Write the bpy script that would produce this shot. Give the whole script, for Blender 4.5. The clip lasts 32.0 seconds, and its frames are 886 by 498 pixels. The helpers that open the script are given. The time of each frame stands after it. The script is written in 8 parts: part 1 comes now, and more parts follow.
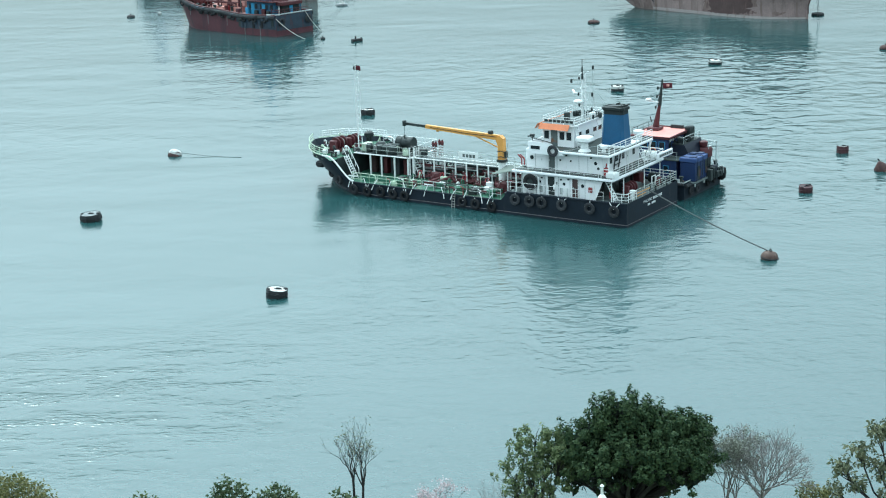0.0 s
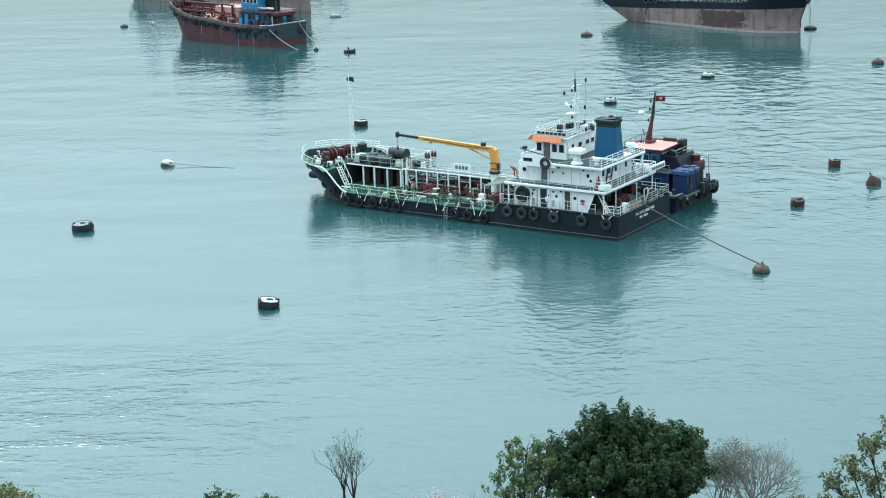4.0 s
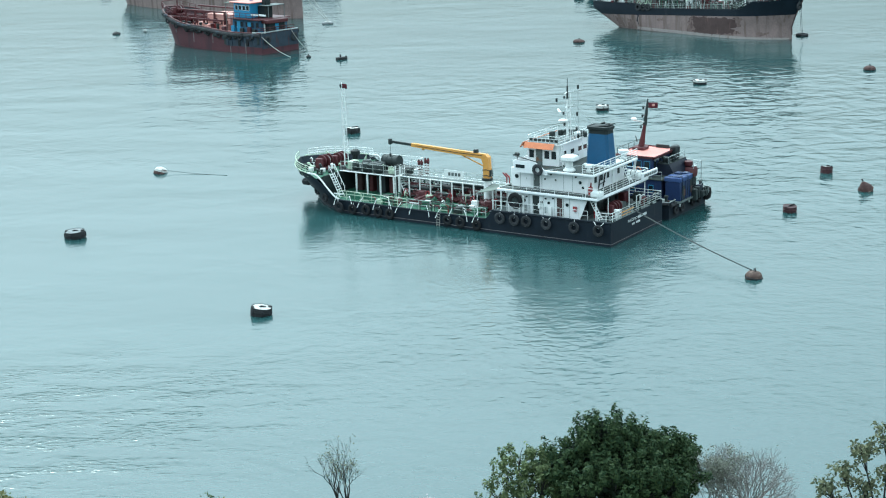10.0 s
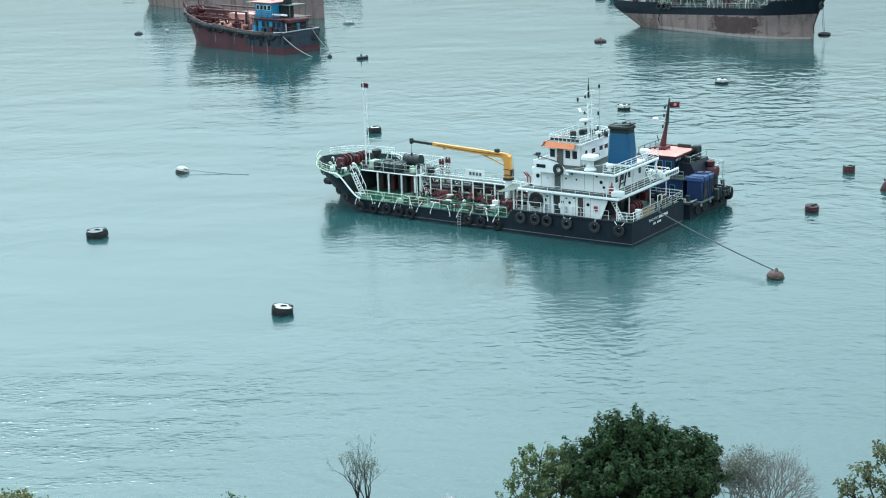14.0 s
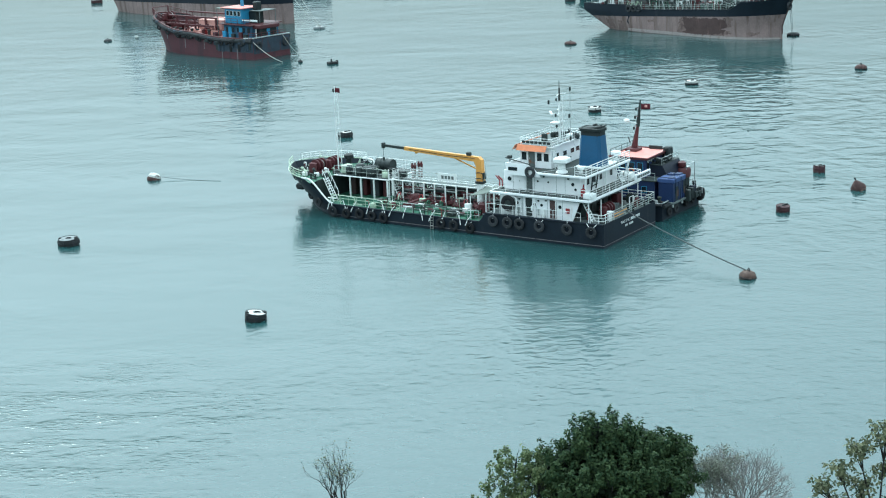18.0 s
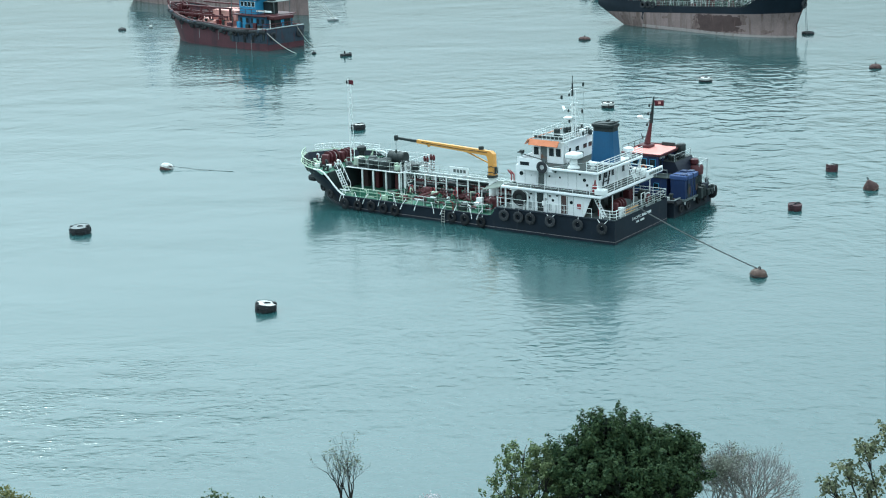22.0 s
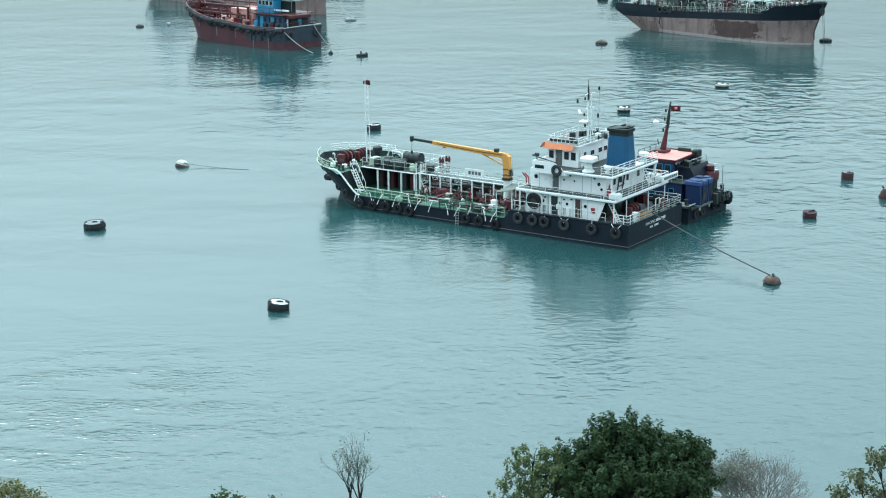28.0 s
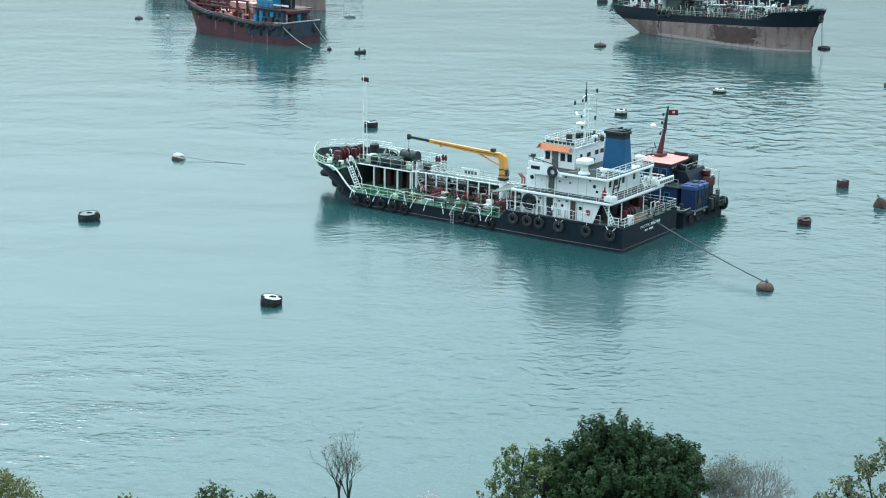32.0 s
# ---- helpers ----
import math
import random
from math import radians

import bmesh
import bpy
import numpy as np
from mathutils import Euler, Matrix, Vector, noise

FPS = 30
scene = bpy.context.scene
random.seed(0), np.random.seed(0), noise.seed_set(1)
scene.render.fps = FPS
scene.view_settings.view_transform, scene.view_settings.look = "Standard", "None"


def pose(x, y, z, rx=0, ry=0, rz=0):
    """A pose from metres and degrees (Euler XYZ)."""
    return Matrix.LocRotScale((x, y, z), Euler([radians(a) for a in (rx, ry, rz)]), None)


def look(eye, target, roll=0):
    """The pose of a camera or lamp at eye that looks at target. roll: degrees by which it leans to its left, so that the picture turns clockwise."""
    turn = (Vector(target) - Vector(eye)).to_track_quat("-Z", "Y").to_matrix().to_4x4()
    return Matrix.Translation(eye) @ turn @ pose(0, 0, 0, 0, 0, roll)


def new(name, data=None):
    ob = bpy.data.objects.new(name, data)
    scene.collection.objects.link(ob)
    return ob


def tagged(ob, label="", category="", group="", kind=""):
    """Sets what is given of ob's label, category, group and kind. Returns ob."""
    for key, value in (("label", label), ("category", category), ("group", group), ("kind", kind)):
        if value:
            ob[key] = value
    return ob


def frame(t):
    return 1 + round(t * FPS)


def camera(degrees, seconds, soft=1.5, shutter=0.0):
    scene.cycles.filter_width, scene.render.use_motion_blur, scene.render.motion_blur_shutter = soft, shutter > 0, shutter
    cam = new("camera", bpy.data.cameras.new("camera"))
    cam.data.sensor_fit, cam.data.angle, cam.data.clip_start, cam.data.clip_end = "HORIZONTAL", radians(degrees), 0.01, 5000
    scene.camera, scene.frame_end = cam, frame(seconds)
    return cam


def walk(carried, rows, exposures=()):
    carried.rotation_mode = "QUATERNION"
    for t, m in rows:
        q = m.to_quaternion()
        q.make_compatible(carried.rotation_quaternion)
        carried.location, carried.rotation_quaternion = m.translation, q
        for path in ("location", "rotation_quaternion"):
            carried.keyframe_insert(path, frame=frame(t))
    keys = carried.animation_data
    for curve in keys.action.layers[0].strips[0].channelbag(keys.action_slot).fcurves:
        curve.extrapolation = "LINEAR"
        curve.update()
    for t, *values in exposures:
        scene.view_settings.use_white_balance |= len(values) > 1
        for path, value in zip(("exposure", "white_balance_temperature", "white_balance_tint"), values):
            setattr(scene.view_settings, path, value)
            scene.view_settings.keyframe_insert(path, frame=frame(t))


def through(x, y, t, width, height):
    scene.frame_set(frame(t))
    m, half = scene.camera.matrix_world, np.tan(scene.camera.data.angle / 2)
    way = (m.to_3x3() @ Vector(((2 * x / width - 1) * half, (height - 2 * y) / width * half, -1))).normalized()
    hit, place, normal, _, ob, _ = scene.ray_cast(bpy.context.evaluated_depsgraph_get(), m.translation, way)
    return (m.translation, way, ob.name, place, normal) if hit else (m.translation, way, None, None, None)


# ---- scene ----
# ---- camera: held by hand at a high window over the harbour
cam = camera(31.0, 32.0, soft=1.1)
walk(cam, [
    (0, pose(0, 0, 40, 74.641, 1.868, 0.005)),
    (0.5, pose(0, 0, 40, 74.730, 1.828, -0.040)),
    (1, pose(0, 0, 40, 74.759, 1.717, -0.111)),
    (1.5, pose(0, 0, 40, 74.803, 1.751, -0.175)),
    (2, pose(0, 0, 40, 74.877, 1.651, -0.173)),
    (2.5, pose(0, 0, 40, 74.916, 1.544, -0.035)),
    (4.5, pose(0, 0, 40, 75.198, 1.462, -0.356)),
    (5, pose(0, 0, 40, 75.347, 1.420, -0.530)),
    (5.5, pose(0, 0, 40, 75.351, 1.413, -0.551)),
    (6, pose(0, 0, 40, 75.335, 1.338, -0.540)),
    (6.5, pose(0, 0, 40, 75.322, 1.238, -0.469)),
    (7, pose(0, 0, 40, 75.246, 1.146, -0.220)),
    (7.5, pose(0, 0, 40, 75.210, 1.234, -0.160)),
    (8, pose(0, 0, 40, 75.204, 1.214, -0.146)),
    (8.5, pose(0, 0, 40, 75.196, 1.205, 0.104)),
    (9, pose(0, 0, 40, 75.300, 1.300, 0.000)),
    (9.5, pose(0, 0, 40, 75.351, 1.389, -0.271)),
    (10, pose(0, 0, 40, 75.289, 1.531, -0.467)),
    (10.5, pose(0, 0, 40, 75.128, 1.481, -0.205)),
    (11, pose(0, 0, 40, 75.046, 1.423, 0.105)),
    (11.5, pose(0, 0, 40, 75.044, 1.602, 0.079)),
    (12, pose(0, 0, 40, 75.058, 1.791, -0.062)),
    (12.5, pose(0, 0, 40, 75.123, 1.777, -0.058)),
    (13, pose(0, 0, 40, 75.182, 1.645, 0.092)),
    (13.5, pose(0, 0, 40, 75.244, 1.640, 0.252)),
    (14, pose(0, 0, 40, 75.293, 1.667, 0.273)),
    (14.5, pose(0, 0, 40, 75.304, 1.721, 0.300)),
    (16.5, pose(0, 0, 40, 75.133, 2.025, 0.068)),
    (17, pose(0, 0, 40, 75.066, 2.066, -0.176)),
    (17.5, pose(0, 0, 40, 75.223, 1.886, -0.457)),
    (18, pose(0, 0, 40, 75.396, 2.091, -0.841)),
    (18.5, pose(0, 0, 40, 75.601, 2.184, -1.006)),
    (19, pose(0, 0, 40, 75.733, 2.098, -0.898)),
    (19.5, pose(0, 0, 40, 75.811, 1.940, -1.006)),
    (20, pose(0, 0, 40, 75.588, 1.549, -0.884)),
    (20.5, pose(0, 0, 40, 75.407, 1.401, -0.653)),
    (21, pose(0, 0, 40, 75.381, 1.437, -0.564)),
    (21.5, pose(0, 0, 40, 75.253, 1.392, -0.381)),
    (22, pose(0, 0, 40, 75.183, 1.369, -0.250)),
    (22.5, pose(0, 0, 40, 75.135, 1.300, -0.123)),
    (23, pose(0, 0, 40, 75.088, 1.281, -0.056)),
    (23.5, pose(0, 0, 40, 75.093, 1.281, 0.003)),
    (24, pose(0, 0, 40, 75.180, 1.261, 0.009)),
    (24.5, pose(0, 0, 40, 75.214, 1.225, 0.077)),
    (26.5, pose(0, 0, 40, 74.874, 0.650, 0.481)),
    (27, pose(0, 0, 40, 74.986, 0.514, 0.536)),
    (27.5, pose(0, 0, 40, 75.043, 0.544, 0.621)),
    (28, pose(0, 0, 40, 75.254, 0.561, 0.462)),
    (28.5, pose(0, 0, 40, 75.485, 0.566, 0.290)),
    (29, pose(0, 0, 40, 75.585, 0.677, 0.166)),
    (29.5, pose(0, 0, 40, 75.687, 0.770, 0.094)),
    (30, pose(0, 0, 40, 75.702, 0.527, 0.526)),
    (30.5, pose(0, 0, 40, 75.892, 0.175, 0.763)),
    (31, pose(0, 0, 40, 75.754, -0.622, 0.868)),
    (31.5, pose(0, 0, 40, 75.424, -0.842, 0.743)),
    (32, pose(0, 0, 40, 75.210, -0.734, 0.586)),
], exposures=[(0, -0.02, 5580, -11), (9, -0.02, 5580, -11), (19, -0.05, 5580, -11), (32, -0.07, 5580, -11)])

# ---- world and sun: bright thin overcast, the sun ahead and to the left
world = bpy.data.worlds.new("overcast_sky")
scene.world = world
world.use_nodes = True
wn, wl = world.node_tree.nodes, world.node_tree.links
wn.clear()
sky = wn.new("ShaderNodeTexSky")
sky.sky_type = "NISHITA"
sky.sun_disc = False
SUN_UP, SUN_TURN = radians(54), radians(-28)
sky.sun_elevation, sky.sun_rotation = SUN_UP, SUN_TURN
sky.air_density, sky.dust_density, sky.ozone_density = 1.0, 0.7, 1.0
veil = wn.new("ShaderNodeHueSaturation")
veil.inputs["Saturation"].default_value = 0.16
back = wn.new("ShaderNodeBackground")
back.inputs["Strength"].default_value = 0.200
wout = wn.new("ShaderNodeOutputWorld")
wl.new(sky.outputs["Color"], veil.inputs["Color"])
# cloud cover: brighter overhead than towards the horizon
way = wn.new("ShaderNodeTexCoord")
up = wn.new("ShaderNodeSeparateXYZ")
grade = wn.new("ShaderNodeMapRange")
grade.interpolation_type = "SMOOTHSTEP"
for key, value in (("From Min", 0.02), ("From Max", 0.66), ("To Min", 0.36), ("To Max", 3.55)):
    grade.inputs[key].default_value = value
cover = wn.new("ShaderNodeVectorMath")
cover.operation = "SCALE"
wl.new(way.outputs["Generated"], up.inputs["Vector"])
wl.new(up.outputs["Z"], grade.inputs["Value"])
wl.new(veil.outputs["Color"], cover.inputs[0])
wl.new(grade.outputs["Result"], cover.inputs["Scale"])
wl.new(cover.outputs["Vector"], back.inputs["Color"])
wl.new(back.outputs["Background"], wout.inputs["Surface"])
sun = new("sun", bpy.data.lights.new("sun", "SUN"))
sun.data.energy, sun.data.angle, sun.data.color = 1.0, radians(10), (1.0, 0.96, 0.90)
sun.matrix_world = look((0, 0, 0), (-math.sin(-SUN_TURN) * -math.cos(SUN_UP), -math.cos(SUN_TURN) * math.cos(SUN_UP), -math.sin(SUN_UP)))
scene.view_settings.exposure = 0.0


# ---- mesh builder
class Geo:
    """Collects vertices and faces of one part."""

    def __init__(self):
        self.v, self.f = [], []

    def add(self, verts, faces):
        n = len(self.v)
        self.v += [tuple(p) for p in verts]
        self.f += [tuple(n + i for i in q) for q in faces]
        return self

    def box(self, x0, x1, y0, y1, z0, z1, b=0.02, m=None):
        """A box with chamfered edges."""
        b = min(b, 0.3 * abs(x1 - x0), 0.3 * abs(y1 - y0), 0.3 * abs(z1 - z0))
        vs, idx = [], {}
        for i in (0, 1):
            for j in (0, 1):
                for k in (0, 1):
                    X, Y, Z = (x0, x1)[i], (y0, y1)[j], (z0, z1)[k]
                    sx, sy, sz = (b, -b)[i], (b, -b)[j], (b, -b)[k]
                    for a, p in enumerate(((X, Y + sy, Z + sz), (X + sx, Y, Z + sz), (X + sx, Y + sy, Z))):
                        idx[i, j, k, a] = len(vs)
                        vs.append(p)
        fs = []
        for s in (0, 1):
            r = 1 if s else -1
            fs.append([idx[s, j, k, 0] for j, k in ((0, 0), (1, 0), (1, 1), (0, 1))][::r])
            fs.append([idx[i, s, k, 1] for i, k in ((0, 0), (0, 1), (1, 1), (1, 0))][::r])
            fs.append([idx[i, j, s, 2] for i, j in ((0, 0), (1, 0), (1, 1), (0, 1))][::r])
        for s in (0, 1):
            for t in (0, 1):
                fs.append([idx[s, t, 0, 0], idx[s, t, 1, 0], idx[s, t, 1, 1], idx[s, t, 0, 1]])
                fs.append([idx[s, 0, t, 0], idx[s, 1, t, 0], idx[s, 1, t, 2], idx[s, 0, t, 2]])
                fs.append([idx[0, s, t, 1], idx[1, s, t, 1], idx[1, s, t, 2], idx[0, s, t, 2]])
        for i in (0, 1):
            for j in (0, 1):
                for k in (0, 1):
                    fs.append([idx[i, j, k, 0], idx[i, j, k, 1], idx[i, j, k, 2]])
        if m is not None:
            vs = [m @ Vector(p) for p in vs]
        return self.add(vs, fs)

    def cyl(self, p, q, r, r2=None, n=10, cap=True):
        p, q = Vector(p), Vector(q)
        r2 = r if r2 is None else r2
        a = (q - p).normalized()
        u = a.orthogonal().normalized()
        w = a.cross(u)
        ring = [(math.cos(2 * math.pi * i / n), math.sin(2 * math.pi * i / n)) for i in range(n)]
        vs = [p + (u * c + w * s) * r for c, s in ring] + [q + (u * c + w * s) * r2 for c, s in ring]
        fs = [(i, (i + 1) % n, n + (i + 1) % n, n + i) for i in range(n)]
        if cap:
            fs += [tuple(range(n))[::-1], tuple(range(n, 2 * n))]
        return self.add(vs, fs)

    def tube(self, pts, r, n=6, r2=None):
        """A tube along a line of points, tapering to r2."""
        pts = [Vector(p) for p in pts]
        r2 = r if r2 is None else r2
        vs, fs, u = [], [], None
        for i, p in enumerate(pts):
            a = (pts[min(i + 1, len(pts) - 1)] - pts[max(i - 1, 0)]).normalized()
            u = a.orthogonal().normalized() if u is None else (u - a * u.dot(a)).normalized()
            w = a.cross(u)
            k = r + (r2 - r) * i / max(1, len(pts) - 1)
            vs += [p + (u * math.cos(2 * math.pi * j / n) + w * math.sin(2 * math.pi * j / n)) * k for j in range(n)]
        for i in range(len(pts) - 1):
            fs += [(i * n + j, i * n + (j + 1) % n, (i + 1) * n + (j + 1) % n, (i + 1) * n + j) for j in range(n)]
        fs += [tuple(range(n))[::-1], tuple(range((len(pts) - 1) * n, len(pts) * n))]
        return self.add(vs, fs)

    def lathe(self, prof, n=20, c=(0, 0, 0)):
        """Turns a profile of (radius, z) about the vertical through c."""
        vs, fs, m = [], [], len(prof)
        for r, z in prof:
            vs += [(c[0] + r * math.cos(2 * math.pi * i / n), c[1] + r * math.sin(2 * math.pi * i / n), c[2] + z) for i in range(n)]
        for k in range(m - 1):
            fs += [(k * n + i, k * n + (i + 1) % n, (k + 1) * n + (i + 1) % n, (k + 1) * n + i) for i in range(n)]
        fs += [tuple(range(n))[::-1], tuple(range((m - 1) * n, m * n))]
        return self.add(vs, fs)

    def torus(self, c, axis, R, r, nu=18, nv=8, squash=1.0):
        c, a = Vector(c), Vector(axis).normalized()
        u = a.orthogonal().normalized()
        w = a.cross(u)
        vs = []
        for i in range(nu):
            d = u * math.cos(2 * math.pi * i / nu) + w * math.sin(2 * math.pi * i / nu)
            for j in range(nv):
                vs.append(c + d * (R + r * math.cos(2 * math.pi * j / nv)) + a * (r * squash * math.sin(2 * math.pi * j / nv)))
        fs = [(i * nv + j, ((i + 1) % nu) * nv + j, ((i + 1) % nu) * nv + (j + 1) % nv, i * nv + (j + 1) % nv) for i in range(nu) for j in range(nv)]
        return self.add(vs, fs)

    def prism(self, poly, z0, z1, axis="z"):
        """Extrudes a convex outline between two levels along an axis."""
        n = len(poly)
        put = {"z": lambda a, b, h: (a, b, h), "y": lambda a, b, h: (a, h, b), "x": lambda a, b, h: (h, a, b)}[axis]
        vs = [put(a, b, z0) for a, b in poly] + [put(a, b, z1) for a, b in poly]
        fs = [(i, (i + 1) % n, n + (i + 1) % n, n + i) for i in range(n)] + [tuple(range(n))[::-1], tuple(range(n, 2 * n))]
        return self.add(vs, fs)

    def mesh(self, name, smooth=40):
        me = bpy.data.meshes.new(name)
        me.from_pydata(self.v, [], self.f)
        bm = bmesh.new()
        bm.from_mesh(me)
        if len(self.f) < 4000:
            bmesh.ops.recalc_face_normals(bm, faces=bm.faces)
        for q in bm.faces:
            q.smooth = smooth > 0
        bm.to_mesh(me)
        bm.free()
        if smooth:
            me.set_sharp_from_angle(angle=radians(smooth))
        return me


def part(name, geo, material, parent, label="", smooth=40, kind=""):
    """Links a builder (or a shared mesh) as one mesh object under a thing."""
    me = geo.mesh(name, smooth) if isinstance(geo, Geo) else geo
    if not me.materials:
        me.materials.append(material)
    ob = new(name, me)
    ob.parent = parent
    return tagged(ob, label=label, kind=kind)


def thing(name, m, label, category, group="", kind=""):
    ob = new(name)
    ob.empty_display_size = 0.5
    ob.matrix_basis = m
    return tagged(ob, label, category, group, kind)


def single(name, geo, material, m, label, category, group="", kind="", smooth=40):
    ob = part(name, geo, material, None, smooth=smooth)
    ob.matrix_basis = m
    return tagged(ob, label, category, group, kind)


# ---- materials
def node(nt, kind, **values):
    nd = nt.nodes.new(kind)
    for key, value in values.items():
        nd.inputs[key].default_value = value
    return nd


def surface(name, rgb, rough=0.55, metal=0.0, var=0.18, size=1.2, rust=0.0, rust_rgb=(0.16, 0.07, 0.035), streak=0.35, bump=0.15, random_tone=0.0, spec=0.4):
    """Paint, rubber, wood or leaf: tone that varies at two scales, wear or rust in patches and runs, fine relief."""
    m = bpy.data.materials.new(name)
    m.use_nodes = True
    nt = m.node_tree
    b = nt.nodes["Principled BSDF"]
    L = nt.links.new
    co = nt.nodes.new("ShaderNodeTexCoord")
    n1 = node(nt, "ShaderNodeTexNoise", Scale=1.0 / size, Detail=4.0, Roughness=0.6)
    n2 = node(nt, "ShaderNodeTexNoise", Scale=9.0 / size, Detail=3.0, Roughness=0.6)
    L(co.outputs["Object"], n1.inputs["Vector"])
    L(co.outputs["Object"], n2.inputs["Vector"])
    add = nt.nodes.new("ShaderNodeMath")
    add.operation = "ADD"
    L(n1.outputs["Fac"], add.inputs[0])
    L(n2.outputs["Fac"], add.inputs[1])
    tone = nt.nodes.new("ShaderNodeMapRange")
    for key, value in (("From Min", 0.6), ("From Max", 1.4), ("To Min", 1 - var), ("To Max", 1 + var)):
        tone.inputs[key].default_value = value
    L(add.outputs[0], tone.inputs["Value"])
    last = tone.outputs["Result"]
    if random_tone:
        info = nt.nodes.new("ShaderNodeObjectInfo")
        rnd = nt.nodes.new("ShaderNodeMapRange")
        rnd.inputs["To Min"].default_value, rnd.inputs["To Max"].default_value = 1 - random_tone, 1 + random_tone
        L(info.outputs["Random"], rnd.inputs["Value"])
        mul = nt.nodes.new("ShaderNodeMath")
        mul.operation = "MULTIPLY"
        L(last, mul.inputs[0])
        L(rnd.outputs["Result"], mul.inputs[1])
        last = mul.outputs[0]
    col = nt.nodes.new("ShaderNodeVectorMath")
    col.operation = "SCALE"
    col.inputs[0].default_value = rgb
    L(last, col.inputs["Scale"])
    out = col.outputs["Vector"]
    if rust > 0:
        mp = nt.nodes.new("ShaderNodeMapping")
        mp.inputs["Scale"].default_value = (1.0 / size, 1.0 / size, streak / size)
        L(co.outputs["Object"], mp.inputs["Vector"])
        n3 = node(nt, "ShaderNodeTexNoise", Scale=1.7, Detail=6.0, Roughness=0.65)
        L(mp.outputs["Vector"], n3.inputs["Vector"])
        mask = nt.nodes.new("ShaderNodeMapRange")
        mask.inputs["From Min"].default_value, mask.inputs["From Max"].default_value = 0.68 - 0.3 * rust, 0.78 - 0.22 * rust
        L(n3.outputs["Fac"], mask.inputs["Value"])
        mix = nt.nodes.new("ShaderNodeMix")
        mix.data_type = "RGBA"
        mix.inputs[7].default_value = (*rust_rgb, 1)
        L(mask.outputs["Result"], mix.inputs[0])
        L(out, mix.inputs[6])
        out = mix.outputs[2]
    L(out, b.inputs["Base Color"])
    rr = nt.nodes.new("ShaderNodeMapRange")
    rr.inputs["To Min"].default_value, rr.inputs["To Max"].default_value = max(0.05, rough - 0.12), min(1, rough + 0.12)
    L(n2.outputs["Fac"], rr.inputs["Value"])
    L(rr.outputs["Result"], b.inputs["Roughness"])
    b.inputs["Metallic"].default_value = metal
    b.inputs["Specular IOR Level"].default_value = spec
    if bump:
        bp = node(nt, "ShaderNodeBump", Strength=bump, Distance=0.02)
        L(n2.outputs["Fac"], bp.inputs["Height"])
        L(bp.outputs["Normal"], b.inputs["Normal"])
    return m


BLACK = surface("black_hull_paint", (0.009, 0.0145, 0.0235), 0.55, var=0.35, size=2.0, rust=0.22, rust_rgb=(0.024, 0.028, 0.036), spec=0.25)
BOTTOM = surface("red_bottom_paint", (0.16, 0.045, 0.035), 0.6, rust=0.4, rust_rgb=(0.05, 0.03, 0.03), size=2.0)
PALE_LINE = surface("pale_boot_line", (0.18, 0.165, 0.17), 0.6, rust=0.45, rust_rgb=(0.08, 0.06, 0.06))
PALE_BAND = surface("salt_bleached_paint", (0.30, 0.26, 0.25), 0.7, rust=0.4, rust_rgb=(0.17, 0.12, 0.11), size=1.2)
CHARCOAL = surface("charcoal_locker_paint", (0.028, 0.033, 0.038), 0.6, var=0.35, size=0.7, rust=0.3, rust_rgb=(0.05, 0.03, 0.028))
BROWN_PANEL = surface("rusty_brown_locker_paint", (0.05, 0.03, 0.03), 0.65, var=0.35, size=0.7, rust=0.3, rust_rgb=(0.03, 0.022, 0.02))
WHITE = surface("white_ship_paint", (0.82, 0.83, 0.84), 0.42, var=0.06, size=1.6, rust=0.20, rust_rgb=(0.45, 0.36, 0.28), streak=0.18)
WHITE_CLEAN = surface("white_rail_paint", (0.78, 0.80, 0.79), 0.45, var=0.10, size=0.8, rust=0.2, rust_rgb=(0.3, 0.2, 0.13))
MINT = surface("pale_green_rail_paint", (0.44, 0.53, 0.41), 0.5, var=0.2, rust=0.3, size=0.6)
NAME_WHITE = surface("white_lettering_paint", (0.62, 0.64, 0.64), 0.55, var=0.15, size=0.4)
RAIL_GREY = surface("dirty_pale_rail_paint", (0.36, 0.40, 0.38), 0.6, var=0.25, size=0.6, rust=0.45, rust_rgb=(0.12, 0.08, 0.06))
GREEN = surface("green_deck_paint", (0.030, 0.112, 0.068), 0.6, var=0.3, size=2.2, rust=0.35, rust_rgb=(0.10, 0.09, 0.06), streak=1.0)
GREY_DECK = surface("grey_deck_paint", (0.105, 0.125, 0.125), 0.65, var=0.25, size=2.0, rust=0.3, streak=1.0)
RED_OXIDE = surface("red_oxide_paint", (0.078, 0.019, 0.023), 0.55, var=0.25, size=0.9, rust=0.25, rust_rgb=(0.06, 0.03, 0.025))
RED = surface("bright_red_paint", (0.24, 0.030, 0.034), 0.5, var=0.15)
YELLOW = surface("yellow_crane_paint", (0.62, 0.31, 0.075), 0.45, var=0.12, size=1.0, rust=0.25, rust_rgb=(0.22, 0.12, 0.05))
ORANGE = surface("orange_panel_paint", (0.56, 0.185, 0.080), 0.55, var=0.15, size=0.8, rust=0.2, rust_rgb=(0.30, 0.13, 0.07))
BLUE = surface("blue_funnel_paint", (0.020, 0.084, 0.185), 0.42, var=0.12, size=1.5, rust=0.12, rust_rgb=(0.03, 0.06, 0.12))
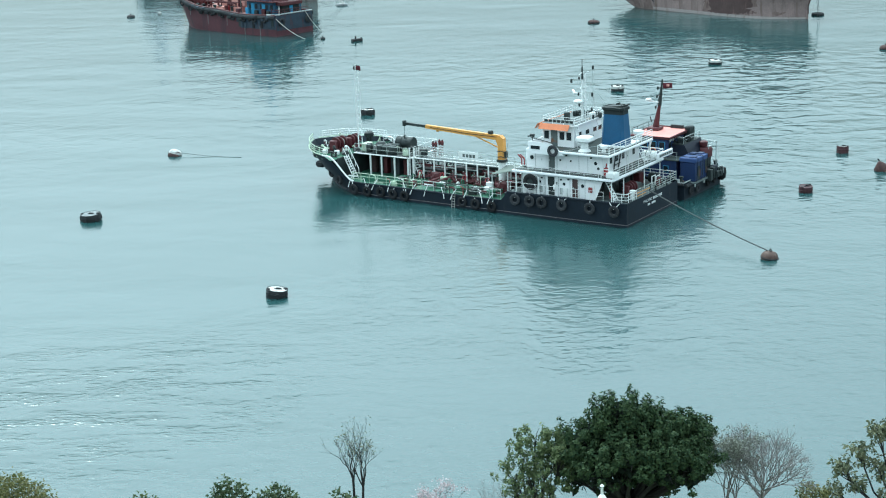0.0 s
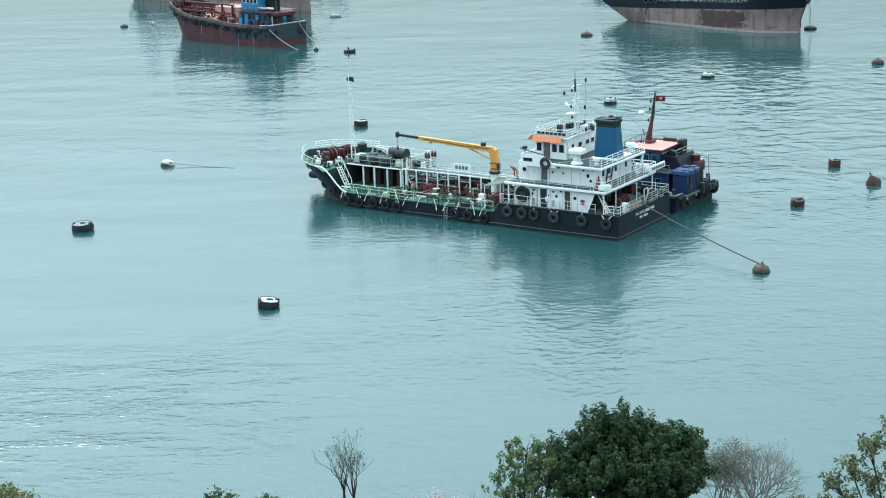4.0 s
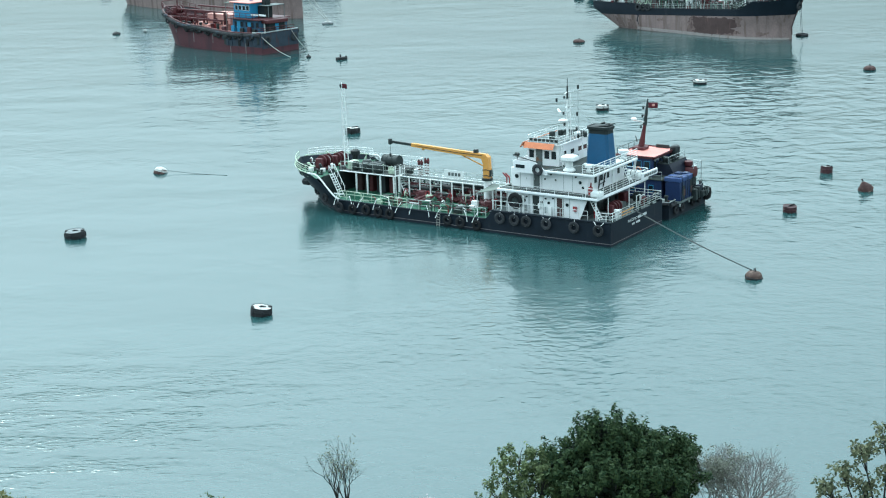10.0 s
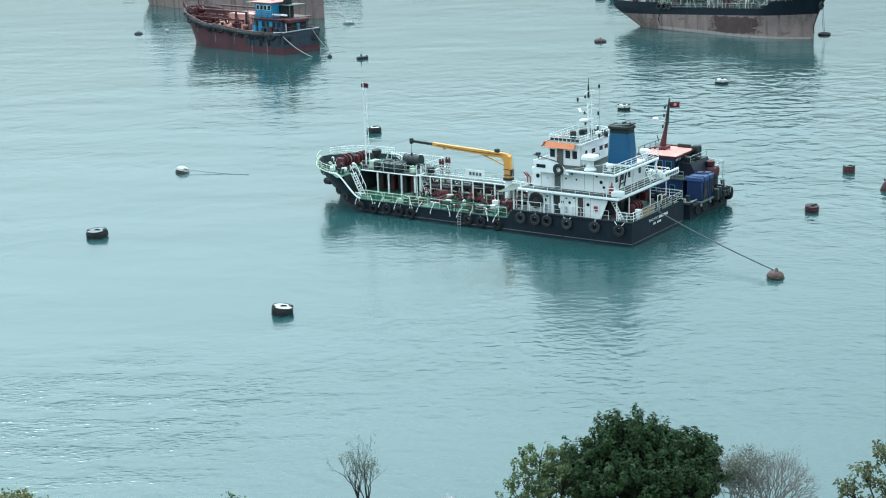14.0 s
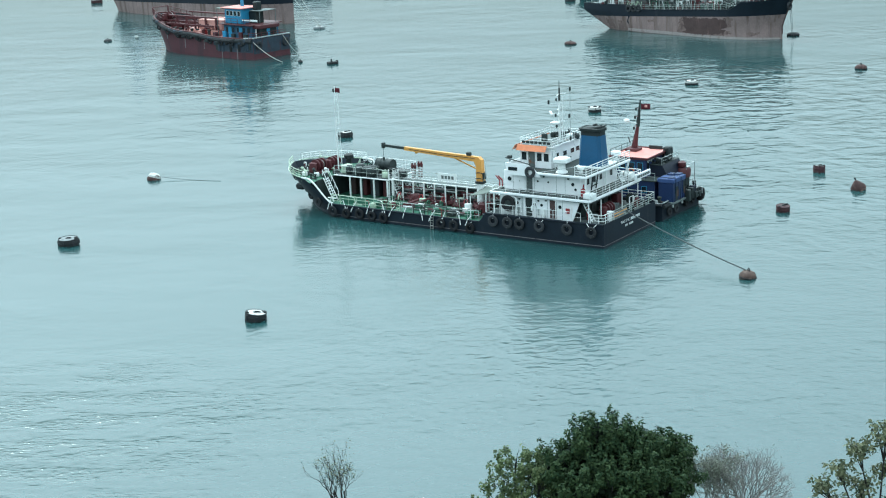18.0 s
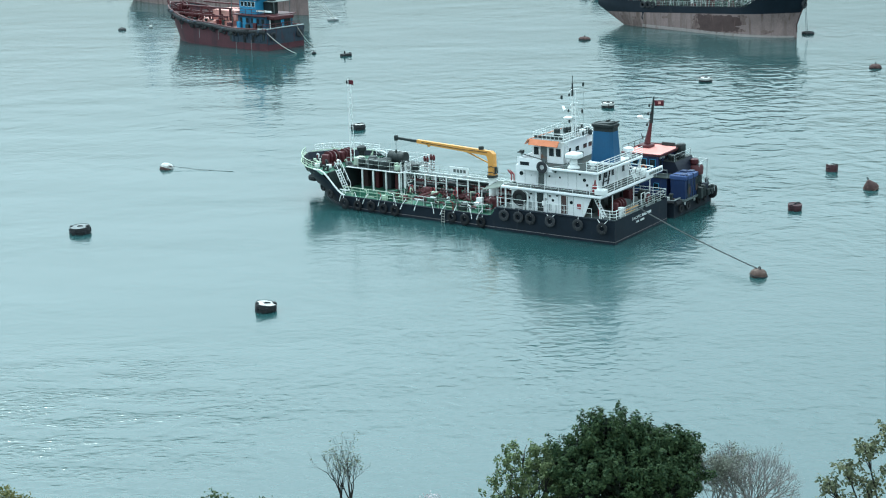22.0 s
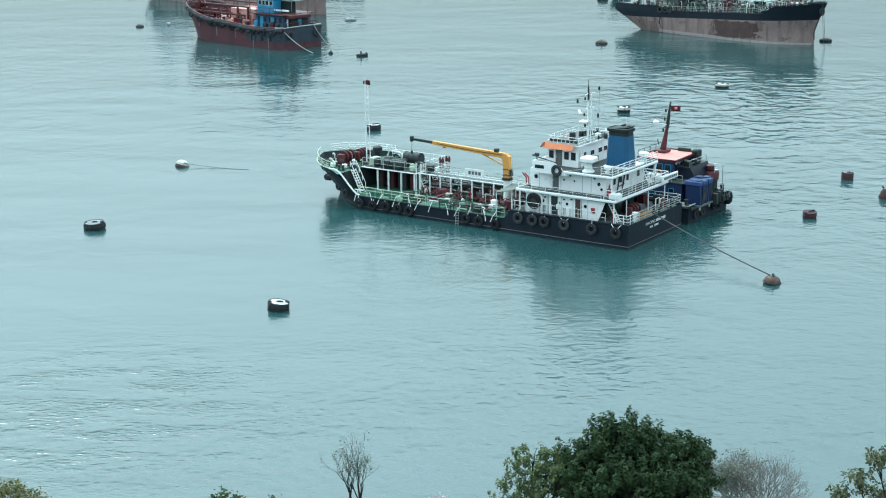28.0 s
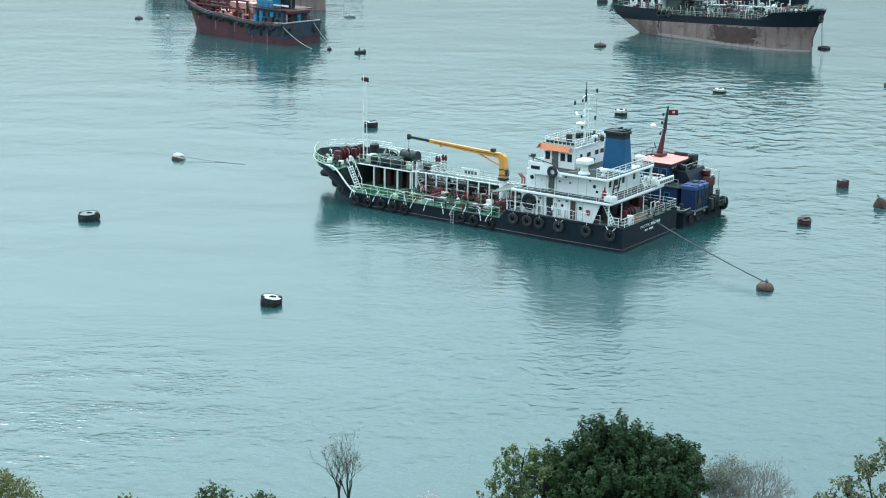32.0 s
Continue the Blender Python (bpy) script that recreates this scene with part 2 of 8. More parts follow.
NAVY = surface("blue_tug_paint", (0.012, 0.027, 0.088), 0.5, var=0.25, size=1.2, rust=0.28, rust_rgb=(0.05, 0.04, 0.06))
BLUE_TOP = surface("faded_blue_paint", (0.040, 0.070, 0.19), 0.55, var=0.2, size=0.9)
CASING = surface("sooty_blue_black_paint", (0.006, 0.010, 0.024), 0.55, var=0.35, size=1.0, rust=0.25, rust_rgb=(0.02, 0.025, 0.05))
SKY_BLUE = surface("light_blue_paint", (0.050, 0.235, 0.42), 0.5, var=0.15, rust=0.2, rust_rgb=(0.08, 0.07, 0.08))
WORN_BLUE = surface("weathered_blue_paint", (0.032, 0.095, 0.165), 0.6, var=0.3, size=0.9, rust=0.5, rust_rgb=(0.02, 0.025, 0.035), streak=0.3)
PINK_ROOF = surface("faded_red_roof_paint", (0.66, 0.27, 0.235), 0.65, var=0.16, size=1.4, rust=0.2, rust_rgb=(0.30, 0.12, 0.09), streak=1.0)
PALE_PINK = surface("sun_bleached_red_deck_paint", (0.60, 0.32, 0.28), 0.7, var=0.2, size=1.6, rust=0.3, rust_rgb=(0.22, 0.07, 0.05), streak=1.0)
SOOT = surface("black_funnel_top_paint", (0.011, 0.017, 0.018), 0.6, var=0.3)
DARK = surface("dark_machinery_paint", (0.022, 0.030, 0.030), 0.6, var=0.4, size=0.6)
GALV = surface("galvanised_steel", (0.40, 0.43, 0.43), 0.5, metal=0.4, var=0.2, size=0.5)
GLASS = surface("dark_window_glass", (0.012, 0.018, 0.022), 0.12, var=0.1, bump=0.0, spec=0.35)
RUBBER = surface("worn_black_rubber", (0.027, 0.029, 0.033), 0.85, var=0.4, size=0.4, rust=0.4, rust_rgb=(0.075, 0.077, 0.08), random_tone=0.3)
RUBBER_DARK = surface("wet_black_rubber", (0.010, 0.011, 0.013), 0.8, var=0.4, size=0.5, rust=0.15, rust_rgb=(0.03, 0.03, 0.03), random_tone=0.4)
ROPE = surface("pale_mooring_rope", (0.30, 0.30, 0.28), 0.9, var=0.2, size=0.3)
ROPE_MID = surface("sun_bleached_rope", (0.07, 0.078, 0.08), 0.9, var=0.25, size=0.3)
ROPE_GREY = surface("weathered_grey_rope", (0.06, 0.065, 0.066), 0.9, var=0.3, size=0.3)
ROPE_DARK = surface("wet_dark_rope", (0.05, 0.06, 0.06), 0.8, var=0.3, size=0.3)
CANVAS = surface("grey_green_canvas", (0.15, 0.175, 0.155), 0.9, var=0.15, size=0.8)
HULL_PINK = surface("faded_antifouling_paint", (0.228, 0.168, 0.160), 0.7, var=0.25, size=2.4, rust=0.62, rust_rgb=(0.115, 0.08, 0.068), streak=0.07)
HULL_RED = surface("red_oxide_hull_paint", (0.080, 0.027, 0.035), 0.65, var=0.3, size=2.2, rust=0.50, rust_rgb=(0.040, 0.022, 0.030), streak=0.10)
RUST_PATCH = surface("bare_rusted_plate", (0.072, 0.045, 0.043), 0.8, var=0.35, size=1.2, rust=0.35, rust_rgb=(0.15, 0.09, 0.08), streak=0.2)
RUST_EDGE = surface("thin_worn_paint", (0.165, 0.118, 0.108), 0.8, var=0.35, size=1.0, rust=0.5, rust_rgb=(0.09, 0.055, 0.05), streak=0.3)
QUARTER = surface("weathered_blue_grey_plating", (0.030, 0.044, 0.064), 0.65, var=0.4, size=0.9, rust=0.45, rust_rgb=(0.055, 0.028, 0.034), streak=0.2)
DECK_DARK = surface("dark_worn_deck_paint", (0.045, 0.058, 0.055), 0.7, var=0.35, size=1.5, rust=0.4, rust_rgb=(0.10, 0.06, 0.045), streak=1.0)
BUOY_BLACK = surface("tarred_buoy_steel", (0.016, 0.018, 0.020), 0.7, var=0.4, size=0.7, rust=0.25, rust_rgb=(0.05, 0.04, 0.035))
BUOY_TOP = surface("bird_stained_buoy_top", (0.22, 0.235, 0.24), 0.8, var=0.3, size=0.5, rust=0.5, rust_rgb=(0.06, 0.06, 0.06), streak=1.0)
BUOY_WHITE = surface("white_buoy_top_paint", (0.52, 0.52, 0.50), 0.7, var=0.2, size=0.5, rust=0.4, rust_rgb=(0.12, 0.08, 0.07))
BUOY_RED = surface("rusty_red_buoy_steel", (0.052, 0.020, 0.024), 0.7, var=0.45, size=0.5, rust=0.45, rust_rgb=(0.025, 0.015, 0.016))
BUOY_RUST = surface("brown_rusted_steel", (0.085, 0.055, 0.046), 0.85, var=0.4, size=0.4, rust=0.45, rust_rgb=(0.25, 0.19, 0.16), streak=1.0)
BUOY_DARK = surface("dark_brown_rusted_steel", (0.06, 0.032, 0.03), 0.8, var=0.4, size=0.5, rust=0.4, rust_rgb=(0.12, 0.07, 0.06))
FLAG_RED = surface("red_flag_cloth", (0.085, 0.013, 0.022), 0.8, var=0.1)
BARK = surface("grey_brown_bark", (0.038, 0.034, 0.031), 0.9, var=0.3, size=0.3, bump=0.5)
BARK_PALE = surface("pale_grey_twig_bark", (0.21, 0.205, 0.20), 0.9, var=0.25, size=0.3, bump=0.4)
BARK_DARK = surface("dark_wet_bark", (0.020, 0.019, 0.019), 0.9, var=0.3, size=0.3, bump=0.5)
BARK_TWIG = surface("grey_twig_bark", (0.20, 0.185, 0.182), 0.9, var=0.3, size=0.3, bump=0.4)
CONCRETE = surface("concrete", (0.33, 0.33, 0.31), 0.85, var=0.15, size=1.5, rust=0.2, rust_rgb=(0.2, 0.2, 0.18))
SOIL = surface("grass_and_soil", (0.065, 0.085, 0.035), 0.95, var=0.4, size=3.0, rust=0.45, rust_rgb=(0.12, 0.10, 0.07), streak=1.0, bump=0.6)


def leaf_material(name, a, b, rough=0.6, through=0.25):
    """Leaves that differ one from another between two greens, partly letting light through."""
    m = bpy.data.materials.new(name)
    m.use_nodes = True
    nt = m.node_tree
    p = nt.nodes["Principled BSDF"]
    g = nt.nodes.new("ShaderNodeNewGeometry")
    mix = nt.nodes.new("ShaderNodeMix")
    mix.data_type = "RGBA"
    mix.inputs[6].default_value, mix.inputs[7].default_value = (*a, 1), (*b, 1)
    nt.links.new(g.outputs["Random Per Island"], mix.inputs[0])
    nt.links.new(mix.outputs[2], p.inputs["Base Color"])
    p.inputs["Roughness"].default_value = rough
    p.inputs["Specular IOR Level"].default_value = 0.12
    tr = nt.nodes.new("ShaderNodeBsdfTranslucent")
    nt.links.new(mix.outputs[2], tr.inputs["Color"])
    ms = nt.nodes.new("ShaderNodeMixShader")
    ms.inputs[0].default_value = through
    nt.links.new(p.outputs[0], ms.inputs[1])
    nt.links.new(tr.outputs[0], ms.inputs[2])
    nt.links.new(ms.outputs[0], nt.nodes["Material Output"].inputs["Surface"])
    return m


LEAF_FIG = leaf_material("dark_fig_leaves", (0.018, 0.038, 0.018), (0.050, 0.074, 0.030), 0.65, 0.08)
# near-black green: the shade deep in the fig crown, put into the colour
INNER = surface("shade_dark_inner_leaves", (0.013, 0.020, 0.014), 0.95, var=0.4, size=0.4, spec=0.1)
LEAF_LIGHT = leaf_material("grey_green_leaves", (0.040, 0.066, 0.028), (0.20, 0.24, 0.115))
LEAF_OLIVE = leaf_material("olive_brown_leaves", (0.065, 0.085, 0.050), (0.22, 0.225, 0.135))
LEAF_GREY = leaf_material("dry_grey_leaves", (0.12, 0.13, 0.10), (0.25, 0.26, 0.22))
LEAF_YELLOW = leaf_material("yellow_green_leaves", (0.08, 0.10, 0.03), (0.24, 0.22, 0.10))
LEAF_BUSH = leaf_material("fresh_green_leaves", (0.030, 0.055, 0.025), (0.14, 0.17, 0.09))
BLOSSOM = leaf_material("pale_pink_blossom", (0.44, 0.35, 0.37), (0.62, 0.54, 0.56), 0.8)


def water_material():
    m = bpy.data.materials.new("milky_teal_water")
    m.use_nodes = True
    nt = m.node_tree
    b = nt.nodes["Principled BSDF"]
    L = nt.links.new
    co = nt.nodes.new("ShaderNodeTexCoord")

    def ripples(scale, stretch, turn, detail=3.0, rough=0.55, distort=0.0):
        mp = nt.nodes.new("ShaderNodeMapping")
        mp.inputs["Rotation"].default_value = (0, 0, radians(turn))
        mp.inputs["Scale"].default_value = (stretch, 1, 1)
        L(co.outputs["Object"], mp.inputs["Vector"])
        n = node(nt, "ShaderNodeTexNoise", Scale=scale, Detail=detail, Roughness=rough, Distortion=distort)
        L(mp.outputs["Vector"], n.inputs["Vector"])
        return n.outputs["Fac"]

    def math_node(op, a, c):
        n = nt.nodes.new("ShaderNodeMath")
        n.operation = op
        for i, x in enumerate((a, c)):
            if isinstance(x, (int, float)):
                n.inputs[i].default_value = x
            else:
                L(x, n.inputs[i])
        return n.outputs[0]

    short = ripples(1.3, 0.85, 4, 1.2, 0.45, 0.3)
    mid = ripples(0.34, 0.95, -7, 1.8, 0.45, 0.5)
    swell = ripples(0.085, 0.55, 6, 1.0)
    # smooth slicks and rougher cat's-paws
    patch = nt.nodes.new("ShaderNodeMapRange")
    patch.inputs["From Min"].default_value, patch.inputs["From Max"].default_value = 0.36, 0.62
    patch.inputs["To Min"].default_value, patch.inputs["To Max"].default_value = 0.45, 1.2
    L(ripples(0.022, 0.45, 12, 3.0, 0.6), patch.inputs["Value"])
    # a breeze on the far right-hand side raises longer ripples
    there = nt.nodes.new("ShaderNodeVectorMath")
    there.operation = "DISTANCE"
    there.inputs[1].default_value = (78, 232, 0)
    L(nt.nodes.new("ShaderNodeNewGeometry").outputs["Position"], there.inputs[0])
    breeze = nt.nodes.new("ShaderNodeMapRange")
    breeze.interpolation_type = "SMOOTHSTEP"
    for key, value in (("From Min", 100.0), ("From Max", 30.0), ("To Min", 0.8), ("To Max", 2.7)):
        breeze.inputs[key].default_value = value
    L(there.outputs["Value"], breeze.inputs["Value"])
    mid = math_node("MULTIPLY", mid, breeze.outputs["Result"])
    # the moored tanker's hull gives a lee, where the breeze drops
    lee = nt.nodes.new("ShaderNodeVectorMath")
    lee.operation = "DISTANCE"
    lee.inputs[1].default_value = (60, 286, 0)
    L(nt.nodes.new("ShaderNodeNewGeometry").outputs["Position"], lee.inputs[0])
    still = nt.nodes.new("ShaderNodeMapRange")
    still.interpolation_type = "SMOOTHSTEP"
    for key, value in (("From Min", 14.0), ("From Max", 32.0), ("To Min", 0.20), ("To Max", 1.0)):
        still.inputs[key].default_value = value
    L(lee.outputs["Value"], still.inputs["Value"])
    mid = math_node("MULTIPLY", mid, still.outputs["Result"])
    # short ripples lie towards the shore, longer ones among the far berths
    far = nt.nodes.new("ShaderNodeSeparateXYZ")
    L(nt.nodes.new("ShaderNodeNewGeometry").outputs["Position"], far.inputs[0])

    def along(y0, y1, a, c):
        n = nt.nodes.new("ShaderNodeMapRange")
        for key, value in (("From Min", y0), ("From Max", y1), ("To Min", a), ("To Max", c)):
            n.inputs[key].default_value = value
        L(far.outputs["Y"], n.inputs["Value"])
        return n.outputs["Result"]

    # a slick of calm water ahead of the tanker's bow
    slick = nt.nodes.new("ShaderNodeVectorMath")
    slick.operation = "DISTANCE"
    slick.inputs[1].default_value = (-42, 152, 0)
    L(nt.nodes.new("ShaderNodeNewGeometry").outputs["Position"], slick.inputs[0])
    calm = nt.nodes.new("ShaderNodeMapRange")
    calm.interpolation_type = "SMOOTHSTEP"
    for key, value in (("From Min", 25.0), ("From Max", 62.0), ("To Min", 0.42), ("To Max", 1.0)):
        calm.inputs[key].default_value = value
    L(slick.outputs["Value"], calm.inputs["Value"])
    mid = math_node("MULTIPLY", mid, calm.outputs["Result"])
    short = math_node("MULTIPLY", short, calm.outputs["Result"])
    short = math_node("MULTIPLY", short, along(95, 250, 0.80, 0.42))
    mid = math_node("MULTIPLY", mid, along(120, 340, 0.66, 0.54))
    h = math_node("ADD", math_node("MULTIPLY", short, 0.54), math_node("MULTIPLY", mid, 1.25))
    h = math_node("ADD", math_node("MULTIPLY", h, patch.outputs["Result"]), math_node("MULTIPLY", swell, 0.9))
    # a gust ruffles the water near the shore, in broken streaks
    spot = nt.nodes.new("ShaderNodeVectorMath")
    spot.operation = "DISTANCE"
    spot.inputs[1].default_value = (-27, 107, 0)
    L(nt.nodes.new("ShaderNodeNewGeometry").outputs["Position"], spot.inputs[0])
    near = nt.nodes.new("ShaderNodeMapRange")
    near.interpolation_type = "SMOOTHSTEP"
    for key, value in (("From Min", 24.0), ("From Max", 5.0)):
        near.inputs[key].default_value = value
    L(spot.outputs["Value"], near.inputs["Value"])
    streaks = nt.nodes.new("ShaderNodeMapRange")
    streaks.inputs["From Min"].default_value, streaks.inputs["From Max"].default_value = 0.44, 0.60
    L(ripples(0.42, 0.4, 8, 3.0, 0.6), streaks.inputs["Value"])
    gust = math_node("MULTIPLY", near.outputs["Result"], streaks.outputs["Result"])
    h = math_node("ADD", h, math_node("MULTIPLY", math_node("MULTIPLY", ripples(3.0, 0.6, 3, 1.0, 0.5, 0.2), 0.58), gust))
    bp = node(nt, "ShaderNodeBump", Strength=1.0, Distance=0.20)
    L(h, bp.inputs["Height"])
    L(bp.outputs["Normal"], b.inputs["Normal"])
    # silt clouds tint the body of the water
    tint = nt.nodes.new("ShaderNodeMix")
    tint.data_type = "RGBA"
    tint.inputs[6].default_value, tint.inputs[7].default_value = (0.0175, 0.051, 0.0525, 1), (0.0245, 0.067, 0.0685, 1)
    L(ripples(0.03, 0.6, 20, 3.0), tint.inputs[0])
    L(tint.outputs[2], b.inputs["Base Color"])
    # fine chop below the ripples blurs reflections towards the shore
    L(along(130, 260, 0.20, 0.095), b.inputs["Roughness"])
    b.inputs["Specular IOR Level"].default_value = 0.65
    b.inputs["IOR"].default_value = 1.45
    return m


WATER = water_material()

# ---- water and shore
water = Geo()
water.add([(x, y, 0) for y in (-200, 4600) for x in (-3000, 3000)], [(0, 1, 3, 2)])
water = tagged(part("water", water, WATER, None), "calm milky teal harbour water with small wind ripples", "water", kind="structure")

ground = Geo()
gx = [-3000, -600] + [-60 + 4 * i for i in range(31)] + [600, 3000]
gy = [-3000, -400, -60, 0, 30, 50, 60, 64, 68, 71, 73]
for y in gy:
    for x in gx:
        ground.v.append((x, y, 4.0 + 0.35 * noise.noise((x * 0.09, y * 0.09, 0.3)) * (1 if 0 < y < 70 else 0) - (0.3 if y > 72 else 0)))
for j in range(len(gy) - 1):
    for i in range(len(gx) - 1):
        a = j * len(gx) + i
        ground.f.append((a, a + 1, a + 1 + len(gx), a + len(gx)))
tagged(part("ground", ground, SOIL, None), "grassy soil of the shore park", "ground", kind="structure")
seawall = Geo().box(-3000, 3000, 73, 73.8, -3, 4.1, 0.05)
tagged(part("sea_wall", seawall, CONCRETE, None), "low concrete sea wall along the shore", "sea wall", kind="structure")


# ---- ship building kit (x ahead, y to port, z up from the waterline at the transom)
def lerp_table(table, x):
    for (a, za), (b, zb) in zip(table, table[1:]):
        if x <= b:
            k = max(0.0, min(1.0, (x - a) / max(1e-6, b - a)))
            k = k * k * (3 - 2 * k)
            return za + (zb - za) * k
    return table[-1][1]


class Hull:
    """Lines of a hull: stem and stern profile, breadth along the length, sheer."""

    def __init__(self, length, beam, rake, sheer, full=0.62, power=2.0, counter=0.0, counter_z=0.0, stern=0.06, flare=0.6, keel=-1.2):
        self.length, self.beam, self.rake, self.sheer = length, beam, rake, sheer
        self.full, self.power, self.counter, self.counter_z = full, power, counter, counter_z
        self.stern, self.flare, self.keel = stern, flare, keel
        self.top_z = max(z for _, z in sheer)

    def at(self, k, z):
        """The point of the port side at the share k of the length and the height z."""
        up = max(0.0, z) / self.top_z
        end = self.length + self.rake * up ** 1.2
        start = self.counter * max(0.0, (self.counter_z - z)) / max(0.1, self.counter_z + 1) if self.counter else 0.0
        x = start + k * (end - start)
        full = self.full + 0.10 * up
        p = self.power * (1 + self.flare * up)
        h = 1.0 if k <= full else 1 - ((k - full) / (1 - full)) ** p
        if k < 0.25:
            h *= 1 - self.stern * ((0.25 - k) / 0.25) ** 2
        return x, self.beam / 2 * max(0.0, h), z

    def half(self, x, z):
        end = self.length + self.rake * (max(0.0, z) / self.top_z) ** 1.2
        start = self.at(0.0, z)[0]
        return self.at(max(0.0, min(1.0, (x - start) / (end - start))), z)[1]

    def patch(self, x0, x1, z0, z1, side=-1, out=0.012, n=26, m=10):
        """A ragged-edged area of bare plate lying on the side."""
        g, vs = Geo(), []
        for i in range(n + 1):
            x = x0 + (x1 - x0) * i / n
            lo = z0 + 0.5 * noise.noise((x * 0.7, 1.0, 0)) + 0.35 * noise.noise((x * 2.3, 4.0, 0))
            hi = z1 + 0.4 * noise.noise((x * 0.5, 7.0, 0)) + 0.3 * noise.noise((x * 2.1, 9.0, 0))
            for j in range(m + 1):
                z = lo + (hi - lo) * j / m
                xx = x + 1.1 * noise.noise((z * 1.1, 3.0, i // n)) * (1 if i in (0, n) else 0)
                vs.append((xx, side * (self.half(xx, z) + out), z))
        return g.add(vs, [(i * (m + 1) + j, (i + 1) * (m + 1) + j, (i + 1) * (m + 1) + j + 1, i * (m + 1) + j + 1) for i in range(n) for j in range(m)])

    def top(self, x):
        return lerp_table(self.sheer, x)

    def shares(self, n=64):
        return [1 - (1 - i / n) ** 1.35 for i in range(n + 1)]

    def band(self, z0, z1, rows=3, n=64, out=0.0, transom=True, k0=0.0, k1=1.0, sides=(1, -1)):
        """A strip of plating between two heights; None is the sheer line."""
        g = Geo()
        ks = [k0 + (k1 - k0) * k for k in self.shares(n)]
        for side in sides:
            vs = []
            for k in ks:
                t = self.top(self.at(k, self.top_z * 0.5)[0])
                lo, hi = (t if z0 is None else min(z0, t)), (t if z1 is None else min(z1, t))
                for r in range(rows + 1):
                    x, y, z = self.at(k, lo + (hi - lo) * r / rows)
                    vs.append((x + (out if k > 0.98 else 0), (y + out) * side, z))
            m = rows + 1
            fs = [(i * m + r, (i + 1) * m + r, (i + 1) * m + r + 1, i * m + r + 1) for i in range(len(ks) - 1) for r in range(rows)]
            g.add(vs, fs)
        if transom and k0 == 0:
            m, half = rows + 1, len(g.v) // 2
            g.f += [(r, r + 1, half + r + 1, half + r) for r in range(rows)]
        return g

    def deck(self, x0, x1, z, inset=0.05, n=28):
        g, vs = Geo(), []
        for i in range(n + 1):
            x = x0 + (x1 - x0) * i / n
            h = max(0.01, self.half(x, z) - inset)
            vs += [(x, h, z), (x, 0, z + 0.06), (x, -h, z)]
        fs = [(3 * i + j, 3 * i + 3 + j, 3 * i + 4 + j, 3 * i + 1 + j) for i in range(n) for j in (0, 1)]
        return g.add(vs, fs)

    def edge(self, x0, x1, side=1, lift=0.0, inset=0.0, n=30):
        pts = []
        for i in range(n + 1):
            x = x0 + (x1 - x0) * i / n
            z = self.top(x)
            pts.append((x, side * max(0.0, self.half(x, z) - inset), z + lift))
        return pts


POSTS = {}


def post_mesh(material, r=0.025):
    key = (material.name, r)
    if key not in POSTS:
        me = Geo().cyl((0, 0, 0), (0, 0, 1), r, n=6).mesh("post")
        me.materials.append(material)
        POSTS[key] = me
    return POSTS[key]


def railing(parent, pts, height=1.0, gap=1.4, bars=3, material=None, r=0.022, label="", lean=0.0):
    """Rails along a line of points, each post a part of its own."""
    material = material or WHITE_CLEAN
    g = Geo()
    pts = [Vector(p) for p in pts]
    for b in range(bars):
        h = height * (b + 1) / bars
        g.tube([p + Vector((0, 0, h)) for p in pts], r * (1.35 if b == bars - 1 else 0.9), n=5)
    ob = part("railing", g, material, parent, label)
    me = post_mesh(material, r * 1.25)
    total = sum((b - a).length for a, b in zip(pts, pts[1:]))
    count = max(2, round(total / gap) + 1)
    for i in range(count):
        s, k = total * i / (count - 1), 0
        while k < len(pts) - 2 and s > (pts[k + 1] - pts[k]).length:
            s -= (pts[k + 1] - pts[k]).length
            k += 1
        p = pts[k].lerp(pts[k + 1], min(1, s / max(1e-6, (pts[k + 1] - pts[k]).length)))
        po = new("post", me)
        po.parent = ob
        po.matrix_basis = Matrix.LocRotScale(p, None, (1, 1, height))
    return ob


TYRE = {}


def tyre(parent, p, R=0.62, axis=(0, 1, 0), turn=0.0, straps=None, material=None):
    material = material or RUBBER
    if material.name not in TYRE:
        g = Geo()
        g.torus((0, 0, 0), (0, 1, 0), 0.70, 0.30, 20, 8, 0.75)
        me = g.mesh("tyre_fender")
        me.materials.append(material)
        TYRE[material.name] = me
    ob = new("tyre_fender", TYRE[material.name])
    ob.parent = parent
    turn_m = Vector((0, 1, 0)).rotation_difference(Vector(axis)).to_matrix().to_4x4()
    ob.matrix_basis = Matrix.Translation(p) @ turn_m @ Matrix.Scale(R, 4)
    if straps:
        sub = Geo()
        for q in straps:
            sub.tube([Vector(q), Vector(p) + Vector((0, 0, 0.35 * R))], 0.035, n=5)
        part("strap", sub, WHITE_CLEAN, parent, "pale rope strap")
    return ob


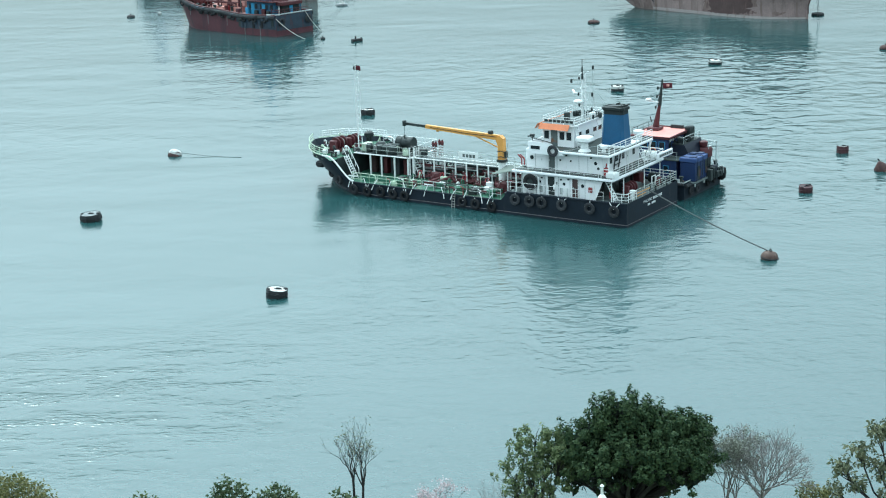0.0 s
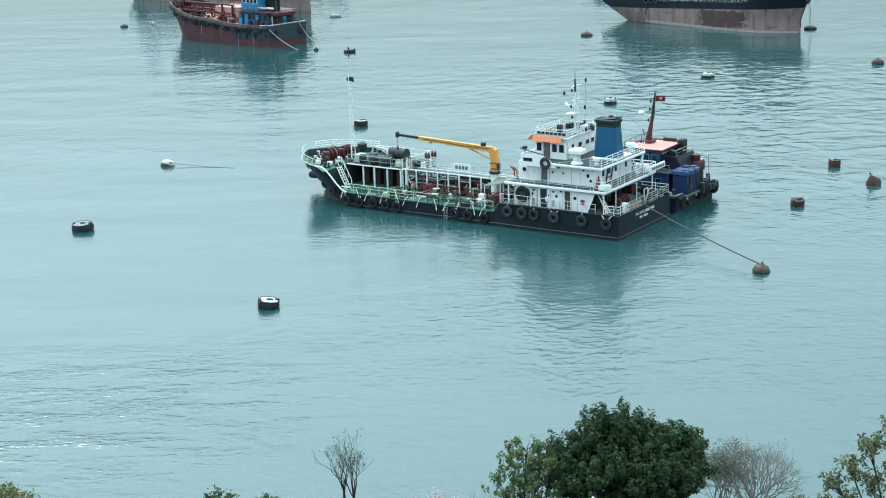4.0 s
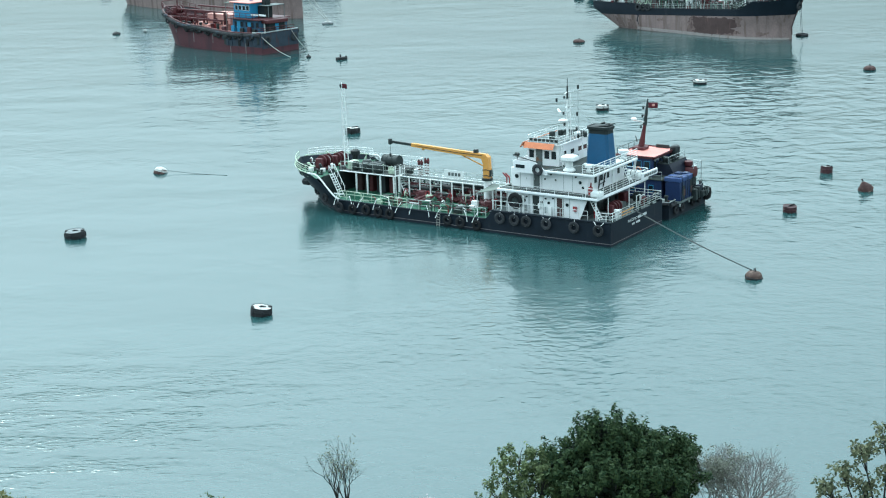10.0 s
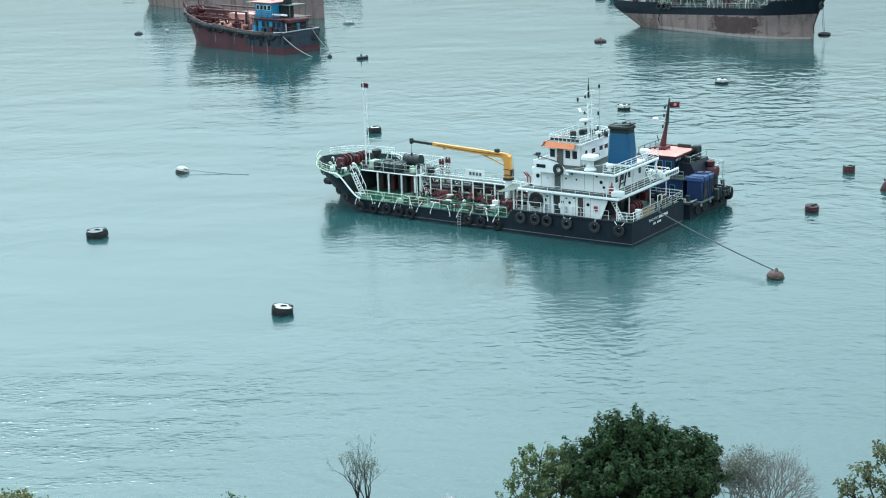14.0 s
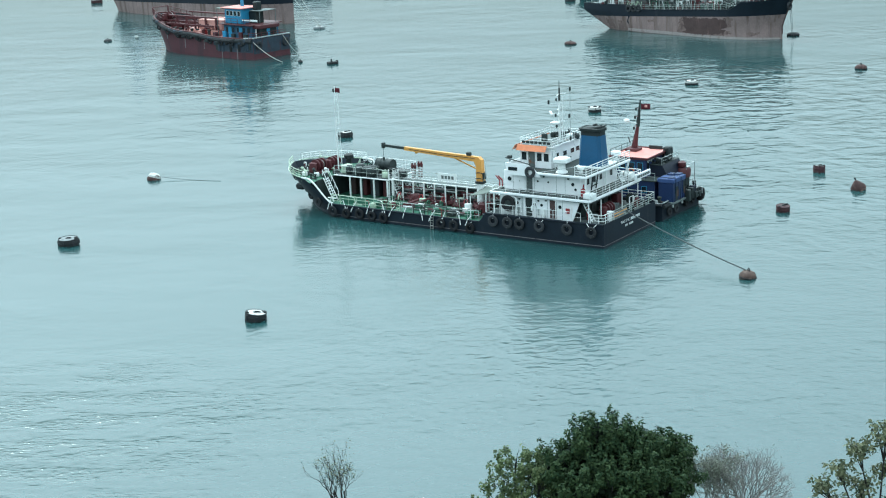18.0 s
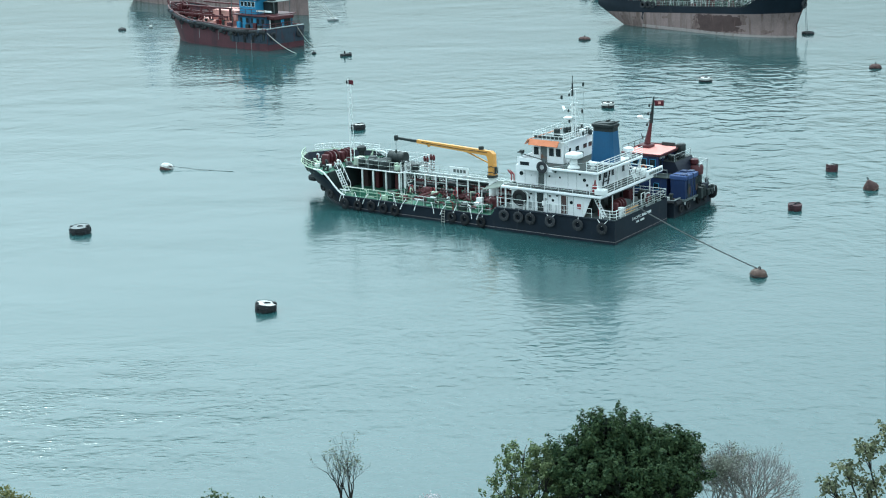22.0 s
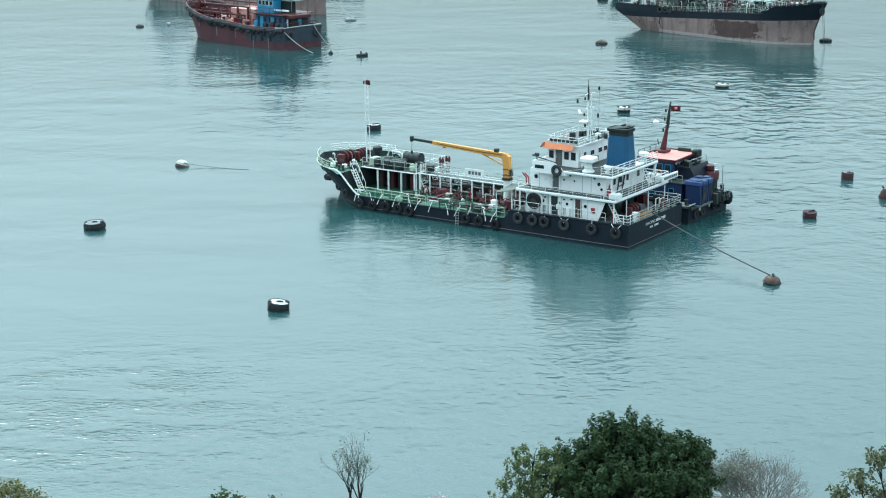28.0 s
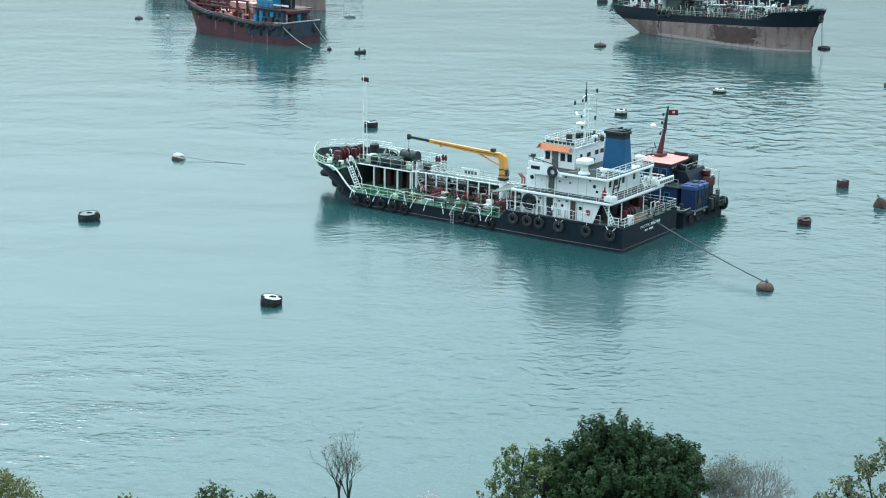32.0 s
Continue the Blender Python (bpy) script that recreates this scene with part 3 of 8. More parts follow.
def window(parent, x0, x1, z0, z1, y, out=1, axis="y", rim=0.06, frame_material=None):
    """A framed pane that lies in a wall; axis is the wall's normal."""
    g, f = Geo(), Geo()
    d = 0.035 * out
    if axis == "y":
        f.box(x0 - rim, x1 + rim, min(y, y + d), max(y, y + d), z0 - rim, z1 + rim, 0.01)
        g.box(x0, x1, min(y + d, y + 1.6 * d), max(y + d, y + 1.6 * d), z0, z1, 0.005)
    else:
        f.box(min(y, y + d), max(y, y + d), x0 - rim, x1 + rim, z0 - rim, z1 + rim, 0.01)
        g.box(min(y + d, y + 1.6 * d), max(y + d, y + 1.6 * d), x0, x1, z0, z1, 0.005)
    w = part("window", f, frame_material or WHITE, parent)
    part("pane", g, GLASS, w, "dark glass pane")
    return w


def porthole(parent, x, z, y, r=0.17, out=1):
    f = Geo().cyl((x, y, z), (x, y + 0.05 * out, z), r + 0.06, n=14)
    w = part("porthole", f, WHITE_CLEAN, parent)
    part("pane", Geo().cyl((x, y + 0.05 * out, z), (x, y + 0.07 * out, z), r, n=14), GLASS, w, "dark glass pane")


def door(parent, x, z, y, w=0.75, h=1.85, out=1, axis="y", material=None, label=""):
    g = Geo()
    d = 0.06 * out
    lo, hi = min(y, y + d), max(y, y + d)
    if axis == "y":
        g.box(x - w / 2, x + w / 2, lo, hi, z, z + h, 0.02)
        handle = Geo().box(x + w * 0.28, x + w * 0.36, min(y + d, y + 2 * d), max(y + d, y + 2 * d), z + h * 0.45, z + h * 0.55, 0.01)
    else:
        g.box(lo, hi, x - w / 2, x + w / 2, z, z + h, 0.02)
        handle = Geo().box(min(y + d, y + 2 * d), max(y + d, y + 2 * d), x + w * 0.28, x + w * 0.36, z + h * 0.45, z + h * 0.55, 0.01)
    ob = part("door", g, material or WHITE, parent, label)
    part("handle", handle, GALV, ob)
    return ob


def ladder(parent, p, q, width=0.6, axis=(1, 0, 0), material=None, steps=8, label=""):
    """A steep stair of two stringers and treads from p up to q."""
    material = material or WHITE_CLEAN
    p, q, a = Vector(p), Vector(q), Vector(axis).normalized() * width / 2
    g = Geo()
    g.tube([p - a, q - a], 0.05, n=6).tube([p + a, q + a], 0.05, n=6)
    ob = part("ladder", g, material, parent, label)
    me = Geo().box(-width / 2, width / 2, -0.09, 0.09, -0.02, 0.02, 0.006).mesh("tread")
    me.materials.append(material)
    for i in range(1, steps + 1):
        t = new("tread", me)
        t.parent = ob
        t.matrix_basis = Matrix.Translation(p.lerp(q, i / (steps + 0.5))) @ Vector((1, 0, 0)).rotation_difference(a).to_matrix().to_4x4()
    return ob


def bars(parent, name, spots, material, label=""):
    """Illegible lettering as plain bars: boxes given as (x0, x1, y0, y1, z0, z1)."""
    g = Geo()
    for s in spots:
        g.box(*s, 0.004)
    return part(name, g, material, parent, label, kind="stuff")


def lettering(parent, name, body, m, size, width, material):
    """Raised letters, fitted to a width, as one mesh."""
    cu = bpy.data.curves.new(name, "FONT")
    cu.body, cu.size, cu.extrude = body, size, 0.008
    tmp = bpy.data.objects.new(name, cu)
    me = bpy.data.meshes.new_from_object(tmp)
    bpy.data.objects.remove(tmp)
    bpy.data.curves.remove(cu)
    xs = [v.co.x for v in me.vertices]
    k = width / (max(xs) - min(xs))
    me.transform(m @ Matrix.Diagonal((k, 1, 1, 1)))
    me.materials.clear()
    return part(name, me, material, parent, "white painted letters")


def winch(parent, x, y, z, s=1.0, across=True, material=None, label="red mooring winch"):
    m = material or RED_OXIDE
    base = part("winch", Geo().box(x - 0.7 * s, x + 0.7 * s, y - 0.9 * s, y + 0.9 * s, z, z + 0.25 * s, 0.04), m, parent, label)
    for d in (-0.55, 0.0, 0.55):
        part("cheek", Geo().cyl((x, y + d * s - 0.06, z + 0.85 * s), (x, y + d * s + 0.06, z + 0.85 * s), 0.62 * s, n=18), m, base)
    part("drum", Geo().cyl((x, y - 0.9 * s, z + 0.85 * s), (x, y + 0.9 * s, z + 0.85 * s), 0.34 * s, n=14), m, base)
    part("gearbox", Geo().box(x - 0.4 * s, x + 0.4 * s, y + 0.75 * s, y + 1.15 * s, z + 0.2 * s, z + 1.2 * s, 0.06), m, base)
    part("rope_coil", Geo().torus((x, y - 0.28 * s, z + 0.85 * s), (0, 1, 0), 0.38 * s, 0.12 * s, 16, 6), ROPE, base, "pale coiled rope")
    return base


def bollard(parent, x, y, z, material=None, along=True):
    m = material or DARK
    g = Geo().box(x - 0.45, x + 0.45, y - 0.16, y + 0.16, z, z + 0.08, 0.02)
    for d in (-0.28, 0.28):
        g.lathe([(0.12, 0.06), (0.12, 0.45), (0.17, 0.47), (0.17, 0.55), (0.10, 0.58)], 12, (x + d, y, z))
    return part("bollard", g, m, parent)


# ---- the bunker tanker
def tanker_pose():
    return pose(16.547 + 0.55194 * 5.9, 151.0 + 0.83389 * 5.9, 0, 0, 0, 146.5)


def bunker_tanker():
    ship = thing("bunker_tanker", tanker_pose(), "small moored bunker tanker with black hull, white house and blue funnel", "tanker ship")
    H = Hull(40.3, 11.8, 2.3, [(0, 2.45), (13.4, 2.40), (14.4, 1.42), (33.0, 1.48), (36.4, 3.95), (42.6, 4.35)], full=0.74, power=2.0, stern=0.03, flare=0.5)
    part("hull", H.band(0.30, None, 5, 110), BLACK, ship, "black painted hull plating")
    part("boot_line", H.band(0.24, 0.30, 1, 60, 0.004), PALE_LINE, ship, "pale worn line at the waterline")
    part("hull_bottom", H.band(-1.2, 0.24, 2, 60), BLACK, ship, "dark bottom paint")
    # decks
    part("aft_deck", H.deck(0.05, 13.9, 2.18, 0.06), GREY_DECK, ship, "grey painted aft deck")
    part("main_deck", H.deck(13.9, 36.2, 1.10, 0.06), GREEN, ship, "green painted cargo deck")
    part("forecastle_deck", H.deck(36.0, 42.0, 3.45, 0.10), GREEN, ship, "green painted forecastle deck")
    part("deck_break", Geo().box(13.82, 13.95, -5.7, 5.7, 1.05, 2.2, 0.02), BLACK, ship)
    part("forecastle_bulkhead", Geo().box(36.0, 36.12, -4.6, 4.6, 1.1, 3.5, 0.02), DARK, ship, "dark forecastle bulkhead")
    # pale edge of the bulwark where it sweeps up to the forecastle
    for s in (1, -1):
        part("bulwark_edge", Geo().tube(H.edge(33.0, 37.2, s, 0.02, 0.02, 16), 0.10, 6), WHITE_CLEAN, ship, "pale painted bulwark edge")
        part("bulwark_cap", Geo().tube(H.edge(37.2, 42.4, s, 0.02, 0.02, 16), 0.06, 6), MINT, ship, "pale green bulwark cap")
        part("sheer_strake", Geo().tube(H.edge(0.1, 13.3, s, -0.05, -0.05, 10), 0.09, 6), BLACK, ship)
        part("rubbing_strake", Geo().tube(H.edge(14.5, 33.0, s, -0.05, -0.05, 10), 0.09, 6), BLACK, ship)
        part("anchor", Geo().box(39.0, 39.7, s * 3.05 - 0.15, s * 3.05 + 0.15, 2.2, 2.45, 0.05).box(39.25, 39.45, s * 3.05 - 0.12, s * 3.05 + 0.12, 2.3, 3.1, 0.04), DARK, ship, "dark stowed anchor")
    # tyres along both sides
    for i, x in enumerate((1.25, 3.95, 7.1, 9.4, 10.8, 12.5)):
        tyre(ship, (x, 6.1, 1.66 - 0.05 * (i == 0)), 0.61, straps=[(x - 0.55, 5.95, 2.45), (x + 0.55, 5.95, 2.45)] if i in (0, 2) else [(x, 5.95, 2.45)])
    for i, x in enumerate((15.3, 17.3, 18.9, 26.2, 27.7, 29.3, 31.1, 32.9)):
        tyre(ship, (x, 6.08, 0.62 + 0.06 * (i % 3)), 0.56 + 0.03 * (i % 2), straps=[(x - 0.2 + 0.4 * (i % 2), 5.95, 1.45)], material=RUBBER_DARK)
    for x in (35.2, 37.0, 38.6, 40.0):
        h = H.half(x, 1.5)
        tyre(ship, (x, h + 0.18, 1.3 + 0.25 * (x - 35)), 0.52, (0.35, 1, 0), material=RUBBER_DARK)
    for x in (3, 8, 13, 18, 23, 28, 33):
        tyre(ship, (x, -6.08, 1.0), 0.62)
    part("bow_fender", Geo().box(41.3, 42.6, -0.7, 0.7, 2.2, 3.1, 0.25).box(41.0, 42.2, -0.8, 0.8, 1.2, 1.9, 0.25), RUBBER, ship, "black rubber bow fender")
    # side ladder of pale rope
    rope_ladder = part("rope_ladder", Geo().tube([(19.8, 6.0, 1.5), (19.85, 6.1, -0.1)], 0.03).tube([(20.15, 6.0, 1.5), (20.2, 6.1, -0.1)], 0.03), ROPE, ship, "pale rope side ladder")
    for i in range(5):
        part("rung", Geo().box(19.78, 20.22, 6.03, 6.12, 0.1 + 0.28 * i, 0.15 + 0.28 * i, 0.01), ROPE, rope_ladder)

    # rails of the main deck
    railing(ship, [(14.4, 5.7, 1.42), (24.0, 5.75, 1.42)], 1.0, 1.4, 2, RAIL_GREY, 0.028)
    railing(ship, [(24.2, 5.75, 1.42), (33.2, 5.7, 1.46)], 1.0, 1.15, 3, MINT, 0.03)
    railing(ship, [(14.4, -5.7, 1.42), (33.2, -5.7, 1.46)], 1.0, 1.5, 3, WHITE_CLEAN, 0.025)
    for x in (28.3, 30.2):
        part("spray_board", Geo().box(x, x + 1.6, 5.70, 5.74, 1.6, 2.05, 0.01), GREEN, ship, "green rail board")
    # rails round the stern
    yellow_run = [(0.12, -5.65, 2.42), (0.12, 3.4, 2.42)]
    railing(ship, yellow_run, 0.92, 1.3, 4, RAIL_GREY, 0.026, "dull white stern railing")
    railing(ship, [(0.12, 3.4, 2.42), (0.12, 5.6, 2.42), (1.5, 5.7, 2.42)], 0.92, 1.0, 3, WHITE_CLEAN, 0.03)
    railing(ship, [(2.6, 5.72, 2.42), (13.4, 5.72, 2.42)], 0.95, 1.5, 2, WHITE_CLEAN, 0.018)
    railing(ship, [(0.12, -5.65, 2.42), (13.4, -5.72, 2.42)], 0.95, 1.4, 3, WHITE_CLEAN, 0.026)
    part("rail_strip", Geo().box(0.06, 0.12, 0.6, 3.4, 2.95, 3.03, 0.01).box(0.06, 0.12, 1.4, 3.4, 2.66, 2.72, 0.01), YELLOW, ship, "yellow strips in the stern railing")
    # name on the transom
    lettering(ship, "stern_name", "PACIFIC", Matrix.Translation((-0.012, 2.15, 1.70)) @ Matrix(((0, 0, -1, 0), (-1, 0, 0, 0), (0, 1, 0, 0), (0, 0, 0, 1))), 0.40, 1.98, NAME_WHITE)
    bars(ship, "stern_name_end", [(-0.03, 0.0, -0.05 - 0.29 * i - 0.22, -0.05 - 0.29 * i, 1.70, 1.97) for i in range(7)], NAME_WHITE, "pale lettering too small to read")
    bars(ship, "stern_port_name", [(-0.03, 0.0, 1.2 - 0.30 * i - 0.23, 1.2 - 0.30 * i, 1.28, 1.48) for i in range(6) if i != 2], NAME_WHITE, "pale lettering too small to read")

    # first deck of the house
    h1 = part("house_lower", Geo().box(4.9, 12.3, -4.9, 4.9, 2.2, 4.36, 0.05), WHITE, ship, "white painted lower deckhouse")
    d1 = part("boat_deck", Geo().box(1.7, 13.2, -6.0, 5.45, 4.36, 4.62, 0.05), WHITE, ship, "white edged boat deck")
    part("boat_deck_floor", Geo().box(1.85, 13.05, -5.85, 5.3, 4.621, 4.64, 0.004), DECK_DARK, d1)
    for x, mat in ((11.2, WHITE), (8.9, DARK), (6.1, RUST_PATCH)):
        door(h1, x, 2.3, 4.9, material=mat)
    for x in (12.0, 10.2, 8.2, 7.4, 5.3):
        porthole(h1, x, 3.55, 4.9, 0.15 + 0.03 * (x == 5.3))
    for x in (12.25, 10.6, 9.75, 8.05, 6.75, 5.05):
        part("wall_seam", Geo().box(x - 0.02, x + 0.02, 4.9, 4.925, 2.25, 4.3, 0.004), GALV, h1)
    for x, z in ((9.95, 3.9), (7.75, 3.9), (6.9, 4.0)):
        part("wall_lamp", Geo().box(x - 0.09, x + 0.09, 4.9, 5.05, z, z + 0.14, 0.02), DARK, h1)
    for x0, x1 in ((9.9, 10.4), (7.6, 7.9)):
        part("vent_louvre", Geo().box(x0, x1, 4.9, 4.94, 2.45, 3.1, 0.01), GALV, h1)
    part("drain_pipe", Geo().tube([(9.6, 4.95, 2.2), (9.6, 4.95, 4.36), (9.6, 4.1, 4.7), (9.6, 4.06, 6.6)], 0.035, 6), GALV, h1)
    part("locker", Geo().box(7.0, 7.35, 4.9, 5.15, 2.3, 3.2, 0.03), WHITE_CLEAN, h1, "white wall locker")
    part("locker", Geo().box(8.3, 8.6, 4.9, 5.1, 2.9, 3.4, 0.03), WHITE_CLEAN, h1, "white wall locker")
    part("fire_box", Geo().box(4.2, 4.6, 4.94, 5.1, 3.0, 3.5, 0.02), RED, h1, "red fire hose box")
    for y in (-3.2, -0.6):
        door(h1, y, 2.3, 4.9, out=-1, axis="x", material=WHITE)
    for y in (3.6, 2.2, 0.8, -4.2):
        window(h1, y - 0.22, y + 0.22, 3.2, 3.7, 4.9, -1, "x")
    # slanted side plate under the boat deck at the quarter
    part("quarter_plate", Geo().prism([(3.0, 4.4), (3.9, 2.2), (5.0, 2.2), (5.0, 4.4)], 4.86, 4.94, "y"), WHITE, h1)
    for y in (5.2, 2.6, -2.0, -5.6):
        part("pillar", Geo().cyl((1.95, y, 2.2), (1.95, y, 4.4), 0.06, n=8), WHITE_CLEAN, ship)
    for x in (8.0, 12.8, 10.6, 5.6):
        part("pillar", Geo().cyl((x, 5.3, 2.3), (x, 5.3, 4.4), 0.045, n=8), WHITE_CLEAN, ship)
    ladder(ship, (1.9, 4.2, 2.25), (3.2, 4.2, 4.5), 0.6, (0, 1, 0), steps=9)
    railing(ship, [(1.75, -5.9, 4.62), (1.75, 5.35, 4.62)], 0.95, 1.4, 4, WHITE_CLEAN, 0.022)
    railing(ship, [(1.75, 5.35, 4.62), (3.0, 5.38, 4.62)], 0.95, 1.0, 3, WHITE_CLEAN, 0.028)
    railing(ship, [(3.3, 5.38, 4.62), (12.9, 5.38, 4.62)], 0.55, 1.5, 2, WHITE_CLEAN, 0.02)
    railing(ship, [(1.75, -5.9, 4.62), (13.0, -5.9, 4.62)], 0.95, 1.5, 3, WHITE_CLEAN, 0.028)
    part("side_screen", Geo().box(1.45, 1.62, -7.6, -4.0, 4.75, 5.35, 0.03), WHITE, ship, "white name board on the boat deck rail")
    bars(ship, "board_lettering", [(1.41, 1.44, -7.3 + 0.42 * i, -7.0 + 0.42 * i, 4.92, 5.18) for i in range(7)], GREY_DECK, "grey lettering too small to read")
    part("white_box", Geo().box(1.6, 2.6, 4.2, 5.2, 4.64, 5.2, 0.08), WHITE_CLEAN, ship, "white life raft chest")
    raft = part("life_raft", Geo().cyl((2.0, -4.6, 5.1), (3.3, -4.6, 5.1), 0.42, n=16).box(2.0, 3.3, -5.0, -4.2, 4.64, 4.8), WHITE_CLEAN, ship, "white life raft canister")
    part("strap", Geo().torus((2.4, -4.6, 5.1), (1, 0, 0), 0.43, 0.03, 16, 5).torus((2.9, -4.6, 5.1), (1, 0, 0), 0.43, 0.03, 16, 5), DARK, raft)
    fire = part("fire_station", Geo().box(2.75, 3.15, 4.2, 4.6, 4.64, 5.5, 0.04), RED, ship, "red fire monitor")
    part("nozzle", Geo().cyl((2.95, 4.4, 5.5), (2.75, 4.7, 6.0), 0.10, 0.06, 8), RED, fire)

    # second deck of the house
    h2 = part("house_upper", Geo().box(3.5, 12.3, -4.0, 4.0, 4.62, 6.62, 0.05), WHITE, ship, "white painted upper deckhouse")
    d2 = part("bridge_deck", Geo().box(2.3, 11.2, -4.7, 5.0, 6.62, 6.86, 0.05), WHITE, ship, "white edged bridge deck")
    part("bridge_deck_floor", Geo().box(2.45, 11.05, -4.55, 4.85, 6.861, 6.88, 0.004), DECK_DARK, d2)
    for x, r in ((11.6, 0.22), (8.3, 0.10), (7.1, 0.10), (4.3, 0.18), (4.0, 0.14)):
        porthole(h2, x, 5.75 - 0.5 * (x == 4.0), 4.0, r)
    for x in (11.2, 8.7, 6.2, 5.2):
        part("wall_seam", Geo().box(x - 0.02, x + 0.02, 4.0, 4.025, 4.7, 6.6, 0.004), GALV, h2)
    for x in (11.0, 7.6, 4.8):
        part("wall_lamp", Geo().box(x - 0.09, x + 0.09, 4.0, 4.15, 6.2, 6.34, 0.02), DARK, h2)
    door(h2, 10.2, 4.7, 4.0, 0.7, material=WHITE)
    door(h2, 9.3, 4.7, 4.0, 0.7, material=GREY_DECK)
    for y in (2.4, 1.1, -0.3, -2.6):
        window(h2, y - 0.25, y + 0.25, 5.5, 6.1, 3.5, -1, "x")
    door(h2, -1.4, 4.7, 3.5, out=-1, axis="x", material=WHITE)
    part("aft_pipe", Geo().tube([(3.4, 1.9, 4.7), (3.4, 1.4, 6.5)], 0.07, 6).tube([(3.4, 0.9, 4.7), (3.4, 0.3, 6.5)], 0.07, 6).tube([(3.35, 1.8, 5.2), (3.35, 0.6, 5.3)], 0.05, 6), DARK, h2, "dark pipes on the after wall")
    ladder(ship, (2.2, -3.0, 4.65), (3.4, -3.0, 6.8), 0.6, (0, 1, 0), steps=8)
    for y in (4.7, 0.5, -4.4):
        part("pillar", Geo().cyl((2.5, y, 4.6), (2.5, y, 6.65), 0.05, n=8), WHITE_CLEAN, ship)
    part("side_brace", Geo().prism([(2.4, 6.65), (2.6, 6.65), (3.1, 4.62), (2.9, 4.62)], -4.68, -4.6, "y"), WHITE, ship)
    railing(ship, [(2.35, -4.6, 6.86), (2.35, 4.92, 6.86)], 0.95, 1.2, 4, WHITE_CLEAN, 0.028)
    railing(ship, [(2.35, 4.92, 6.86), (3.6, 4.92, 6.86)], 0.95, 1.2, 4, WHITE_CLEAN, 0.024)
    part("wing_stay", Geo().tube([(7.5, 4.92, 6.9), (3.6, 4.92, 7.75)], 0.02, 5), GALV, ship)
    # bulwark of the bridge wing with its sloping end, dark port and hung tyre
    wing = part("wing_bulwark", Geo().prism([(7.4, 6.4), (8.3, 6.4), (11.3, 6.4), (11.5, 7.6), (8.9, 7.55), (8.2, 7.2)], 4.92, 5.02, "y"), WHITE, ship, "white bridge wing bulwark")
    part("wing_front", Geo().box(11.3, 11.42, -4.7, 5.0, 6.5, 7.6, 0.03), WHITE, ship)
    part("wing_port", Geo().box(10.1, 11.15, 5.0, 5.05, 6.85, 7.2, 0.01), GLASS, wing, "dark opening in the bulwark")
    tyre(ship, (8.55, 5.16, 6.85), 0.62)
    part("wing_rail", Geo().tube([(8.6, 4.95, 7.58), (11.5, 4.95, 8.1), (11.5, 4.0, 8.1)], 0.05), DARK, ship, "dark rail of the wing")
    part("searchlight", Geo().cyl((11.3, 4.4, 7.6), (11.3, 4.4, 8.0), 0.05).cyl((11.1, 4.4, 8.1), (11.5, 4.4, 8.1), 0.17, n=12), DARK, ship, "dark searchlight")

    # wheelhouse
    wh = part("wheelhouse", Geo().prism([(7.3, 6.86), (10.8, 6.86), (10.95, 8.2), (10.6, 9.0), (7.3, 9.0)], -3.0, 3.0, "y"), WHITE, ship, "white wheelhouse")
    door(wh, 9.55, 6.9, 3.0, 0.75, 1.8, material=GREY_DECK, label="grey sliding door")
    for x in (10.42, 8.65, 7.85):
        window(wh, x - 0.27, x + 0.27, 7.6, 8.4, 3.0)
    window(wh, 1.5, 1.95, 7.4, 8.3, 7.3, -1, "x")
    for y in (0.2, -1.4, -2.5):
        window(wh, y - 0.35, y + 0.35, 7.8, 8.25, 7.3, -1, "x")
    part("aft_locker", Geo().box(6.9, 7.28, -0.5, 0.4, 6.9, 7.6, 0.03), GREY_DECK, wh)
    part("deck_edge", Geo().box(7.1, 11.0, -3.25, 3.25, 9.0, 9.16, 0.03), WHITE, wh)
    part("monkey_island", Geo().box(7.2, 10.9, -3.15, 3.15, 9.162, 9.18, 0.004), GREY_DECK, wh, "grey top deck")
    part("orange_visor", Geo().prism([(3.3, 9.22), (3.36, 9.22), (3.74, 8.68), (3.66, 8.68)], 7.6, 11.0, "x"), ORANGE, ship, "orange slanted board along the wheelhouse roof")
    part("orange_visor_front", Geo().prism([(11.05, 9.22), (11.12, 9.22), (11.48, 8.68), (11.40, 8.68)], -3.4, 3.6, "y"), ORANGE, ship, "orange slanted board along the wheelhouse roof")
    railing(ship, [(7.2, 3.1, 9.16), (7.2, -3.1, 9.16), (10.8, -3.1, 9.16), (10.8, 3.1, 9.16), (7.2, 3.1, 9.16)], 0.75, 1.2, 3, WHITE_CLEAN, 0.022)
    for i in range(7):
        part("float_net", Geo().box(7.3 + 0.48 * i, 7.68 + 0.48 * i, 3.12, 3.22, 9.36, 9.62, 0.05), DARK, ship, "dark stowed bundle on the rail")
    for i in range(11):
        a = math.pi * (0.05 + 0.85 * i / 10)
        part("pipe_bend", Geo().box(8.0 + 1.5 * math.cos(a), 8.3 + 1.5 * math.cos(a), -1.4 - 1.1 * math.sin(a), -1.1 - 1.1 * math.sin(a), 9.18, 9.72, 0.06), DARK, ship, "dark canvas covered gear")
    part("compass_box", Geo().box(9.0, 9.5, 0.6, 1.1, 9.18, 10.0, 0.06), DARK, ship, "dark covered compass")
    part("roof_box", Geo().box(7.5, 8.1, -2.4, -1.6, 9.18, 9.6, 0.05), WHITE_CLEAN, ship, "white ventilation box")
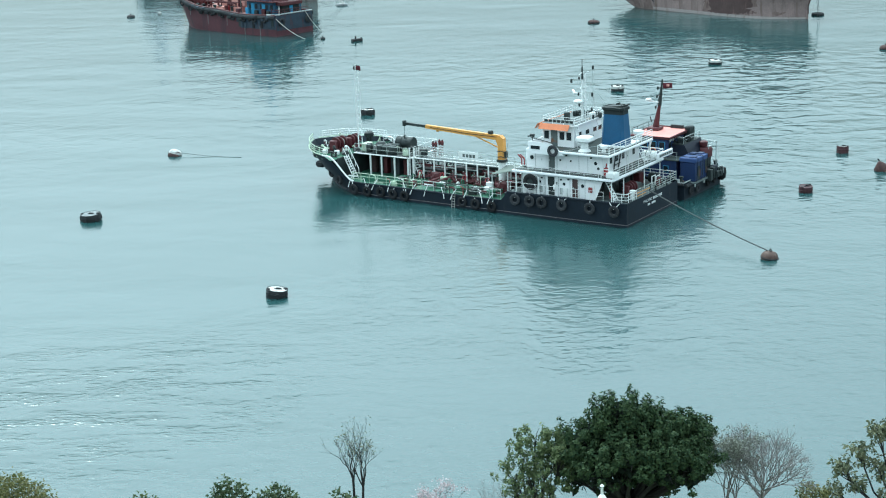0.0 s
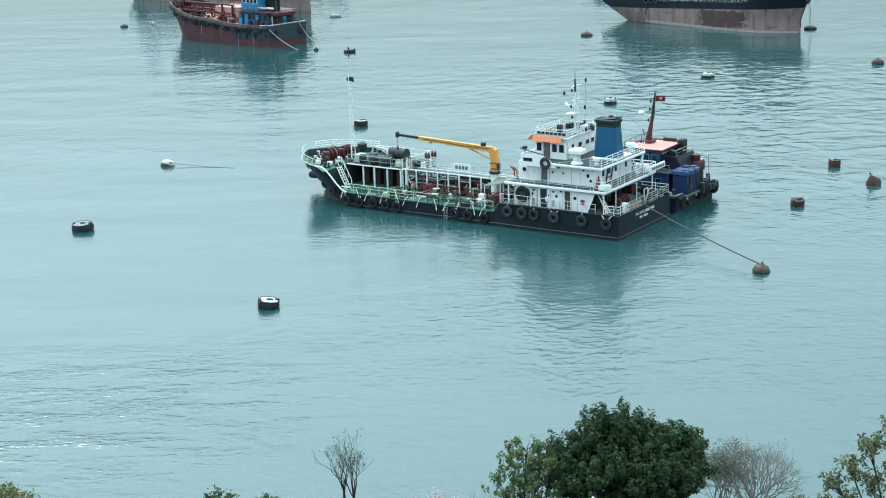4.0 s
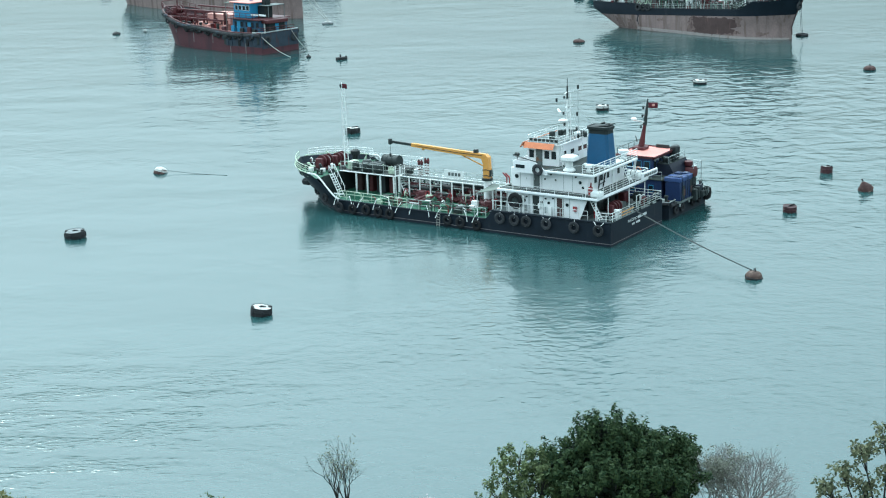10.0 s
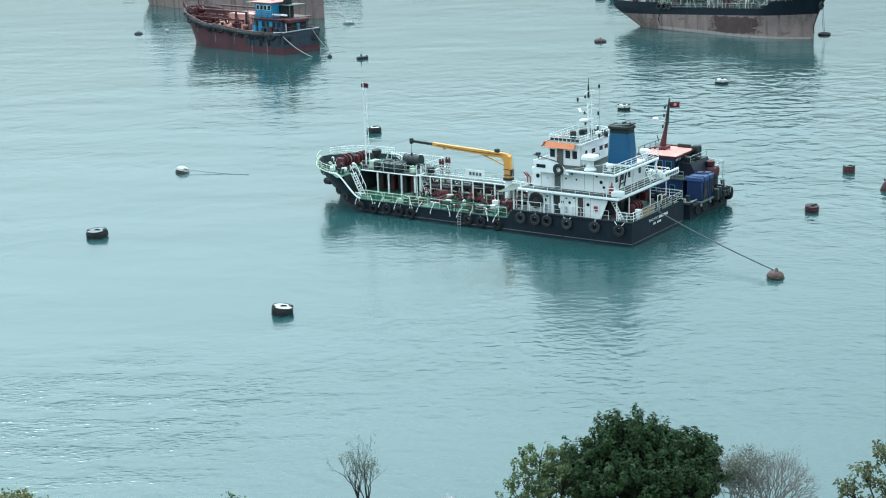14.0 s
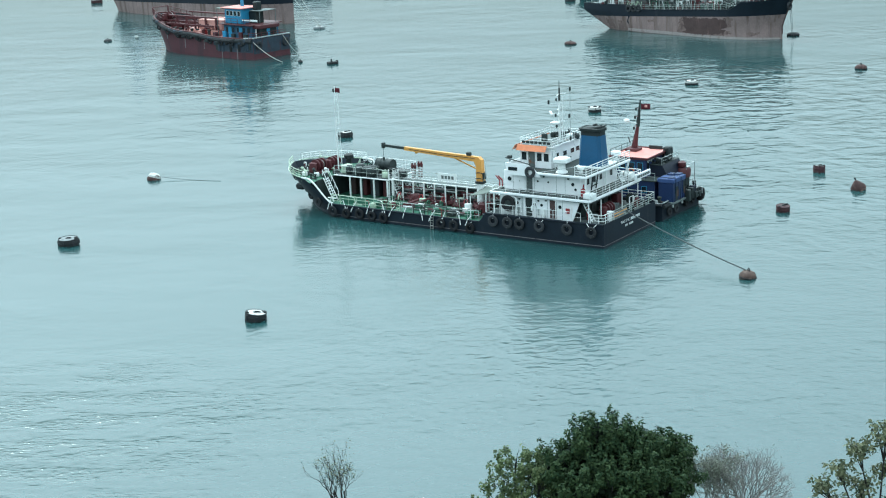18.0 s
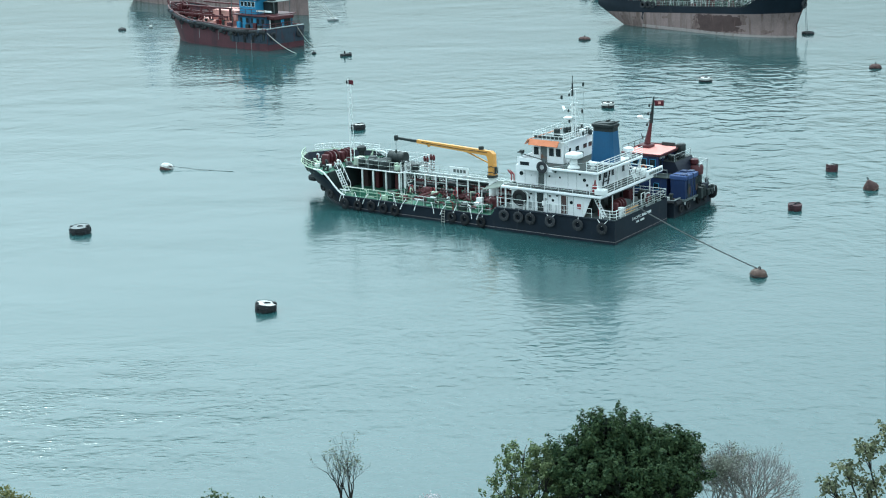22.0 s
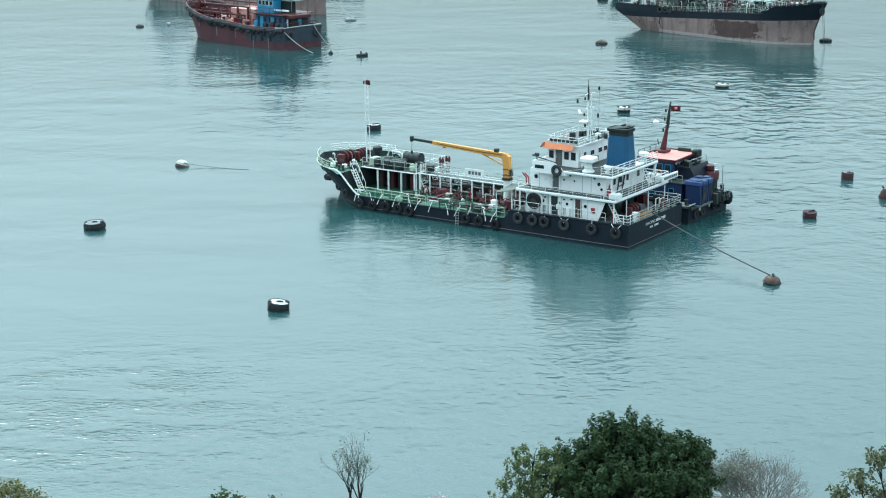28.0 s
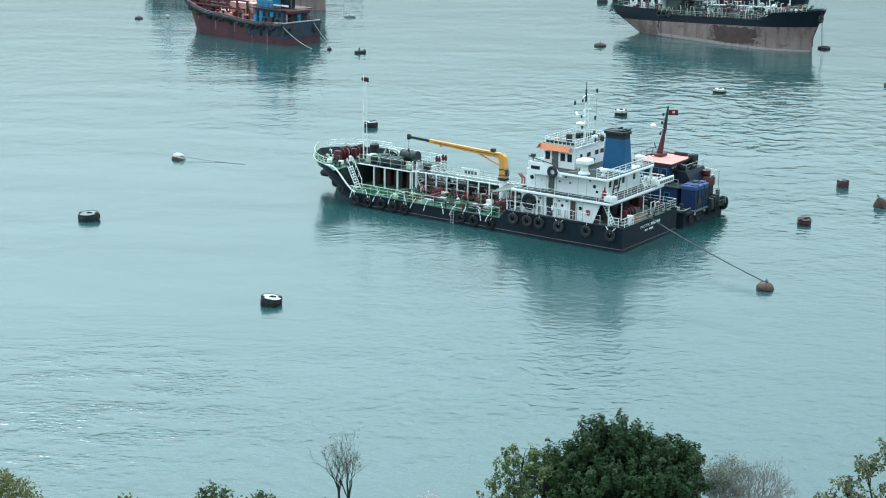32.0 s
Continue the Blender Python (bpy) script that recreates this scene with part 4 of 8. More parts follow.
    ladder(ship, (6.95, 2.6, 6.9), (7.2, 2.6, 9.1), 0.45, (0, 1, 0), steps=8)

    # radar mast
    mx, my = 7.7, 0.4
    mast = part("mast", Geo().tube([(mx, my, 9.1), (mx, my, 14.6)], 0.15, 8, 0.08).tube([(mx - 0.5, my + 0.35, 9.1), (mx - 0.35, my, 14.0)], 0.05).tube([(mx - 0.5, my - 0.35, 9.1), (mx - 0.1, my, 12.4)], 0.045), WHITE_CLEAN, ship, "white radar mast")
    for k in range(9):
        part("mast_step", Geo().tube([(mx, my, 9.6 + 0.48 * k), (mx - 0.46 + 0.015 * k, my + 0.3 - 0.03 * k, 9.6 + 0.48 * k)], 0.025, 5), DARK if k % 3 == 0 else GALV, mast)
    part("top_mast", Geo().cyl((mx, my, 13.4), (mx, my, 14.7), 0.12, 0.08, 8), DARK, mast, "dark top of the mast")
    for z, y in ((9.9, 0.5), (10.4, -0.4), (11.8, 0.45), (12.9, -0.35), (13.4, 0.3)):
        part("signal_lamp", Geo().lathe([(0.05, 0), (0.10, 0.04), (0.10, 0.26), (0.05, 0.3)], 8, (mx + 0.2, my + y, z)), DARK, mast)
        part("lamp_arm", Geo().tube([(mx, my, z), (mx + 0.2, my + y, z)], 0.025, 5), GALV, mast)
    part("aerial", Geo().cyl((mx, my, 14.6), (mx, my, 15.45), 0.035, n=6), DARK, mast)
    for z, w in ((14.0, 1.05), (12.6, 0.8), (11.2, 0.7)):
        part("yard", Geo().tube([(mx - 0.2, my + w, z), (mx, my, z + 0.1), (mx - 0.2, my - w, z)], 0.035), WHITE_CLEAN, mast)
    for x, y, z in ((mx + 0.8, my + 0.8, 13.1), (mx - 0.9, my - 0.6, 14.35), (mx - 0.85, my - 0.5, 11.6), (mx - 0.9, my - 0.6, 8.95 + 0.35), (mx + 0.35, my, 10.6), (mx - 0.8, my - 0.5, 10.1)):
        part("lamp", Geo().lathe([(0.05, 0), (0.11, 0.05), (0.11, 0.38), (0.06, 0.42)], 10, (x, y, z)), DARK, mast, "dark navigation lamp")
    part("lamp_stay", Geo().tube([(mx - 0.9, my - 0.6, 9.2), (mx - 0.9, my - 0.6, 14.4)], 0.025).tube([(mx, my, 13.0), (mx + 0.8, my + 0.8, 13.1)], 0.025), GALV, mast)
    part("radar_base", Geo().lathe([(0.15, 0), (0.42, 0.08), (0.48, 0.25), (0.30, 0.36)], 16, (mx + 0.25, my + 0.5, 11.0)), WHITE_CLEAN, mast, "white radar housing")
    part("radar_bar", Geo().box(mx - 0.1, mx + 0.12, my - 0.4, my + 1.5, 12.15, 12.35, 0.05, Matrix.Translation((mx, my, 0)) @ pose(0, 0, 0, 0, 0, 35) @ Matrix.Translation((-mx + 0.9, -my, 0))), WHITE_CLEAN, mast, "white radar scanner")
    part("radar_arm", Geo().cyl((mx, my, 11.9), (mx + 1.0, my + 0.3, 12.1), 0.05), WHITE_CLEAN, mast)
    for s in (-1, 1):
        part("stay_wire", Geo().tube([(mx, my, 13.6), (4.6, my + 2.4 * s, 9.2)], 0.012, 4), GALV, mast)

    # funnel: blue, tapering, raked, with a black top
    def ring(z, x0, x1, y):
        return [(x0 + 0.25, y, z), (x1 - 0.25, y, z), (x1, y - 0.25, z), (x1, -y + 0.65, z), (x1 - 0.25, -y + 0.4, z), (x0 + 0.25, -y + 0.4, z), (x0, -y + 0.65, z), (x0, y - 0.25, z)]

    fg, tg = Geo(), Geo()
    a, b, c = ring(6.88, 2.65, 5.3, 1.15), ring(10.15, 2.9, 5.12, 1.0), ring(10.85, 2.95, 5.1, 0.98)
    quads = [(i, (i + 1) % 8, 8 + (i + 1) % 8, 8 + i) for i in range(8)]
    fg.add(a + b, quads + [tuple(range(8)), tuple(range(8, 16))])
    tg.add([(x, y, z) for x, y, z in b] + c, quads + [tuple(range(8)), tuple(range(8, 16))])
    fn = part("funnel", fg, BLUE, ship, "blue funnel with black top", smooth=20)
    part("funnel_top", tg, SOOT, fn, "black funnel top", smooth=20)
    part("funnel_lip", Geo().add([(4.02 + (x - 4.02) * k, y * k, z) for k, z in ((1.10, 10.55), (1.16, 10.62), (1.16, 10.86), (1.05, 10.92)) for x, y, _ in c], [(8 * r + i, 8 * r + (i + 1) % 8, 8 * r + 8 + (i + 1) % 8, 8 * r + 8 + i) for r in range(3) for i in range(8)]), SOOT, fn, "overhanging lip of the funnel")
    part("funnel_rim", Geo().tube([Vector(p) for p in c] + [Vector(c[0])], 0.07, 6), SOOT, fn)
    part("funnel_cover", Geo().box(2.9, 4.9, -0.75, 0.75, 10.86, 10.98, 0.04, Matrix.Translation((3.9, 0, 10.9)) @ pose(0, 0, 0, 0, 6, 0) @ Matrix.Translation((-3.9, 0, -10.9))), SOOT, fn, "black cover plate")
    for x, y in ((3.4, 0.25), (4.2, -0.3)):
        part("exhaust_pipe", Geo().tube([(x, y, 10.6), (x, y, 11.0), (x - 0.4, y, 11.12)], 0.11, 8), SOOT, fn, "black exhaust pipe")
    # mushroom vents and boxes abaft the wheelhouse
    for x, y, s in ((3.3, -3.4, 0.8), (3.6, 3.6, 0.55)):
        v = part("vent", Geo().lathe([(0.42 * s, 0), (0.42 * s, 0.12), (0.28 * s, 0.2), (0.28 * s, 0.75 * s)], 14, (x, y, 6.88)), WHITE_CLEAN, ship, "white mushroom vent")
        part("vent_cap", Geo().lathe([(0.30 * s, 0.7 * s), (0.66 * s, 0.75 * s), (0.66 * s, 1.15 * s), (0.5 * s, 1.22 * s)], 16, (x, y, 6.88)), WHITE_CLEAN, v)
    v = part("vent", Geo().lathe([(0.62, 0), (0.62, 0.10), (0.40, 0.30), (0.36, 1.0)], 16, (5.5, 4.1, 6.88)), WHITE_CLEAN, ship, "tall white vent on a flared foot")
    part("vent_cap", Geo().box(4.75, 6.2, 3.35, 4.75, 7.85, 8.42, 0.14), WHITE_CLEAN, v, "broad white vent head")
    part("vent_band", Geo().box(4.72, 6.23, 3.32, 4.78, 7.92, 7.99, 0.02), GALV, v)
    part("engine_casing", Geo().box(2.55, 5.4, -2.2, 1.35, 6.88, 7.08, 0.03), WHITE, ship, "white plinth under the funnel")

    # stern gear
    for x, y, w, h, m in ((4.2, 2.6, 0.5, 1.5, DARK), (4.3, 0.2, 0.4, 1.1, GREY_DECK), (4.2, -2.0, 0.5, 1.7, DARK), (3.4, -3.6, 0.5, 1.2, RED_OXIDE), (3.2, 0.2, 0.35, 0.9, DARK)):
        part("deck_machine", Geo().box(x - 0.4, x + 0.4, y - w, y + w, 2.2, 2.2 + h, 0.08), m, ship)
    # dark block before the after wall: painted shade and clutter under the overhang
    part("dark_recess", Geo().box(4.3, 4.85, -4.3, 4.2, 2.2, 3.9, 0.06), DARK, ship, "dark block for the shade and clutter under the boat deck")
    for y in (3.4, -0.9, -3.2):
        tyre(ship, (4.2, y, 2.9), 0.55, (1, 0, 0))
    part("aft_awning_beam", Geo().box(1.75, 4.9, -5.6, 5.2, 4.26, 4.36, 0.02), GREY_DECK, ship)
    winch(ship, 1.9, 1.3, 2.2, 0.95)
    part("white_bollard_cap", Geo().lathe([(0.22, 0), (0.26, 0.05), (0.24, 0.75), (0.32, 0.78), (0.30, 0.95)], 14, (0.75, 3.0, 2.2)), WHITE_CLEAN, ship, "white capped vent")
    for y in (4.4, -1.6, -4.2):
        bollard(ship, 0.8, y, 2.2)
    for y, h in ((-2.4, 1.2), (-3.4, 1.0)):
        part("pipe_frame", Geo().tube([(1.3, y, 2.2), (1.3, y, 2.2 + h), (1.3, y - 0.8, 2.2 + h), (1.3, y - 0.8, 2.2)], 0.06), WHITE_CLEAN, ship, "white pipe frame")
    part("stern_drum", Geo().cyl((1.6, -4.6, 2.75), (2.6, -4.6, 2.75), 0.5, n=16), DARK, ship, "dark drum on the aft deck")
    part("hose_reel", Geo().torus((1.0, -3.4, 2.7), (1, 0, 0.2), 0.4, 0.14), RED_OXIDE, ship, "red hose reel")
    part("crates", Geo().box(2.2, 2.9, -1.2, -0.2, 2.2, 3.0, 0.03).box(2.3, 2.9, -2.1, -1.4, 2.2, 2.8, 0.03), GREY_DECK, ship, "grey deck crates")
    part("gas_bottle", Geo().lathe([(0.12, 0), (0.14, 0.05), (0.14, 1.1), (0.05, 1.25)], 10, (2.9, 3.6, 2.2)), RED, ship, "red gas bottle")

    # break of the deck: tyre on a frame, gangway frame, canopy
    frame_a = part("tyre_frame", Geo().tube([(11.9, 5.2, 2.2), (11.9, 5.2, 4.0), (11.6, 5.2, 4.25), (10.5, 5.2, 4.25), (10.2, 5.2, 4.0), (10.2, 5.2, 2.2)], 0.09).tube([(11.9, 5.2, 3.0), (10.2, 5.2, 3.0)], 0.05), WHITE_CLEAN, ship, "white frame with a big tyre")
    tyre(ship, (11.05, 5.4, 3.5), 0.85, material=RUBBER_DARK)
    part("tyre_core", Geo().cyl((11.05, 5.3, 3.5), (11.05, 5.5, 3.5), 0.35, n=14), DARK, ship)
    for x in (11.7, 11.2, 10.7, 10.3):
        part("frame_bar", Geo().cyl((x, 5.25, 2.2), (x, 5.25, 3.0), 0.04), WHITE_CLEAN, frame_a)
    ladder(ship, (14.6, 4.2, 1.15), (13.6, 4.2, 2.25), 0.7, (0, 1, 0), steps=5)
    can = Geo()
    cv = []
    for i in range(9):
        for j in range(7):
            u, w = i / 8, j / 6
            cv.append((12.4 + 3.9 * u, 4.5 - 3.4 * w, 4.75 - 1.15 * u * (1 - 0.25 * w) + 0.10 * math.sin(3 * w * math.pi) * (1 - u) - 0.15 * math.sin(math.pi * u)))
    can.add(cv, [(i * 7 + j, (i + 1) * 7 + j, (i + 1) * 7 + j + 1, i * 7 + j + 1) for i in range(8) for j in range(6)])
    canopy = part("canopy", can, CANVAS, ship, "grey-green canvas awning")
    mod = canopy.modifiers.new("thickness", "SOLIDIFY")
    mod.thickness = 0.03
    for x, y, z in ((16.2, 4.4, 3.6), (16.2, 1.2, 3.9), (14.3, 4.45, 4.0), (13.2, 4.5, 4.5)):
        part("canopy_pole", Geo().cyl((x, y, 1.1), (x, y, z), 0.045), WHITE_CLEAN, canopy)
    part("red_pump", Geo().box(15.2, 16.6, 0.8, 2.4, 1.1, 2.3, 0.1).cyl((16.6, 1.6, 1.7), (17.4, 1.6, 1.7), 0.3, n=12), RED_OXIDE, ship, "dark red cargo pump")
    part("red_pump", Geo().box(13.95, 14.9, -1.2, 0.6, 1.1, 2.9, 0.1), RED_OXIDE, ship, "dark red cargo pump")
    for x in (13.3, 13.0):
        v = part("fire_monitor", Geo().cyl((x, 3.2, 4.64), (x, 3.2, 5.3), 0.07), RED, ship, "red fire monitor")
        part("nozzle", Geo().cyl((x, 3.2, 5.3), (x + 0.4, 3.3, 5.75), 0.09, 0.06), RED, v)

    # pipe bridge between house and forecastle
    for y in (0.9, -0.4):
        part("catwalk_pipe", Geo().tube([(13.5, y, 3.55), (28.8, y, 3.55)], 0.06), WHITE_CLEAN, ship, "white pipe of the catwalk")
    part("catwalk", Geo().box(13.4, 28.8, -0.35, 0.85, 3.38, 3.46, 0.01), GREY_DECK, ship, "grey steel catwalk")
    for i in range(11):
        x = 14.6 + 1.38 * i
        part("catwalk_post", Geo().cyl((x, 1.0, 1.1), (x, 1.0, 3.6), 0.085, n=8), WHITE_CLEAN, ship, "white catwalk post")
        part("catwalk_post", Geo().cyl((x, -0.5, 1.1), (x, -0.5, 3.6), 0.065, n=8), WHITE_CLEAN, ship, "white catwalk post")
        if i % 2:
            part("rack_foot", Geo().box(x - 0.16, x + 0.16, 0.84, 1.16, 1.1, 1.3, 0.03), GREEN, ship)
    railing(ship, [(13.6, 0.95, 3.46), (28.8, 0.95, 3.46)], 0.9, 1.4, 2, RAIL_GREY, 0.019)
    railing(ship, [(13.6, -0.45, 3.46), (28.8, -0.45, 3.46)], 0.9, 1.4, 2, RAIL_GREY, 0.019)
    board = part("name_board", Geo().box(20.0, 22.4, 0.98, 1.04, 4.0, 4.85, 0.02), WHITE_CLEAN, ship, "white board with dark lettering")
    bars(board, "lettering", [(20.35 + 0.42 * i, 20.65 + 0.42 * i, 1.045, 1.06, 4.25, 4.6) for i in range(4)], GREY_DECK, "grey lettering too small to read")
    # cargo manifold: pipes, valves, tank hatches
    for k, y in enumerate((3.6, 3.1, 2.5, -2.2, -3.0)):
        part("cargo_pipe", Geo().tube([(15.5 + 0.3 * k, y, 1.45 + 0.06 * k), (27.5 - 0.4 * k, y, 1.45 + 0.06 * k)], 0.10 - 0.008 * k, 8), (RED_OXIDE, GREEN, GREEN, RED_OXIDE, GREEN)[k], ship)
    for i in range(13):
        x = 15.6 + 0.95 * i
        y = 1.75 + 0.5 * math.sin(2.1 * i)
        g = Geo().lathe([(0.20, 0), (0.20, 0.1), (0.11, 0.14), (0.11, 0.55), (0.19, 0.6), (0.19, 0.75), (0.05, 0.8), (0.05, 1.05)], 10, (x, y, 1.12))
        v = part("valve", g, RED_OXIDE if i % 3 else DARK, ship)
        part("handwheel", Geo().torus((x, y, 2.2), (0.2, 0.9, 0.5), 0.25, 0.055, 14, 5), RED if i % 3 == 0 else RED_OXIDE, v)
        part("spindle", Geo().tube([(x - 0.45, y + 0.25, 1.75), (x, y, 1.9), (x + 0.45, y + 0.2, 1.6)], 0.09, 6), RED_OXIDE, v)
    part("manifold", Geo().tube([(24.3, 4.6, 1.9), (24.3, 1.3, 1.9), (24.3, 1.3, 1.2)], 0.17, 10).tube([(23.5, 4.6, 1.9), (23.5, 1.3, 1.9), (23.5, 1.3, 1.2)], 0.17, 10).cyl((24.3, 4.6, 1.9), (24.3, 4.7, 1.9), 0.27, n=12).cyl((23.5, 4.6, 1.9), (23.5, 4.7, 1.9), 0.27, n=12), RED_OXIDE, ship, "dark red cargo manifold")
    part("manifold_drum", Geo().lathe([(0.5, 0), (0.55, 0.1), (0.62, 1.0), (0.5, 1.25)], 14, (25.0, 1.6, 1.12)), RED_OXIDE, ship, "dark red drum by the manifold")
    part("manifold_drum", Geo().lathe([(0.4, 0), (0.45, 0.1), (0.45, 1.2), (0.3, 1.35)], 14, (22.0, 0.2, 1.12)), RED_OXIDE, ship)
    part("drip_tray", Geo().box(22.3, 25.6, 3.9, 5.3, 1.14, 1.35, 0.03), GREEN, ship, "green drip tray")
    for x in (16.6, 18.6, 20.6, 26.6, 28.2):
        for y in (3.9, -3.8):
            t = part("tank_hatch", Geo().lathe([(0.48, 0), (0.48, 0.5), (0.55, 0.52), (0.55, 0.62), (0.2, 0.7)], 14, (x, y, 1.12)), GREEN if x != 18.6 else DARK, ship, "green tank hatch")
            part("hatch_wheel", Geo().torus((x, y, 1.9), (0, 0, 1), 0.22, 0.03, 12, 5), WHITE_CLEAN, t)
    for i, (x, y) in enumerate(((17.5, 4.6), (19.5, 4.9), (21.4, 4.7), (27.3, 4.6), (29.2, 4.4), (31.0, 4.5))):
        part("sounding_pipe", Geo().tube([(x, y, 1.1), (x, y, 1.75 + 0.2 * (i % 2)), (x + 0.3, y, 1.85 + 0.2 * (i % 2))], 0.06), (WHITE_CLEAN, RED, MINT)[i % 3], ship)
    for i, x in enumerate((18.0, 19.2, 21.0)):
        part("hose", Geo().tube([(x + 0.9 * math.cos(0.4 * k) * (1 - 0.03 * k), 2.9 + 0.5 * math.sin(0.4 * k), 1.3 + 0.02 * k) for k in range(22)], 0.07, 6), DARK, ship, "dark cargo hose on the deck")
    for y, z, r, m in ((-0.2, 1.65, 0.26, DARK), (-0.95, 2.15, 0.24, RED_OXIDE), (0.45, 1.5, 0.22, RED_OXIDE), (-1.5, 2.9, 0.16, DARK), (0.2, 2.75, 0.12, RED_OXIDE)):
        p = part("cargo_main", Geo().tube([(14.3, y, z), (28.2, y, z)], r, 10), m, ship, "cargo main under the catwalk")
        for x in (16.0, 18.5, 21.0, 23.5, 26.0):
            part("flange", Geo().cyl((x + y * 0.3, y, z), (x + y * 0.3 + 0.12, y, z), r * 1.5, n=12), m, p)
    # small gear crowding the cargo deck
    rnd = random.Random(77)
    for i in range(104):
        x, y = rnd.uniform(14.6, 29.0), rnd.uniform(-4.4, 4.6)
        k = i % 4
        mat = rnd.choice((WHITE_CLEAN, RED_OXIDE, RED_OXIDE, DARK, DARK, DARK, GREEN, MINT))
        h = rnd.uniform(0.5, 1.5)
        if k == 0:
            part("pipe_stand", Geo().tube([(x, y, 1.1), (x, y, 1.1 + h), (x + rnd.choice((-0.5, 0.5)), y, 1.1 + h)], 0.05, 6), mat, ship)
        elif k == 1:
            part("deck_box", Geo().box(x - 0.35, x + 0.35, y - 0.25, y + 0.25, 1.1, 1.1 + h * 0.7, 0.04), mat, ship)
        elif k == 2:
            part("goose_neck", Geo().tube([(x, y, 1.1), (x, y, 1.2 + h * 0.8), (x, y + 0.2, 1.3 + h * 0.8), (x, y + 0.4, 1.2 + h * 0.8), (x, y + 0.4, 1.0 + h * 0.7)], 0.07, 7), mat, ship)
        else:
            part("hose_saddle", Geo().tube([(x - 0.4, y, 1.1), (x - 0.4, y, 1.1 + h * 0.7), (x + 0.4, y, 1.1 + h * 0.7), (x + 0.4, y, 1.1)], 0.045, 6), mat, ship)
    for x0, x1, z in ((18.2, 21.0, 2.5), (20.6, 22.4, 2.2)):
        part("gate_frame", Geo().tube([(x0, 5.82, 1.45), (x0, 5.82, z), (x1, 5.82, z), (x1, 5.82, 1.45)], 0.05).tube([(x0, 5.82, (1.45 + z) / 2), (x1, 5.82, (1.45 + z) / 2)], 0.035), DARK, ship, "black rail gate")
    for i, x in enumerate((15.2, 16.9, 18.4, 19.7, 21.6, 23.3, 24.8, 26.4, 28.0, 29.8, 31.6, 33.2)):
        d = (0.45, -0.35, 0.25)[i % 3]
        part("fender_lashing", Geo().tube([(x, 5.86, 2.0), (x + d, 6.0, 1.35), (x + d * 1.4, 6.12, 0.85)], 0.045, 5), WHITE_CLEAN, ship, "pale fender lashing")
        if i % 2:
            part("rail_plank", Geo().box(x - 0.7, x + 0.5, 5.74, 5.79, 1.62 + 0.2 * (i % 3), 1.74 + 0.2 * (i % 3), 0.01), (MINT, DARK, WHITE_CLEAN)[i % 3], ship)
    # the rack under the catwalk: bars at two heights, dark trays behind
    for z in (2.25, 2.9):
        for i in range(10):
            x = 14.6 + 1.38 * i
            if (3 * i + int(4 * z)) % 5 > 1:
                part("rack_bar", Geo().box(x + 0.05, x + 1.33, 0.96, 1.04, z - 0.04, z + 0.04, 0.012), RAIL_GREY, ship, "dull white rack bar")
    for x0, x1, z in ((14.8, 19.5, 2.0), (20.0, 24.2, 2.55), (24.6, 28.0, 2.1), (17.0, 22.0, 3.05)):
        part("pipe_tray", Geo().box(x0, x1, -0.35, 0.55, z, z + 0.3, 0.04), SOOT, ship, "dark pipe tray")
    # pairs of red high velocity vents
    for x, top in ((26.6, 4.55), (25.75, 4.80)):
        for d in (0.0, 0.36):
            v = part("vent_pipe", Geo().cyl((x + d, -0.9, 1.1), (x + d, -0.9, top + 0.2), 0.075), WHITE_CLEAN, ship)
            part("vent_head", Geo().lathe([(0.09, 0), (0.15, 0.08), (0.15, 0.32), (0.10, 0.42), (0.10, 0.62), (0.05, 0.66)], 12, (x + d, -0.9, top)), RED_OXIDE, v, "red pressure vent head")
            part("vent_arm", Geo().cyl((x + d - 0.17, -0.9, top + 0.40), (x + d + 0.17, -0.9, top + 0.40), 0.06, n=7), RED, v)
            for k in range(4):
                part("vent_band", Geo().torus((x + d, -0.9, top - 0.2 - 0.28 * k), (0, 0, 1), 0.08, 0.045, 10, 5), RED_OXIDE, v)
        part("vent_brace", Geo().cyl((x, -0.9, top - 0.5), (x + 0.36, -0.9, top - 0.5), 0.035, n=6).cyl((x, -0.9, top - 1.1), (x + 0.36, -0.9, top - 1.1), 0.035, n=6), RED_OXIDE, ship)

    # deck crane: pedestal, column, boom laid forward
    cx, cy = 16.85, 1.25
    crane = part("crane_pedestal", Geo().cyl((cx, cy, 1.1), (cx, cy, 4.25), 0.42, n=16), WHITE_CLEAN, ship, "white pedestal of the yellow crane")
    part("slew_ring", Geo().cyl((cx, cy, 4.25), (cx, cy, 4.5), 0.58, n=18), DARK, crane)
    part("column", Geo().prism([(cx - 0.40, 4.5), (cx + 0.36, 4.5), (cx + 0.34, 6.0), (cx + 0.65, 6.75), (cx + 0.1, 7.05), (cx - 0.30, 6.75)], cy - 0.30, cy + 0.30, "y"), YELLOW, crane, "yellow crane column")
    tip = Vector((29.1, cy, 7.38))
    root = Vector((cx + 0.2, cy, 6.78))
    mid = root.lerp(tip, 0.77)
    part("boom", Geo().prism([(root.x, root.z - 0.28), (root.x, root.z + 0.27), (mid.x, mid.z + 0.2), (mid.x, mid.z - 0.17)], cy - 0.20, cy + 0.20, "y"), YELLOW, crane, "yellow telescopic boom")
    part("boom_tip", Geo().prism([(mid.x, mid.z - 0.12), (mid.x, mid.z + 0.15), (tip.x, tip.z + 0.13), (tip.x, tip.z - 0.12)], cy - 0.14, cy + 0.14, "y"), DARK, crane, "dark inner boom section")
